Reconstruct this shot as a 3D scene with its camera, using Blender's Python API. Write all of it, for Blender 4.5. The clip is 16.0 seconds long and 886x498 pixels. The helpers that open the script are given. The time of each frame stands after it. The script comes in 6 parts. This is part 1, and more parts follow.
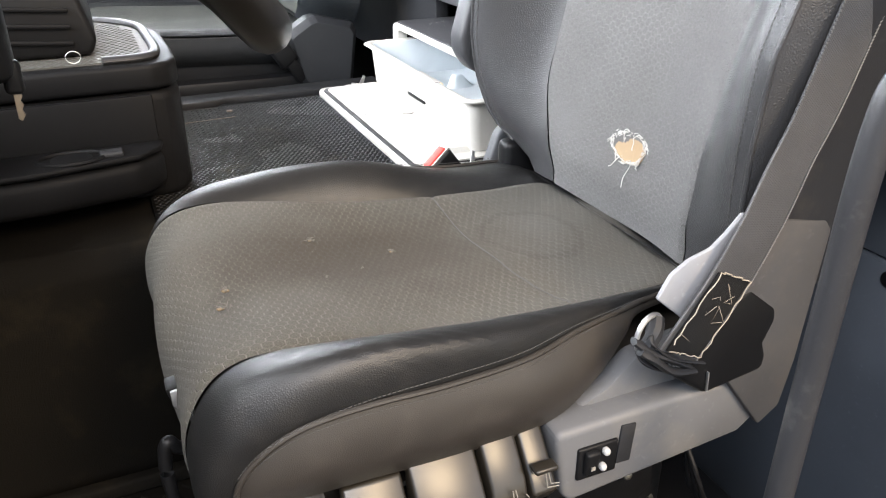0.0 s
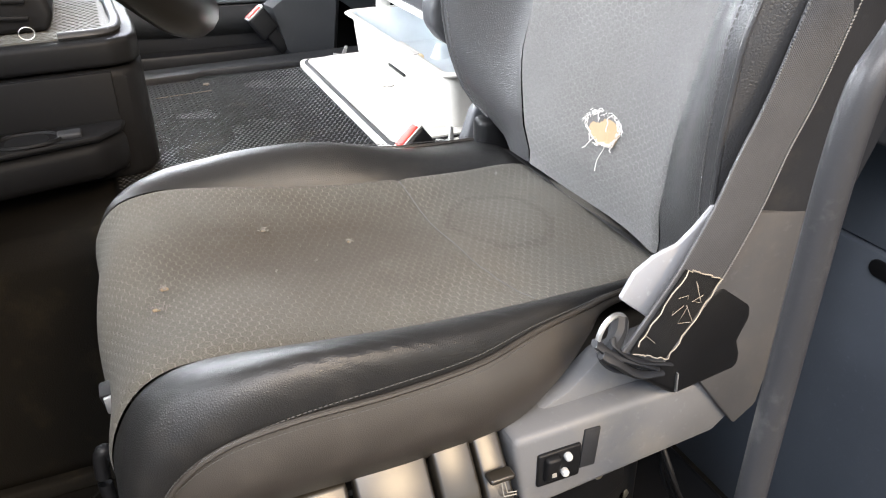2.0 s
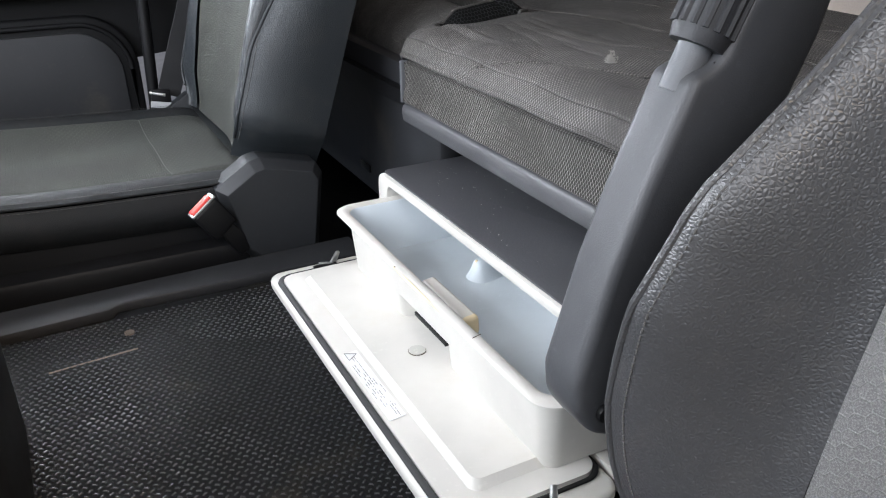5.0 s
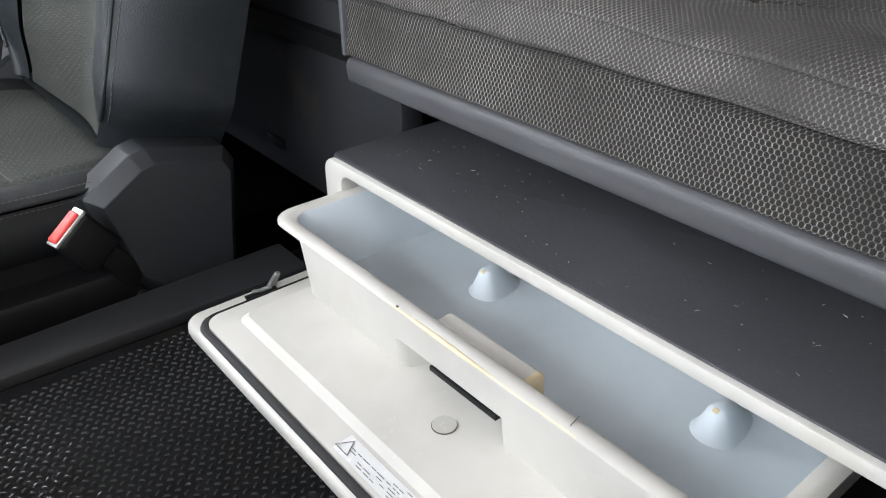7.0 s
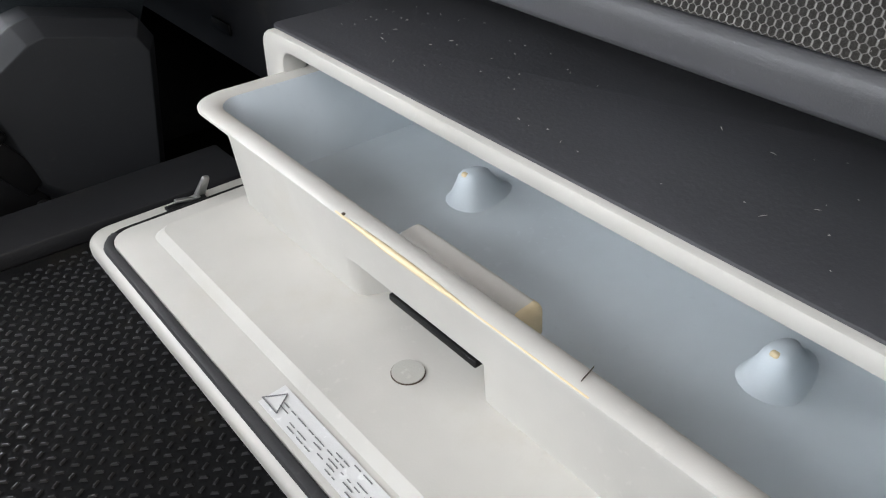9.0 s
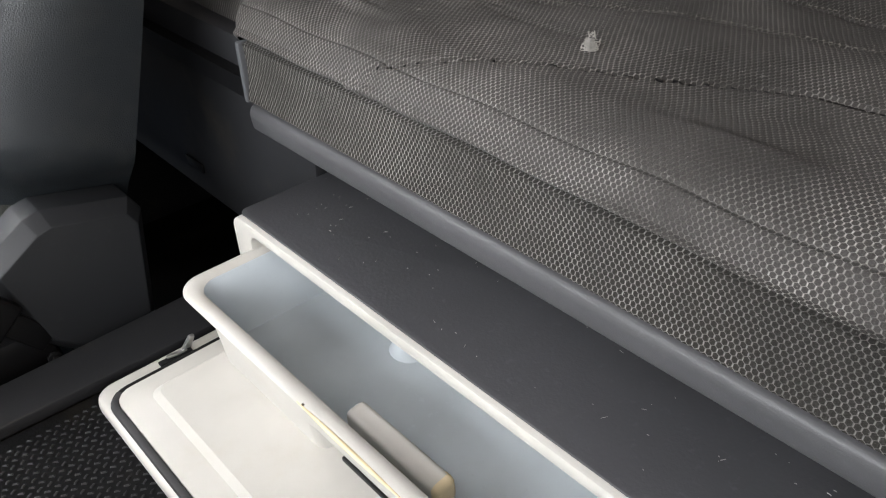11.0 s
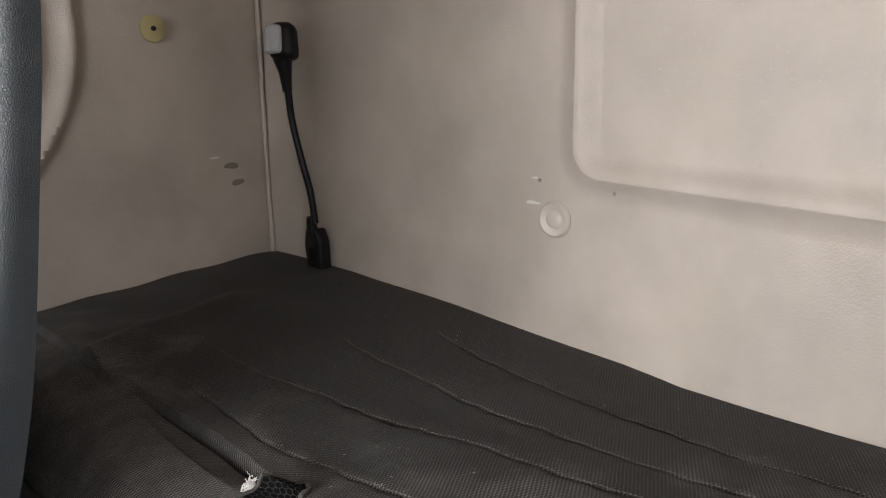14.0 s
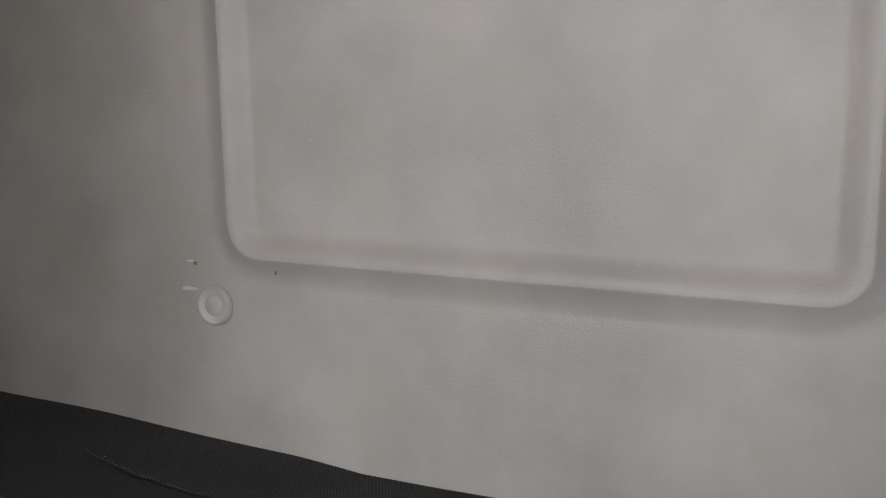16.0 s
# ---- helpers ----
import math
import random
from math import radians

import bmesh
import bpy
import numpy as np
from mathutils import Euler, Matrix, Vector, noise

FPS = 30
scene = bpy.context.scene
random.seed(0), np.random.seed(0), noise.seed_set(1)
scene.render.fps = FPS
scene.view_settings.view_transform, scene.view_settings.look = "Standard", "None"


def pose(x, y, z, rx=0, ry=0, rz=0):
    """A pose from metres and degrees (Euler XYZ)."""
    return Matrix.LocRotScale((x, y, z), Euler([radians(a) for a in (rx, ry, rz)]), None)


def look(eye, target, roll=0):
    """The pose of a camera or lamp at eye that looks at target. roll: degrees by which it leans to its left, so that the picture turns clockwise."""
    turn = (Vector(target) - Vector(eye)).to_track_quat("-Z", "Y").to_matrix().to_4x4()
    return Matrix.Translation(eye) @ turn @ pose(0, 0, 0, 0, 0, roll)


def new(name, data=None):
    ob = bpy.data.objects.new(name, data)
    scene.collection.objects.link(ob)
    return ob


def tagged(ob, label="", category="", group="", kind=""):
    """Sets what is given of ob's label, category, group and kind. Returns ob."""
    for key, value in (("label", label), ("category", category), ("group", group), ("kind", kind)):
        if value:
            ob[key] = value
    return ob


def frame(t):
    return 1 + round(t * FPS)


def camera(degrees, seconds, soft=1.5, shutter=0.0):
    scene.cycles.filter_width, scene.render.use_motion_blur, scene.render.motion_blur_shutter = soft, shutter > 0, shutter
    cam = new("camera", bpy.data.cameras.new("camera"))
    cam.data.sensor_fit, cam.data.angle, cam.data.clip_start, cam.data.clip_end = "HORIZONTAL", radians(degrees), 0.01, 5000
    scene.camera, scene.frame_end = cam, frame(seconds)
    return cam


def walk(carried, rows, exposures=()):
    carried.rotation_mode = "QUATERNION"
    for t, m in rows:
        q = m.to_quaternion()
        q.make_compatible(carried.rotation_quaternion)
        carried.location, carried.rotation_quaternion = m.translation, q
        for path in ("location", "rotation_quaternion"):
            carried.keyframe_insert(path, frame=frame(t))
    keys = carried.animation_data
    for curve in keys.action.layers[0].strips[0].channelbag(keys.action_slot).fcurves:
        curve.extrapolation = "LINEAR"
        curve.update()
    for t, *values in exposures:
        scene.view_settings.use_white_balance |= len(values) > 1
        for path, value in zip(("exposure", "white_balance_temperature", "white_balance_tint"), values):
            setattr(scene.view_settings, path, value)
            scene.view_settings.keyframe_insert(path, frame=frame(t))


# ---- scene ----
cam = camera(58.92, 16.0, 1.1)
PATH = [
    (0.0, pose(-0.5041, -0.6555, 0.4397, 63.95, 0.09, -23.64)),
    (0.5, pose(-0.5208, -0.6760, 0.4310, 63.06, 0.07, -23.72)),
    (1.0, pose(-0.5185, -0.6926, 0.4276, 62.50, 0.21, -23.64)),
    (1.5, pose(-0.4992, -0.6770, 0.4313, 61.86, 0.40, -23.45)),
    (2.0, pose(-0.4412, -0.6283, 0.4426, 61.31, 0.72, -23.22)),
    (2.5, pose(-0.4132, -0.5987, 0.4347, 61.04, 1.01, -23.25)),
    (3.0, pose(-0.3890, -0.5164, 0.4393, 60.74, 1.54, -23.39)),
    (3.5, pose(-0.3771, -0.3626, 0.4654, 60.67, 1.47, -23.99)),
    (4.0, pose(-0.3757, -0.1876, 0.4777, 61.88, 0.58, -25.64)),
    (4.5, pose(-0.3179, -0.0867, 0.5284, 63.70, 0.56, -25.84)),
    (5.0, pose(-0.3195, -0.0298, 0.5227, 64.35, 0.54, -27.49)),
    (5.2, pose(-0.3289, -0.0123, 0.5286, 64.46, 0.36, -29.39)),
    (7.3, pose(-0.2668, 0.3324, 0.4283, 59.35, 0.59, -39.83)),
    (7.5, pose(-0.2465, 0.3455, 0.4098, 58.84, 0.63, -39.78)),
    (8.0, pose(-0.2194, 0.3576, 0.3709, 58.01, 0.04, -39.88)),
    (8.2, pose(-0.2050, 0.3673, 0.3508, 57.19, 0.48, -39.56)),
    (10.3, pose(-0.1888, 0.3917, 0.4108, 52.36, 1.05, -41.87)),
    (10.5, pose(-0.1834, 0.3796, 0.4322, 52.72, 2.15, -41.95)),
    (11.0, pose(-0.1939, 0.3325, 0.5422, 54.74, 1.50, -42.73)),
    (11.5, pose(-0.1683, 0.3857, 0.5917, 59.67, 0.99, -43.27)),
    (12.0, pose(-0.1055, 0.4349, 0.6016, 62.37, 1.01, -43.80)),
    (12.5, pose(-0.0875, 0.4456, 0.6432, 67.13, 0.77, -44.48)),
    (13.0, pose(-0.0930, 0.4483, 0.6855, 70.82, 0.83, -45.18)),
    (13.5, pose(-0.0820, 0.4185, 0.7255, 73.20, 0.59, -46.08)),
    (14.0, pose(-0.0549, 0.4207, 0.7340, 76.60, 0.70, -46.48)),
    (14.5, pose(-0.0761, 0.4045, 0.7295, 80.34, 0.64, -46.60)),
    (15.0, pose(-0.0289, 0.3936, 0.7070, 82.79, 0.46, -50.05)),
    (15.5, pose(0.0022, 0.3947, 0.6987, 83.48, -0.10, -59.16)),
    (16.0, pose(0.0421, 0.4124, 0.7217, 82.02, 0.94, -67.83)),
]

EXPOSURES = [(0.0, 2.43, 6400, 12), (2.5, 2.72, 6400, 12), (3.5, 1.85, 6400, 12), (4.0, 1.45, 6250, 12), (5.0, 1.65, 6250, 12), (8.0, 1.12, 6450, 11), (10.5, 0.98, 6550, 12), (11.0, 1.35, 6700, 12), (11.5, 2.0, 6800, 12), (12.5, 2.53, 7050, 13), (13.5, 2.25, 6850, 13), (14.5, 1.87, 6500, 11), (15.3, 1.62, 6300, 10), (16.0, 1.27, 6050, 9)]
walk(cam, PATH, EXPOSURES)

# ---- world and light ----
world = bpy.data.worlds.new("world")
scene.world = world
world.use_nodes = True
wn = world.node_tree.nodes
sky = wn.new("ShaderNodeTexSky")
sky.sky_type = 'NISHITA'
sky.sun_disc = False
sky.sun_elevation = radians(36)
sky.sun_rotation = radians(163)
wn["Background"].inputs[1].default_value = 0.05
world.node_tree.links.new(sky.outputs[0], wn["Background"].inputs[0])

sun = new("sun", bpy.data.lights.new("sun", 'SUN'))
sun.data.energy = 0.6
sun.data.angle = radians(18)
sun.data.color = (1.0, 0.76, 0.46)
sun.matrix_world = look((0.9, -3.0, 2.25), (0, 0, 0))


def window_light(name, eye, target, w, h, power, colour):
    lamp = new(name, bpy.data.lights.new(name, 'AREA'))
    lamp.data.shape, lamp.data.size, lamp.data.size_y = 'RECTANGLE', w, h
    lamp.data.energy, lamp.data.color = power, colour
    lamp.matrix_world = look(eye, target)
    return lamp


window_light("windscreen_daylight", (-1.28, 0.62, 0.81), (0.4, 0.80, 0.2), 1.6, 0.55, 16.5, (0.93, 0.97, 1.0))
window_light("side_window_daylight", (-0.48, 1.74, 0.66), (-0.2, 0.3, 0.2), 0.7, 0.5, 5.0, (0.93, 0.97, 1.0))

window_light("open_door_daylight", (-0.80, -1.10, 1.42), (0.4, 1.0, 0.3), 1.2, 0.9, 9.0, (1.0, 0.97, 0.93))


# ---- materials ----
def nodes_of(m):
    m.use_nodes = True
    t = m.node_tree
    return t, t.nodes, t.links, t.nodes["Principled BSDF"]


def mnode(t, op, a, b=None, c=None):
    n = t.nodes.new("ShaderNodeMath")
    n.operation = op
    for i, v in enumerate((a, b, c)):
        if v is None:
            continue
        if isinstance(v, (int, float)):
            n.inputs[i].default_value = v
        else:
            t.links.new(v, n.inputs[i])
    return n.outputs[0]


def mixc(t, fac, a, b):
    n = t.nodes.new("ShaderNodeMix")
    n.data_type = 'RGBA'
    for i, v in ((0, fac), (6, a), (7, b)):
        if isinstance(v, (int, float)):
            n.inputs[i].default_value = v
        elif isinstance(v, tuple):
            n.inputs[i].default_value = (*v, 1) if len(v) == 3 else v
        else:
            t.links.new(v, n.inputs[i])
    return n.outputs[2]


def noise_of(t, scale, detail=3, rough=0.55, vec=None):
    n = t.nodes.new("ShaderNodeTexNoise")
    n.inputs["Scale"].default_value = scale
    n.inputs["Detail"].default_value = detail
    n.inputs["Roughness"].default_value = rough
    if vec is None:
        tc = t.nodes.new("ShaderNodeTexCoord")
        vec = tc.outputs["Object"]
    t.links.new(vec, n.inputs["Vector"])
    return n.outputs["Fac"]


def ramp(t, fac, lo, hi):
    n = t.nodes.new("ShaderNodeMapRange")
    n.inputs[1].default_value, n.inputs[2].default_value = lo, hi
    t.links.new(fac, n.inputs[0])
    return n.outputs[0]


def bump(t, height, strength, dist, after=None):
    n = t.nodes.new("ShaderNodeBump")
    n.inputs["Strength"].default_value = strength
    n.inputs["Distance"].default_value = dist
    t.links.new(height, n.inputs["Height"])
    if after is not None:
        t.links.new(after, n.inputs["Normal"])
    return n.outputs["Normal"]


def scaled(c, k):
    return tuple(min(1.0, v * k) for v in c)


def plastic(name, colour, rough=0.5, grain=900.0, grain_depth=0.0004, dirt=None, dirt_at=(0.52, 0.75), spec=0.4, wear=1.25):
    """Moulded plastic: fine grain, faint large mottling, dust or dirt patches and small light scuffs."""
    m = bpy.data.materials.new(name)
    t, n, l, b = nodes_of(m)
    big = noise_of(t, 6.0, 4)
    fine = noise_of(t, 160.0, 2)
    col = mixc(t, ramp(t, big, 0.3, 0.7), scaled(colour, 0.86), scaled(colour, 1.12))
    col = mixc(t, ramp(t, fine, 0.62, 0.8), col, scaled(colour, wear))
    if dirt:
        d = ramp(t, noise_of(t, 9.0, 6, 0.68), *dirt_at)
        col = mixc(t, mnode(t, 'MULTIPLY', d, 0.75), col, dirt)
    l.new(col, b.inputs["Base Color"])
    l.new(mnode(t, 'ADD', mnode(t, 'MULTIPLY', big, 0.22), rough - 0.11), b.inputs["Roughness"])
    b.inputs["Specular IOR Level"].default_value = spec
    l.new(bump(t, noise_of(t, grain, 2), 0.35, grain_depth), b.inputs["Normal"])
    return m


def leather(name, colour, rough=0.42, grain=560.0, depth=0.0006, dusty=0.35, spec=0.6):
    """Grained synthetic leather with worn, dustier patches."""
    m = bpy.data.materials.new(name)
    t, n, l, b = nodes_of(m)
    tc = t.nodes.new("ShaderNodeTexCoord")
    v = n.new("ShaderNodeTexVoronoi")
    v.feature = 'DISTANCE_TO_EDGE'
    v.inputs["Scale"].default_value = grain
    warp = n.new("ShaderNodeVectorMath")
    warp.operation = 'ADD'
    nz = n.new("ShaderNodeTexNoise")
    nz.inputs["Scale"].default_value = 180.0
    l.new(tc.outputs["Object"], nz.inputs["Vector"])
    sc = n.new("ShaderNodeVectorMath")
    sc.operation = 'SCALE'
    sc.inputs[3].default_value = 0.0007
    l.new(nz.outputs["Color"], sc.inputs[0])
    l.new(tc.outputs["Object"], warp.inputs[0])
    l.new(sc.outputs[0], warp.inputs[1])
    l.new(warp.outputs[0], v.inputs["Vector"])
    pores = ramp(t, v.outputs["Distance"], 0.0, 0.5)
    big = noise_of(t, 7.0, 5, 0.6)
    col = mixc(t, ramp(t, big, 0.3, 0.75), scaled(colour, 0.88), scaled(colour, 1.15))
    col = mixc(t, pores, scaled(colour, 0.88), col)
    dust = ramp(t, noise_of(t, 35.0, 3, 0.55), 0.52, 0.8)
    col = mixc(t, mnode(t, 'MULTIPLY', dust, dusty), col, (0.16, 0.14, 0.12))
    l.new(col, b.inputs["Base Color"])
    l.new(mnode(t, 'ADD', mnode(t, 'MULTIPLY', big, 0.28), rough - 0.14), b.inputs["Roughness"])
    b.inputs["Specular IOR Level"].default_value = spec
    nb = bump(t, pores, 0.5, depth)
    l.new(bump(t, noise_of(t, 14.0, 2), 0.2, 0.0020, nb), b.inputs["Normal"])
    return m


def hex_field(t, uv, cell, fade=0.05):
    """Distance to the border of hexagonal cells (0 at the border, 0.5 at the middle)."""
    def vec(op, a, b=None):
        n = t.nodes.new("ShaderNodeVectorMath")
        n.operation = op
        for i, v in enumerate((a, b)):
            if v is None:
                continue
            if isinstance(v, tuple):
                n.inputs[i].default_value = v
            else:
                t.links.new(v, n.inputs[i])
        return n.outputs[0]
    p = vec('DIVIDE', uv, (cell, cell, 1.0))
    s = (1.0, 1.7320508, 1.0)
    half = (0.5, 0.8660254, 0.0)
    a = vec('SUBTRACT', vec('MODULO', vec('ADD', p, (500.0, 866.0254, 0.0)), s), half)
    b = vec('SUBTRACT', vec('MODULO', vec('ADD', p, (500.5, 866.8914, 0.0)), s), half)

    def dist(q):
        q = vec('ABSOLUTE', q)
        x = t.nodes.new("ShaderNodeSeparateXYZ")
        t.links.new(q, x.inputs[0])
        diag = mnode(t, 'ADD', mnode(t, 'MULTIPLY', x.outputs[0], 0.5), mnode(t, 'MULTIPLY', x.outputs[1], 0.8660254))
        return mnode(t, 'MAXIMUM', mnode(t, 'SUBTRACT', diag, fade), x.outputs[0])
    return mnode(t, 'SUBTRACT', 0.5, mnode(t, 'MINIMUM', dist(a), dist(b)))


def seat_fabric(name, colour, line, cell=0.0088, stain=(0.17, 0.135, 0.095), stain_amount=0.5, lines=0.55, diag=0.05, worn=None, ring=None, wide=0.10, spread=5.5, floor=0.25, rough=0.92, spec=0.1, worn_shade_mix=0.75, worn_shade_edge=(0.35, 1.1), sheen=0.03):
    """Woven cloth with a knitted hexagon net, worn off and stained in patches. worn: middle and reach of a worn-down
    place, on the mattress also of shade put into the colour, ring: an old dried water mark, both along the cloth.
    """
    m = bpy.data.materials.new(name)
    t, n, l, b = nodes_of(m)
    tc = n.new("ShaderNodeTexCoord")
    # the net lies slightly crooked
    nz = n.new("ShaderNodeTexNoise")
    nz.inputs["Scale"].default_value = 45.0
    l.new(tc.outputs["Object"], nz.inputs["Vector"])
    sc = n.new("ShaderNodeVectorMath")
    sc.operation = 'SCALE'
    sc.inputs[3].default_value = cell * 0.45
    l.new(nz.outputs["Color"], sc.inputs[0])
    off = n.new("ShaderNodeVectorMath")
    l.new(tc.outputs["UV"], off.inputs[0])
    l.new(sc.outputs[0], off.inputs[1])
    h = hex_field(t, off.outputs[0], cell, diag)
    border = mnode(t, 'SUBTRACT', 1.0, ramp(t, h, 0.02, wide))
    wear = ramp(t, noise_of(t, 9.0, 5, 0.6), 0.36, 0.62)
    x = n.new("ShaderNodeSeparateXYZ")
    l.new(tc.outputs["UV"], x.inputs[0])

    def reach(u, v, su, sv):
        a = mnode(t, 'DIVIDE', mnode(t, 'SUBTRACT', x.outputs[0], u), su)
        c = mnode(t, 'DIVIDE', mnode(t, 'SUBTRACT', x.outputs[1], v), sv)
        d = mnode(t, 'SQRT', mnode(t, 'ADD', mnode(t, 'MULTIPLY', a, a), mnode(t, 'MULTIPLY', c, c)))
        return mnode(t, 'ADD', d, mnode(t, 'MULTIPLY', mnode(t, 'SUBTRACT', noise_of(t, 14.0, 4, 0.6), 0.5), 0.9))
    weave = noise_of(t, 1100.0, 2, 0.7)
    big = noise_of(t, 4.0, 5, 0.6)
    base = mixc(t, ramp(t, big, 0.3, 0.7), scaled(colour, 0.8), scaled(colour, 1.15))
    base = mixc(t, mnode(t, 'MULTIPLY', ramp(t, noise_of(t, spread, 6, 0.65), 0.4, 0.7), stain_amount), base, stain)
    base = mixc(t, ramp(t, weave, 0.42, 0.72), base, scaled(colour, 1.7))
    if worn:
        worn_shade = mnode(t, 'SUBTRACT', 1.0, ramp(t, reach(*worn), *worn_shade_edge))
        wear = mnode(t, 'MULTIPLY', wear, mnode(t, 'SUBTRACT', 1.0, mnode(t, 'MULTIPLY', worn_shade, 0.95)))
        base = mixc(t, mnode(t, 'MULTIPLY', worn_shade, worn_shade_mix), base, scaled(stain, 0.62))
    if ring:
        d = mnode(t, 'ABSOLUTE', mnode(t, 'SUBTRACT', reach(*ring), 1.0))
        base = mixc(t, mnode(t, 'MULTIPLY', mnode(t, 'SUBTRACT', 1.0, ramp(t, d, 0.03, 0.12)), 0.25), base, scaled(stain, 0.45))
    lint = ramp(t, noise_of(t, 420.0, 2), 0.71, 0.78)
    base = mixc(t, mnode(t, 'MULTIPLY', lint, 0.5), base, line)
    amount = mnode(t, 'MULTIPLY', border, mnode(t, 'ADD', mnode(t, 'MULTIPLY', wear, lines), lines * floor))
    amount = mnode(t, 'MULTIPLY', amount, mnode(t, 'ADD', mnode(t, 'MULTIPLY', noise_of(t, 300.0, 2), 1.2), 0.35))
    l.new(mixc(t, amount, base, line), b.inputs["Base Color"])
    b.inputs["Roughness"].default_value = rough
    b.inputs["Specular IOR Level"].default_value = spec
    b.inputs["Sheen Weight"].default_value = sheen
    b.inputs["Sheen Roughness"].default_value = 0.5
    nb = bump(t, weave, 0.6, 0.0007)
    l.new(bump(t, border, 0.6, 0.0009, nb), b.inputs["Normal"])
    return m


def webbing(name, colour):
    """Belt webbing: fine lengthwise ribs."""
    m = bpy.data.materials.new(name)
    t, n, l, b = nodes_of(m)
    tc = n.new("ShaderNodeTexCoord")
    x = n.new("ShaderNodeSeparateXYZ")
    l.new(tc.outputs["UV"], x.inputs[0])
    rib = mnode(t, 'ADD', mnode(t, 'MULTIPLY', mnode(t, 'SINE', mnode(t, 'MULTIPLY', x.outputs[1], 3600.0)), 0.5), 0.5)
    cross = mnode(t, 'ADD', mnode(t, 'MULTIPLY', mnode(t, 'SINE', mnode(t, 'MULTIPLY', x.outputs[0], 4200.0)), 0.5), 0.5)
    col = mixc(t, ramp(t, noise_of(t, 12.0, 5), 0.3, 0.7), scaled(colour, 0.75), scaled(colour, 1.2))
    l.new(mixc(t, mnode(t, 'MULTIPLY', rib, 0.35), col, scaled(colour, 0.5)), b.inputs["Base Color"])
    b.inputs["Roughness"].default_value = 0.6
    b.inputs["Specular IOR Level"].default_value = 0.35
    l.new(bump(t, mnode(t, 'ADD', rib, mnode(t, 'MULTIPLY', cross, 0.4)), 0.5, 0.0006), b.inputs["Normal"])
    return m


def metal(name, colour, rough=0.3):
    m = bpy.data.materials.new(name)
    t, n, l, b = nodes_of(m)
    b.inputs["Metallic"].default_value = 1.0
    big = noise_of(t, 60.0, 4)
    l.new(mixc(t, big, scaled(colour, 0.7), colour), b.inputs["Base Color"])
    l.new(mnode(t, 'ADD', mnode(t, 'MULTIPLY', big, 0.25), rough - 0.1), b.inputs["Roughness"])
    return m


M_LEATHER = leather("black_leather", (0.011, 0.0108, 0.0106), 0.40, 560.0, 0.00035, 0.05, 0.42)
M_LEATHER_PASS = leather("passenger_leather", (0.016, 0.019, 0.0215), 0.42, 480.0, 0.0006, 0.06, 0.42)
M_LEATHER_DULL = leather("dull_black_leather", (0.0105, 0.0113, 0.012), 0.62, 520.0, 0.0004, 0.05, 0.22)
M_LEATHER_GREY = leather("grey_leather", (0.043, 0.043, 0.0445), 0.38, 380.0, 0.0007, 0.06, 0.65)
M_LEATHER_SIDE = leather("worn_side_leather", (0.032, 0.0275, 0.0230), 0.44, 700.0, 0.0002, 0.10, 0.5)
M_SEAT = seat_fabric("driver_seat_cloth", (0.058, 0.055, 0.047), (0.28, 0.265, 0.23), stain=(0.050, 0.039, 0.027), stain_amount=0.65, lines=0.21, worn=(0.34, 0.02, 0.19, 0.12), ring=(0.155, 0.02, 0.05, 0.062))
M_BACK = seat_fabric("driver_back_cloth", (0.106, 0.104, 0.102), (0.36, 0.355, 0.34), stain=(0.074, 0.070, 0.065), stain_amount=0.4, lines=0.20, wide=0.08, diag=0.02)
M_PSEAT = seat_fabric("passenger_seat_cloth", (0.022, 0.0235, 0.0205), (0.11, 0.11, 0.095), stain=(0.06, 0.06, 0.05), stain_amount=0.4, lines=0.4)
M_KNIT = seat_fabric("bunk_cloth", (0.022, 0.0208, 0.0192), (0.36, 0.345, 0.325), cell=0.0043, stain=(0.03, 0.025, 0.019), stain_amount=0.4, lines=0.50, diag=0.07, wide=0.16, floor=0.7)
# worn darkens the far rear of the mattress: wear plus shade painted into the colour
M_QUILT = seat_fabric("mattress_cloth", (0.042, 0.0390, 0.0366), (0.54, 0.51, 0.48), cell=0.0043, stain=(0.018, 0.0155, 0.0130), stain_amount=0.3, lines=0.66, diag=0.08, wide=0.16, spread=4.0, floor=0.14, worn=(1.75, 0.80, 1.15, 0.72), worn_shade_edge=(0.75, 1.2), rough=0.62, spec=0.14, worn_shade_mix=0.90, sheen=0.04)
M_TEARNET = seat_fabric("spacer_net", (0.004, 0.004, 0.004), (0.07, 0.07, 0.07), cell=0.0054, stain_amount=0.0, lines=0.55, diag=0.0, wide=0.09, sheen=0.0, spec=0.03)
M_DARK = plastic("dark_plastic", (0.0055, 0.0055, 0.006), 0.55, spec=0.13)
M_BLACK = plastic("black_plastic", (0.006, 0.006, 0.0065), 0.45, spec=0.22)
M_CHAR = plastic("charcoal_plastic", (0.022, 0.0225, 0.0245), 0.5, dirt=(0.07, 0.062, 0.05), dirt_at=(0.58, 0.85), spec=0.25)
M_GREY = plastic("grey_plastic", (0.125, 0.126, 0.130), 0.5, dirt=(0.19, 0.175, 0.15), dirt_at=(0.5, 0.8))
M_GREY2 = plastic("mid_grey_plastic", (0.085, 0.088, 0.094), 0.5, spec=0.3)
M_SHELL = plastic("seat_shell_grey", (0.019, 0.020, 0.022), 0.48, dirt=(0.07, 0.068, 0.065), dirt_at=(0.6, 0.85), spec=0.28)
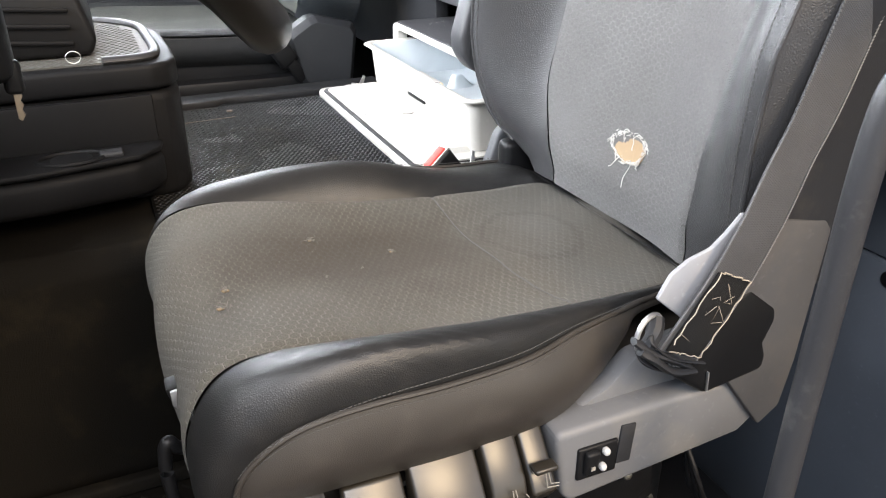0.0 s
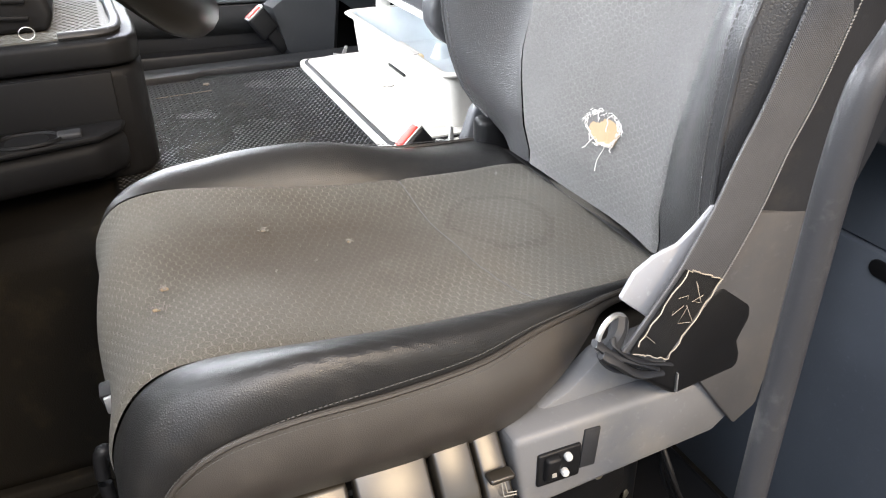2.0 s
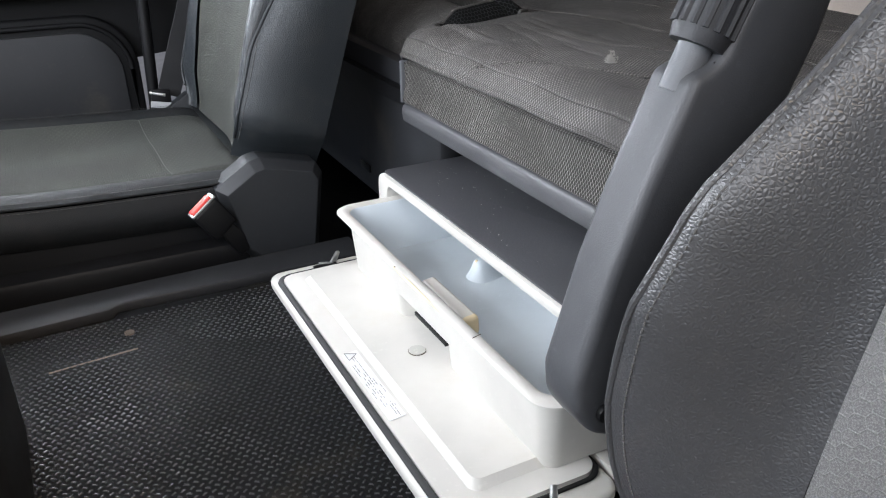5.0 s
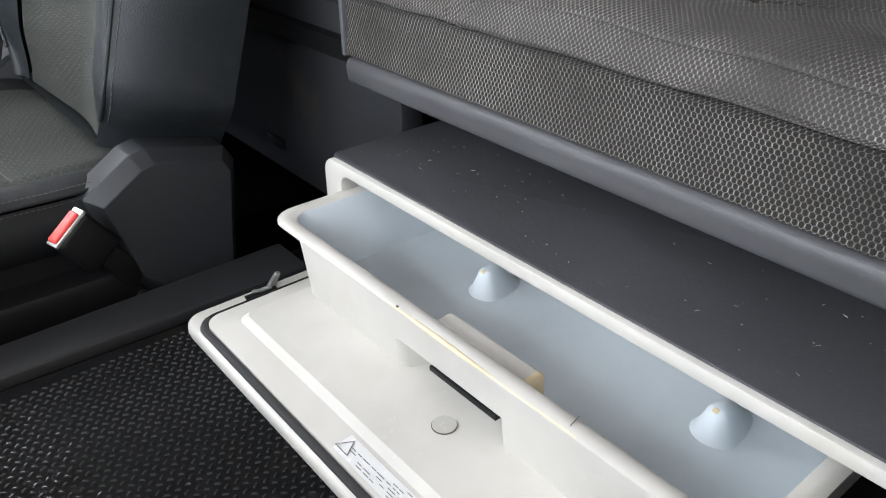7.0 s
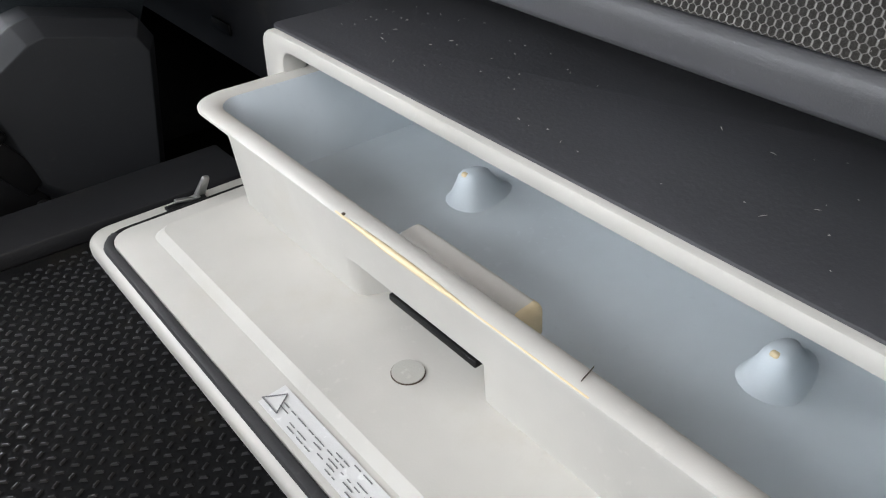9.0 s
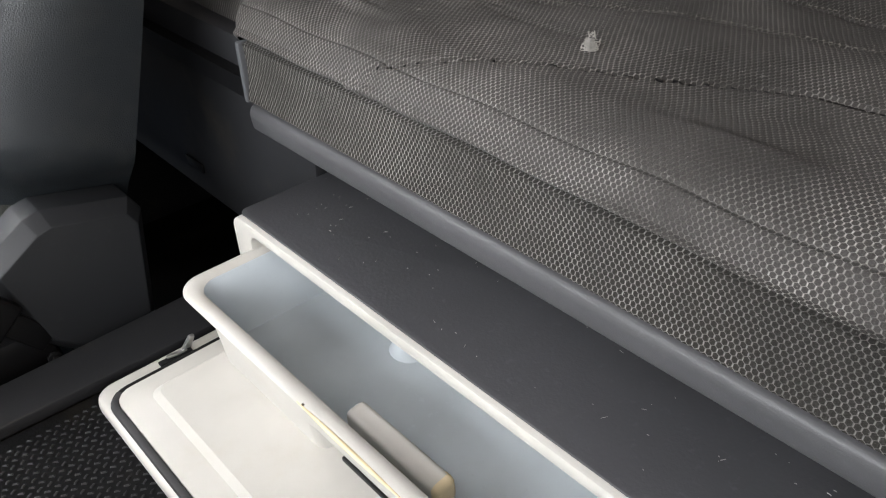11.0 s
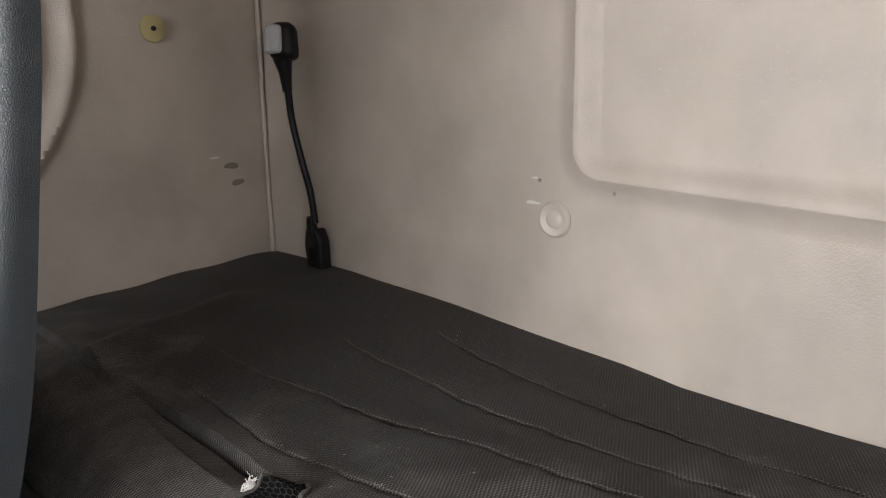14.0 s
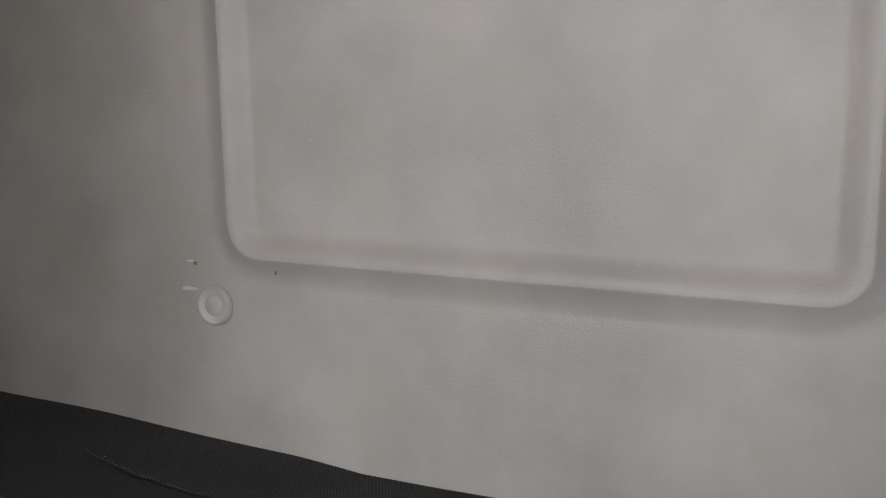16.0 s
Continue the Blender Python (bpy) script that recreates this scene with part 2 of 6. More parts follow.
M_TUNNEL = plastic("tunnel_carpet", (0.0055, 0.0048, 0.0038), 0.8, 500, 0.0015, dirt=(0.020, 0.016, 0.010), spec=0.08)
M_BLUE = plastic("blue_grey_trim", (0.058, 0.066, 0.080), 0.55, spec=0.3)
M_LEVER = plastic("lever_plastic", (0.019, 0.0158, 0.0116), 0.30, 1500, 0.00006, dirt=(0.06, 0.05, 0.035), dirt_at=(0.58, 0.9), spec=0.55)
M_WHITE = plastic("white_fridge_plastic", (0.47, 0.455, 0.42), 0.38, 500, 0.0002, dirt=(0.42, 0.385, 0.31), dirt_at=(0.55, 0.9), wear=1.02)
M_WHITE2 = plastic("drawer_plastic", (0.60, 0.65, 0.68), 0.42, 500, 0.0002, dirt=(0.64, 0.65, 0.63), dirt_at=(0.6, 0.92), wear=1.02)
M_RUSTY = plastic("yellowed_plastic", (0.62, 0.51, 0.32), 0.45, 500, 0.0002, dirt=(0.45, 0.29, 0.12), dirt_at=(0.5, 0.85))
M_BOXTOP = plastic("box_top_sheet", (0.050, 0.050, 0.054), 0.52, 300, 0.0005, spec=0.35)
M_RUBBER = plastic("rubber", (0.011, 0.011, 0.011), 0.6, spec=0.2)
M_MAT = plastic("floor_mat_rubber", (0.0042, 0.0042, 0.0045), 0.72, 400, 0.0006, dirt=(0.022, 0.018, 0.011), dirt_at=(0.55, 0.9), spec=0.06)
M_MATBUMP = plastic("floor_mat_ribs", (0.032, 0.032, 0.033), 0.26, 400, 0.0003, dirt=(0.06, 0.052, 0.036), dirt_at=(0.58, 0.88), spec=0.4)
M_BEIGE = plastic("beige_wall_plastic", (0.315, 0.268, 0.234), 0.5, 320, 0.0020, dirt=(0.306, 0.256, 0.208), dirt_at=(0.5, 0.85), wear=1.03, spec=0.3)
M_BEIGE2 = plastic("pale_plug_plastic", (0.365, 0.318, 0.280), 0.45, 260, 0.0004, wear=1.03)
M_SCAR = plastic("scraped_plastic", (0.47, 0.43, 0.385), 0.7)
M_DIRT = plastic("dark_dirt", (0.07, 0.05, 0.035), 0.9)
M_FLOOR = plastic("footwell_carpet", (0.0075, 0.0065, 0.005), 0.9, 500, 0.002, dirt=(0.026, 0.020, 0.012), spec=0.1)
M_FOAM = plastic("yellow_foam", (0.31, 0.225, 0.135), 0.95, 700, 0.0012, dirt=(0.30, 0.20, 0.10))
M_THREAD = plastic("pale_thread", (0.52, 0.50, 0.47), 0.9)
M_STITCH = plastic("grey_thread", (0.075, 0.073, 0.070), 0.9)
M_FLUFF = plastic("pale_lint", (0.33, 0.315, 0.29), 0.95)
M_RED = plastic("red_button", (0.62, 0.05, 0.04), 0.4)
M_STEEL = metal("steel", (0.62, 0.62, 0.61), 0.45)
M_GASKET = plastic("gasket_rubber", (0.030, 0.030, 0.031), 0.6, spec=0.3)
M_RAIL = plastic("handrail_paint", (0.027, 0.027, 0.029), 0.40, dirt=(0.15, 0.145, 0.135), dirt_at=(0.56, 0.8), spec=0.4)
M_BRASS = metal("brass_key", (0.34, 0.28, 0.21), 0.45)
M_ZINC = metal("zinc_bolt", (0.6, 0.58, 0.5), 0.4)
M_WASHER = plastic("olive_washer", (0.33, 0.27, 0.13), 0.55)
M_WEB = webbing("belt_webbing", (0.075, 0.075, 0.078))
M_WEB_DARK = webbing("passenger_belt_webbing", (0.035, 0.035, 0.037))
M_BUTTON = plastic("pale_button", (0.42, 0.42, 0.41), 0.4)
M_SYMBOL = plastic("moulded_symbol", (0.25, 0.235, 0.205), 0.5)
M_SLEEVE = plastic("pale_grey_sleeve", (0.30, 0.30, 0.31), 0.4)
M_LABELP = plastic("label_paper", (0.58, 0.58, 0.57), 0.5)
M_INK = plastic("label_ink", (0.16, 0.16, 0.16), 0.6)
M_CAPGREY = plastic("disc_grey", (0.38, 0.37, 0.335), 0.5)
M_ASPHALT = plastic("yard_concrete", (0.22, 0.215, 0.205), 0.9, 60, 0.004)
M_DIAL = plastic("tray_cloth", (0.055, 0.054, 0.049), 0.8, 500, 0.001)
M_WHEEL = plastic("wheel_skin", (0.0075, 0.0060, 0.0044), 0.34, 700, 0.0002, dirt=(0.016, 0.013, 0.009), spec=0.28)

M_SLOT = plastic("rubbed_through_lining", (0.15, 0.125, 0.095), 0.8)
M_RAILGREY = plastic("bunk_rail_plastic", (0.064, 0.064, 0.067), 0.45, dirt=(0.10, 0.095, 0.09), dirt_at=(0.58, 0.85), spec=0.35)
M_PLATE = plastic("dusty_grey_plate", (0.055, 0.054, 0.055), 0.6, dirt=(0.09, 0.08, 0.07), dirt_at=(0.5, 0.8))
M_FRAY = plastic("frayed_edge_thread", (0.40, 0.35, 0.28), 0.9)
M_CAP = plastic("dark_grey_cap_plastic", (0.066, 0.066, 0.069), 0.5, dirt=(0.12, 0.11, 0.095), dirt_at=(0.55, 0.85), spec=0.35)
M_HOLE = plastic("worn_foam", (0.17, 0.125, 0.075), 0.95, 700, 0.0012)
M_PULL = plastic("dull_thread", (0.13, 0.12, 0.105), 0.9)
M_ARM = plastic("armrest_plastic", (0.046, 0.047, 0.050), 0.45, spec=0.3)
M_LENS = bpy.data.materials.new("lamp_lens")
_t, _n, _l, _b = nodes_of(M_LENS)
_b.inputs["Base Color"].default_value = (0.86, 0.88, 0.9, 1)
_b.inputs["Roughness"].default_value = 0.18
_b.inputs["Transmission Weight"].default_value = 0.55
_wv = _n.new("ShaderNodeTexWave")
_wv.inputs["Scale"].default_value = 160.0
_tc = _n.new("ShaderNodeTexCoord")
_l.new(_tc.outputs["Object"], _wv.inputs["Vector"])
_l.new(bump(_t, _wv.outputs["Fac"], 0.5, 0.001), _b.inputs["Normal"])

M_GLASS = bpy.data.materials.new("window_glass")
_t, _n, _l, _b = nodes_of(M_GLASS)
_b.inputs["Base Color"].default_value = (1, 1, 1, 1)
_b.inputs["Roughness"].default_value = 0.0
_b.inputs["Transmission Weight"].default_value = 1.0
_b.inputs["IOR"].default_value = 1.1


# ---- geometry helpers ----
def wloc(ob):
    v = Vector((0, 0, 0))
    while ob is not None:
        v += ob.location
        ob = ob.parent
    return v


ORIGIN = Vector((0, 0, 0))       # where the group being built stands


def thing(name, at, label, category, group="", kind=""):
    ob = new(name)
    ob.location = Vector(at) + ORIGIN
    ob.empty_display_size = 0.05
    return tagged(ob, label, category, group, kind)


def make(name, verts, faces, material, parent=None, label="", uvs=None, smooth=True, sharp=40):
    """One mesh object from world-space vertices, under parent where there is one."""
    me = bpy.data.meshes.new(name)
    off = wloc(parent) if parent else Vector((0, 0, 0))
    me.from_pydata([tuple(Vector(v) + ORIGIN - off) for v in verts], [], [tuple(f) for f in faces])
    if uvs is not None:
        lay = me.uv_layers.new(name="uv")
        for lp in me.loops:
            lay.data[lp.index].uv = uvs[lp.vertex_index]
    me.materials.append(material)
    if smooth:
        for p in me.polygons:
            p.use_smooth = True
        me.set_sharp_from_angle(angle=radians(sharp))
    ob = new(name, me)
    if parent:
        ob.parent = parent
    if label:
        tagged(ob, label)
    return ob


def part(name, bm, material, parent=None, label="", smooth=True, sharp=40):
    bmesh.ops.recalc_face_normals(bm, faces=bm.faces)
    bm.verts.index_update()
    vs = [v.co.copy() for v in bm.verts]
    fs = [[v.index for v in f.verts] for f in bm.faces]
    bm.free()
    return make(name, vs, fs, material, parent, label, None, smooth, sharp)


def rbox(centre, size, bevel=0.004, seg=3, rot=(0, 0, 0), taper=None):
    """A rounded box. taper: factors on x and y at its top."""
    bm = bmesh.new()
    bmesh.ops.create_cube(bm, size=1.0)
    for v in bm.verts:
        v.co = Vector((v.co.x * size[0], v.co.y * size[1], v.co.z * size[2]))
        if taper and v.co.z > 0:
            v.co.x *= taper[0]
            v.co.y *= taper[1]
    if bevel:
        bmesh.ops.bevel(bm, geom=bm.edges[:], offset=bevel, segments=seg, profile=0.5, affect='EDGES')
    bmesh.ops.transform(bm, matrix=pose(*centre, *rot), verts=bm.verts)
    return bm


def join(*bms):
    out = bms[0]
    for b in bms[1:]:
        me = bpy.data.meshes.new("t")
        b.to_mesh(me)
        out.from_mesh(me)
        bpy.data.meshes.remove(me)
        b.free()
    return out


def prism(outline, axis, lo, hi, bevel=0.003, seg=2):
    """Extrudes a 2D outline along an axis: 'x' takes (y, z), 'y' takes (x, z), 'z' takes (x, y)."""
    def put(a, b, c):
        return {'x': (c, a, b), 'y': (a, c, b), 'z': (a, b, c)}[axis]
    bm = bmesh.new()
    lower = [bm.verts.new(put(a, b, lo)) for a, b in outline]
    upper = [bm.verts.new(put(a, b, hi)) for a, b in outline]
    n = len(outline)
    bm.faces.new(lower)
    bm.faces.new(upper)
    for i in range(n):
        bm.faces.new((lower[i], lower[(i + 1) % n], upper[(i + 1) % n], upper[i]))
    bmesh.ops.recalc_face_normals(bm, faces=bm.faces)
    if bevel:
        edges = [e for e in bm.edges if e.calc_face_angle(0) > 0.35]
        bmesh.ops.bevel(bm, geom=edges, offset=bevel, segments=seg, profile=0.5, affect='EDGES')
    return bm


def rounded(x0, x1, y0, y1, r, n=6):
    """A rounded rectangle's outline."""
    out = []
    for cx, cy, a0 in ((x1 - r, y1 - r, 0), (x0 + r, y1 - r, 90), (x0 + r, y0 + r, 180), (x1 - r, y0 + r, 270)):
        for k in range(n + 1):
            a = radians(a0 + 90 * k / n)
            out.append((cx + r * math.cos(a), cy + r * math.sin(a)))
    return out


def spline(points, n):
    """Catmull-Rom through the points, n samples."""
    p = [np.array(q, float) for q in points]
    p = [2 * p[0] - p[1]] + p + [2 * p[-1] - p[-2]]
    out = []
    segs = len(p) - 3
    for i in range(n):
        s = i / (n - 1) * segs
        k = min(int(s), segs - 1)
        u = s - k
        a, b, c, d = p[k:k + 4]
        out.append(0.5 * ((2 * b) + (c - a) * u + (2 * a - 5 * b + 4 * c - d) * u * u + (3 * b - a - 3 * c + d) * u ** 3))
    return np.array(out)


def tube(points, r, sides=10, cap=True, flat=1.0, up=(0, 0, 1)):
    """Vertices and faces of a tube along points; r may vary by point. flat squeezes it across."""
    pts = np.array(points, float)
    n = len(pts)
    rs = np.full(n, r) if np.isscalar(r) else np.array(r, float)
    verts, faces = [], []
    ref = np.array(up, float)
    for i in range(n):
        d = pts[min(i + 1, n - 1)] - pts[max(i - 1, 0)]
        d /= np.linalg.norm(d) + 1e-12
        a = np.cross(d, ref)
        if np.linalg.norm(a) < 1e-3:
            a = np.cross(d, (1, 0, 0))
        a /= np.linalg.norm(a)
        b = np.cross(a, d)
        for k in range(sides):
            t = 2 * math.pi * k / sides
            verts.append(pts[i] + rs[i] * (math.cos(t) * a + flat * math.sin(t) * b))
    for i in range(n - 1):
        for k in range(sides):
            k2 = (k + 1) % sides
            faces.append((i * sides + k, i * sides + k2, (i + 1) * sides + k2, (i + 1) * sides + k))
    if cap:
        faces.append(tuple(reversed(range(sides))))
        faces.append(tuple(range((n - 1) * sides, n * sides)))
    return verts, faces


def tube_part(name, points, r, material, parent=None, label="", sides=10, flat=1.0, up=(0, 0, 1)):
    v, f = tube(points, r, sides, True, flat, up)
    return make(name, v, f, material, parent, label)


def sheet(name, pts, material, parent=None, label="", uv=None, close_v=False, flip=False, thick=0.0):
    """A grid of points (rows x columns x 3) as one smooth mesh; uv in metres along the surface. thick: closes it with a back, that far in."""
    pts = np.array(pts, float)
    nu, nv = pts.shape[:2]
    if uv is None:
        du = np.zeros((nu, nv))
        dv = np.zeros((nu, nv))
        du[1:] = np.cumsum(np.linalg.norm(np.diff(pts, axis=0), axis=2).mean(1))[:, None]
        dv[:, 1:] = np.cumsum(np.linalg.norm(np.diff(pts, axis=1), axis=2).mean(0))[None]
        uv = np.stack([du, dv], -1)
    verts = pts.reshape(-1, 3)
    uvs = [tuple(q) for q in np.array(uv).reshape(-1, 2)]
    faces = []
    for i in range(nu - 1):
        for j in range(nv - 1 + (1 if close_v else 0)):
            j2 = (j + 1) % nv
            f = (i * nv + j, i * nv + j2, (i + 1) * nv + j2, (i + 1) * nv + j)
            faces.append(f[::-1] if flip else f)
    verts = [tuple(v) for v in verts]
    if thick:
        a = np.gradient(pts, axis=0)
        b = np.gradient(pts, axis=1)
        nrm = np.cross(a, b)
        nrm /= np.linalg.norm(nrm, axis=2, keepdims=True) + 1e-12
        if flip:
            nrm = -nrm
        # the front faces outward along -nrm or nrm, whichever the winding gives
        back = pts - nrm * (-thick)
        base = len(verts)
        verts += [tuple(v) for v in back.reshape(-1, 3)]
        uvs += uvs
        for f in list(faces):
            faces.append(tuple(q + base for q in reversed(f)))
        ring = [(i, 0) for i in range(nu)] + [(nu - 1, j) for j in range(1, nv)] + [(i, nv - 1) for i in range(nu - 2, -1, -1)] + [(0, j) for j in range(nv - 2, 0, -1)]
        ids = [i * nv + j for i, j in ring]
        for k in range(len(ids)):
            p, q = ids[k], ids[(k + 1) % len(ids)]
            faces.append((p, q, q + base, p + base) if not flip else (q, p, p + base, q + base))
    return make(name, verts, faces, material, parent, label, uvs)


def smoothstep(a, b, x):
    t = np.clip((np.asarray(x, float) - a) / (b - a), 0, 1)
    return t * t * (3 - 2 * t)


def disc_bm(centre, r, depth, axis='z', n=20, bevel=0.0):
    return prism([(r * math.cos(2 * math.pi * k / n), r * math.sin(2 * math.pi * k / n)) for k in range(n)], axis, -depth / 2, depth / 2, bevel), centre


def disc_part(name, centre, r, depth, axis, material, parent=None, label="", n=20, bevel=0.0):
    bm, c = disc_bm(centre, r, depth, axis, n, bevel)
    bmesh.ops.translate(bm, vec=Vector(c), verts=bm.verts)
    return part(name, bm, material, parent, label)


# ---- large structure: cab shell ----
WALL_X, SIDE_Y = 0.836, 1.762


def slab(name, lo, hi, material, label="", bevel=0.0, kind="structure", category=""):
    c = [(a + b) / 2 for a, b in zip(lo, hi)]
    s = [b - a for a, b in zip(lo, hi)]
    ob = part(name, rbox(c, s, bevel, 2), material, None, "", bool(bevel))
    return tagged(ob, label, category, kind=kind)


# yard outside
slab("ground", (-60, -60, -1.75), (60, 60, -1.70), M_ASPHALT, "pale grey concrete yard outside the cab")
# cab floor, a step lower in the driver's footwell
slab("floor", (-1.35, -0.44, -0.42), (0.90, 1.80, -0.36), M_FLOOR, "dirty dark brown footwell floor of the cab")
# tunnel between the seats
ob = part("tunnel", prism([(0.325, -0.36), (0.335, -0.03), (0.36, -0.004), (1.03, -0.004), (1.06, -0.03), (1.07, -0.36)], 'x', -1.25, 0.20, 0.01), M_TUNNEL)
tagged(ob, "dark plastic covered engine tunnel between the seats", "tunnel", kind="structure")
slab("ceiling", (-1.40, -0.46, 1.36), (0.92, 1.86, 1.42), M_BEIGE, "pale cab roof lining")

ORIGIN = Vector((0.020, 0.020, 0.008))
# rear wall: flat with a pressed U-shaped groove
def rear_wall():
    ys = np.unique(np.concatenate([np.linspace(-0.42, 0.24, 12), np.linspace(0.25, 0.345, 60), np.linspace(0.35, 0.94, 40), np.linspace(0.942, 1.055, 90), np.linspace(1.06, SIDE_Y + 0.02, 40)]))
    zs = np.unique(np.concatenate([np.linspace(0.10, 0.50, 20), np.linspace(0.505, 0.625, 90), np.linspace(0.635, 1.20, 36), np.linspace(1.20, 1.52, 8)]))
    y, z = np.meshgrid(ys, zs, indexing='ij')
    # distance inside the ridge line, a rounded rectangle that leans slightly
    cy, cz, hy, hz, r = 0.653, 0.907, 0.355, 0.345, 0.040
    lean = z - 0.03 * (y - 0.65)
    qy, qz = np.abs(y - cy) - hy + r, np.abs(lean - cz) - hz + r
    d = -(np.hypot(np.maximum(qy, 0), np.maximum(qz, 0)) + np.minimum(np.maximum(qy, qz), 0) - r)
    # a pressed rib: it slopes gently into the panel and falls off behind a crisp ridge
    inner = 1 - smoothstep(0.002, 0.034, d)
    outer = np.clip(1 + (d + 0.002) / 0.036, 0, 1) ** 1.7
    x = WALL_X - 0.0155 * np.where(d > 0, np.minimum(inner, 1.0), outer)
    x = x + 0.004 * np.sin(y * 3.1 + 0.4) * np.sin(z * 4.0) + 0.0015 * np.sin(y * 11 + z * 7)
    pts = np.stack([x, y, z], -1)
    ob = sheet("wall_rear", pts, M_BEIGE, None, "", flip=True)
    return tagged(ob, "grimy beige plastic rear wall with a pressed rib", "wall", kind="structure")


rear_wall()
slab("wall_rear_outer", (WALL_X + 0.03, -0.46, -0.42), (WALL_X + 0.08, 1.84, 1.52), M_CHAR, "sheet metal behind the rear wall lining")


# side wall by the bunk: flat near the corner, a pressed bow further forward
def side_wall():
    xs = np.linspace(0.10, WALL_X - 0.004, 170)
    zs = np.linspace(0.05, 1.52, 120)
    x, z = np.meshgrid(xs, zs, indexing='ij')
    y = np.full_like(x, SIDE_Y)
    # curved fold line that sweeps forward at its foot
    edge = 0.47 - 0.30 * np.clip((0.78 - z) / 0.4, 0, 1) ** 2
    y = y - 0.012 * np.exp(-((x - edge) / 0.014) ** 2) + 0.010 * np.exp(-((x - edge + 0.03) / 0.02) ** 2)
    y = y + 0.003 * np.sin(x * 7 + z * 3)
    ob = sheet("wall_side_right", np.stack([x, y, z], -1), M_BEIGE, None, "", flip=False)
    return tagged(ob, "beige plastic side wall of the sleeping compartment", "wall", kind="structure")


side_wall()
# overlap lip where the two linings meet
ob = tube_part("trim", [(WALL_X - 0.006, SIDE_Y - 0.008, 0.30), (WALL_X - 0.008, SIDE_Y - 0.008, 0.7), (WALL_X - 0.008, SIDE_Y - 0.007, 1.5)], 0.005, M_BEIGE)
tagged(ob, "beige overlap lip in the wall corner", "trim", kind="structure")
slab("wall_side_right_outer", (0.10, SIDE_Y + 0.02, -0.42), (0.90, SIDE_Y + 0.07, 1.52), M_CHAR, "outer side panel of the cab")

ORIGIN = Vector((0, 0, 0))
# passenger door with a window opening
def frame_wall(name, axis, at, thick, outer, hole, material, label, r=0.05):
    """A wall across an axis with one rounded opening through it."""
    (a0, a1, b0, b1), (h0, h1, k0, k1) = outer, hole
    inner = rounded(h0, h1, k0, k1, r, 6)
    bm = bmesh.new()
    n = len(inner)
    ring = []
    for a, b in inner:
        ca, cb = (h0 + h1) / 2, (k0 + k1) / 2
        da, db = a - ca, b - cb
        s = min(((a1 if da > 0 else a0) - ca) / da if abs(da) > 1e-9 else 1e9, ((b1 if db > 0 else b0) - cb) / db if abs(db) > 1e-9 else 1e9)
        ring.append((ca + da * s, cb + db * s))
    def put(a, b, c):
        return (c, a, b) if axis == 'x' else (a, c, b)
    sets = []
    for c in (at, at + thick):
        sets.append(([bm.verts.new(put(a, b, c)) for a, b in inner], [bm.verts.new(put(a, b, c)) for a, b in ring]))
    for i in range(n):
        j = (i + 1) % n
        for q in (0, 1):
            bm.faces.new((sets[q][0][i], sets[q][0][j], sets[q][1][j], sets[q][1][i]))
        bm.faces.new((sets[0][0][i], sets[0][0][j], sets[1][0][j], sets[1][0][i]))
        bm.faces.new((sets[0][1][i], sets[0][1][j], sets[1][1][j], sets[1][1][i]))
    # corner fillers
    for sa in (a0, a1):
        for sb in (b0, b1):
            near = sorted(range(n), key=lambda i: (ring[i][0] - sa) ** 2 + (ring[i][1] - sb) ** 2)[:2]
            if abs(near[0] - near[1]) in (1, n - 1):
                for q in (0, 1):
                    c = bm.verts.new(put(sa, sb, at + q * thick))
                    bm.faces.new((sets[q][1][near[0]], sets[q][1][near[1]], c))
    ob = part(name, bm, material, None, "", False)
    return tagged(ob, label, "wall", kind="structure")


DOOR_Y = 1.66
frame_wall("wall_door_right", 'y', DOOR_Y, 0.06, (-1.36, 0.10, -0.42, 1.52), (-0.98, -0.10, 0.42, 1.05), M_DARK, "dark plastic passenger door and pillar trim")
slab("wall_pillar_right", (0.085, DOOR_Y + 0.004, -0.42), (0.125, SIDE_Y + 0.06, 1.52), M_DARK, "dark pillar trim behind the passenger door")
frame_wall("wall_front", 'x', -1.40, 0.05, (-0.46, 1.84, -0.42, 1.52), (-0.36, 1.70, 0.40, 1.18), M_DARK, "dark front wall under and around the windscreen")
ob = part("window_1", rbox((-0.54, DOOR_Y + 0.035, 0.735), (0.90, 0.005, 0.65), 0), M_GLASS)
tagged(ob, "clear glass of the passenger door window", "window", kind="structure").visible_shadow = False
ob = part("window_2", rbox((-1.375, 0.67, 0.79), (0.005, 2.08, 0.80), 0), M_GLASS)
tagged(ob, "clear glass windscreen", "window", kind="structure").visible_shadow = False
# dashboard body below the windscreen
ob = part("dashboard", prism([(-1.35, -0.30), (-1.02, -0.30), (-0.96, -0.06), (-0.80, 0.16), (-0.76, 0.26), (-0.78, 0.36), (-0.86, 0.42), (-1.35, 0.42)], 'y', -0.40, 1.655, 0.02), M_DARK)
tagged(ob, "dark moulded plastic dashboard", "dashboard", kind="structure")

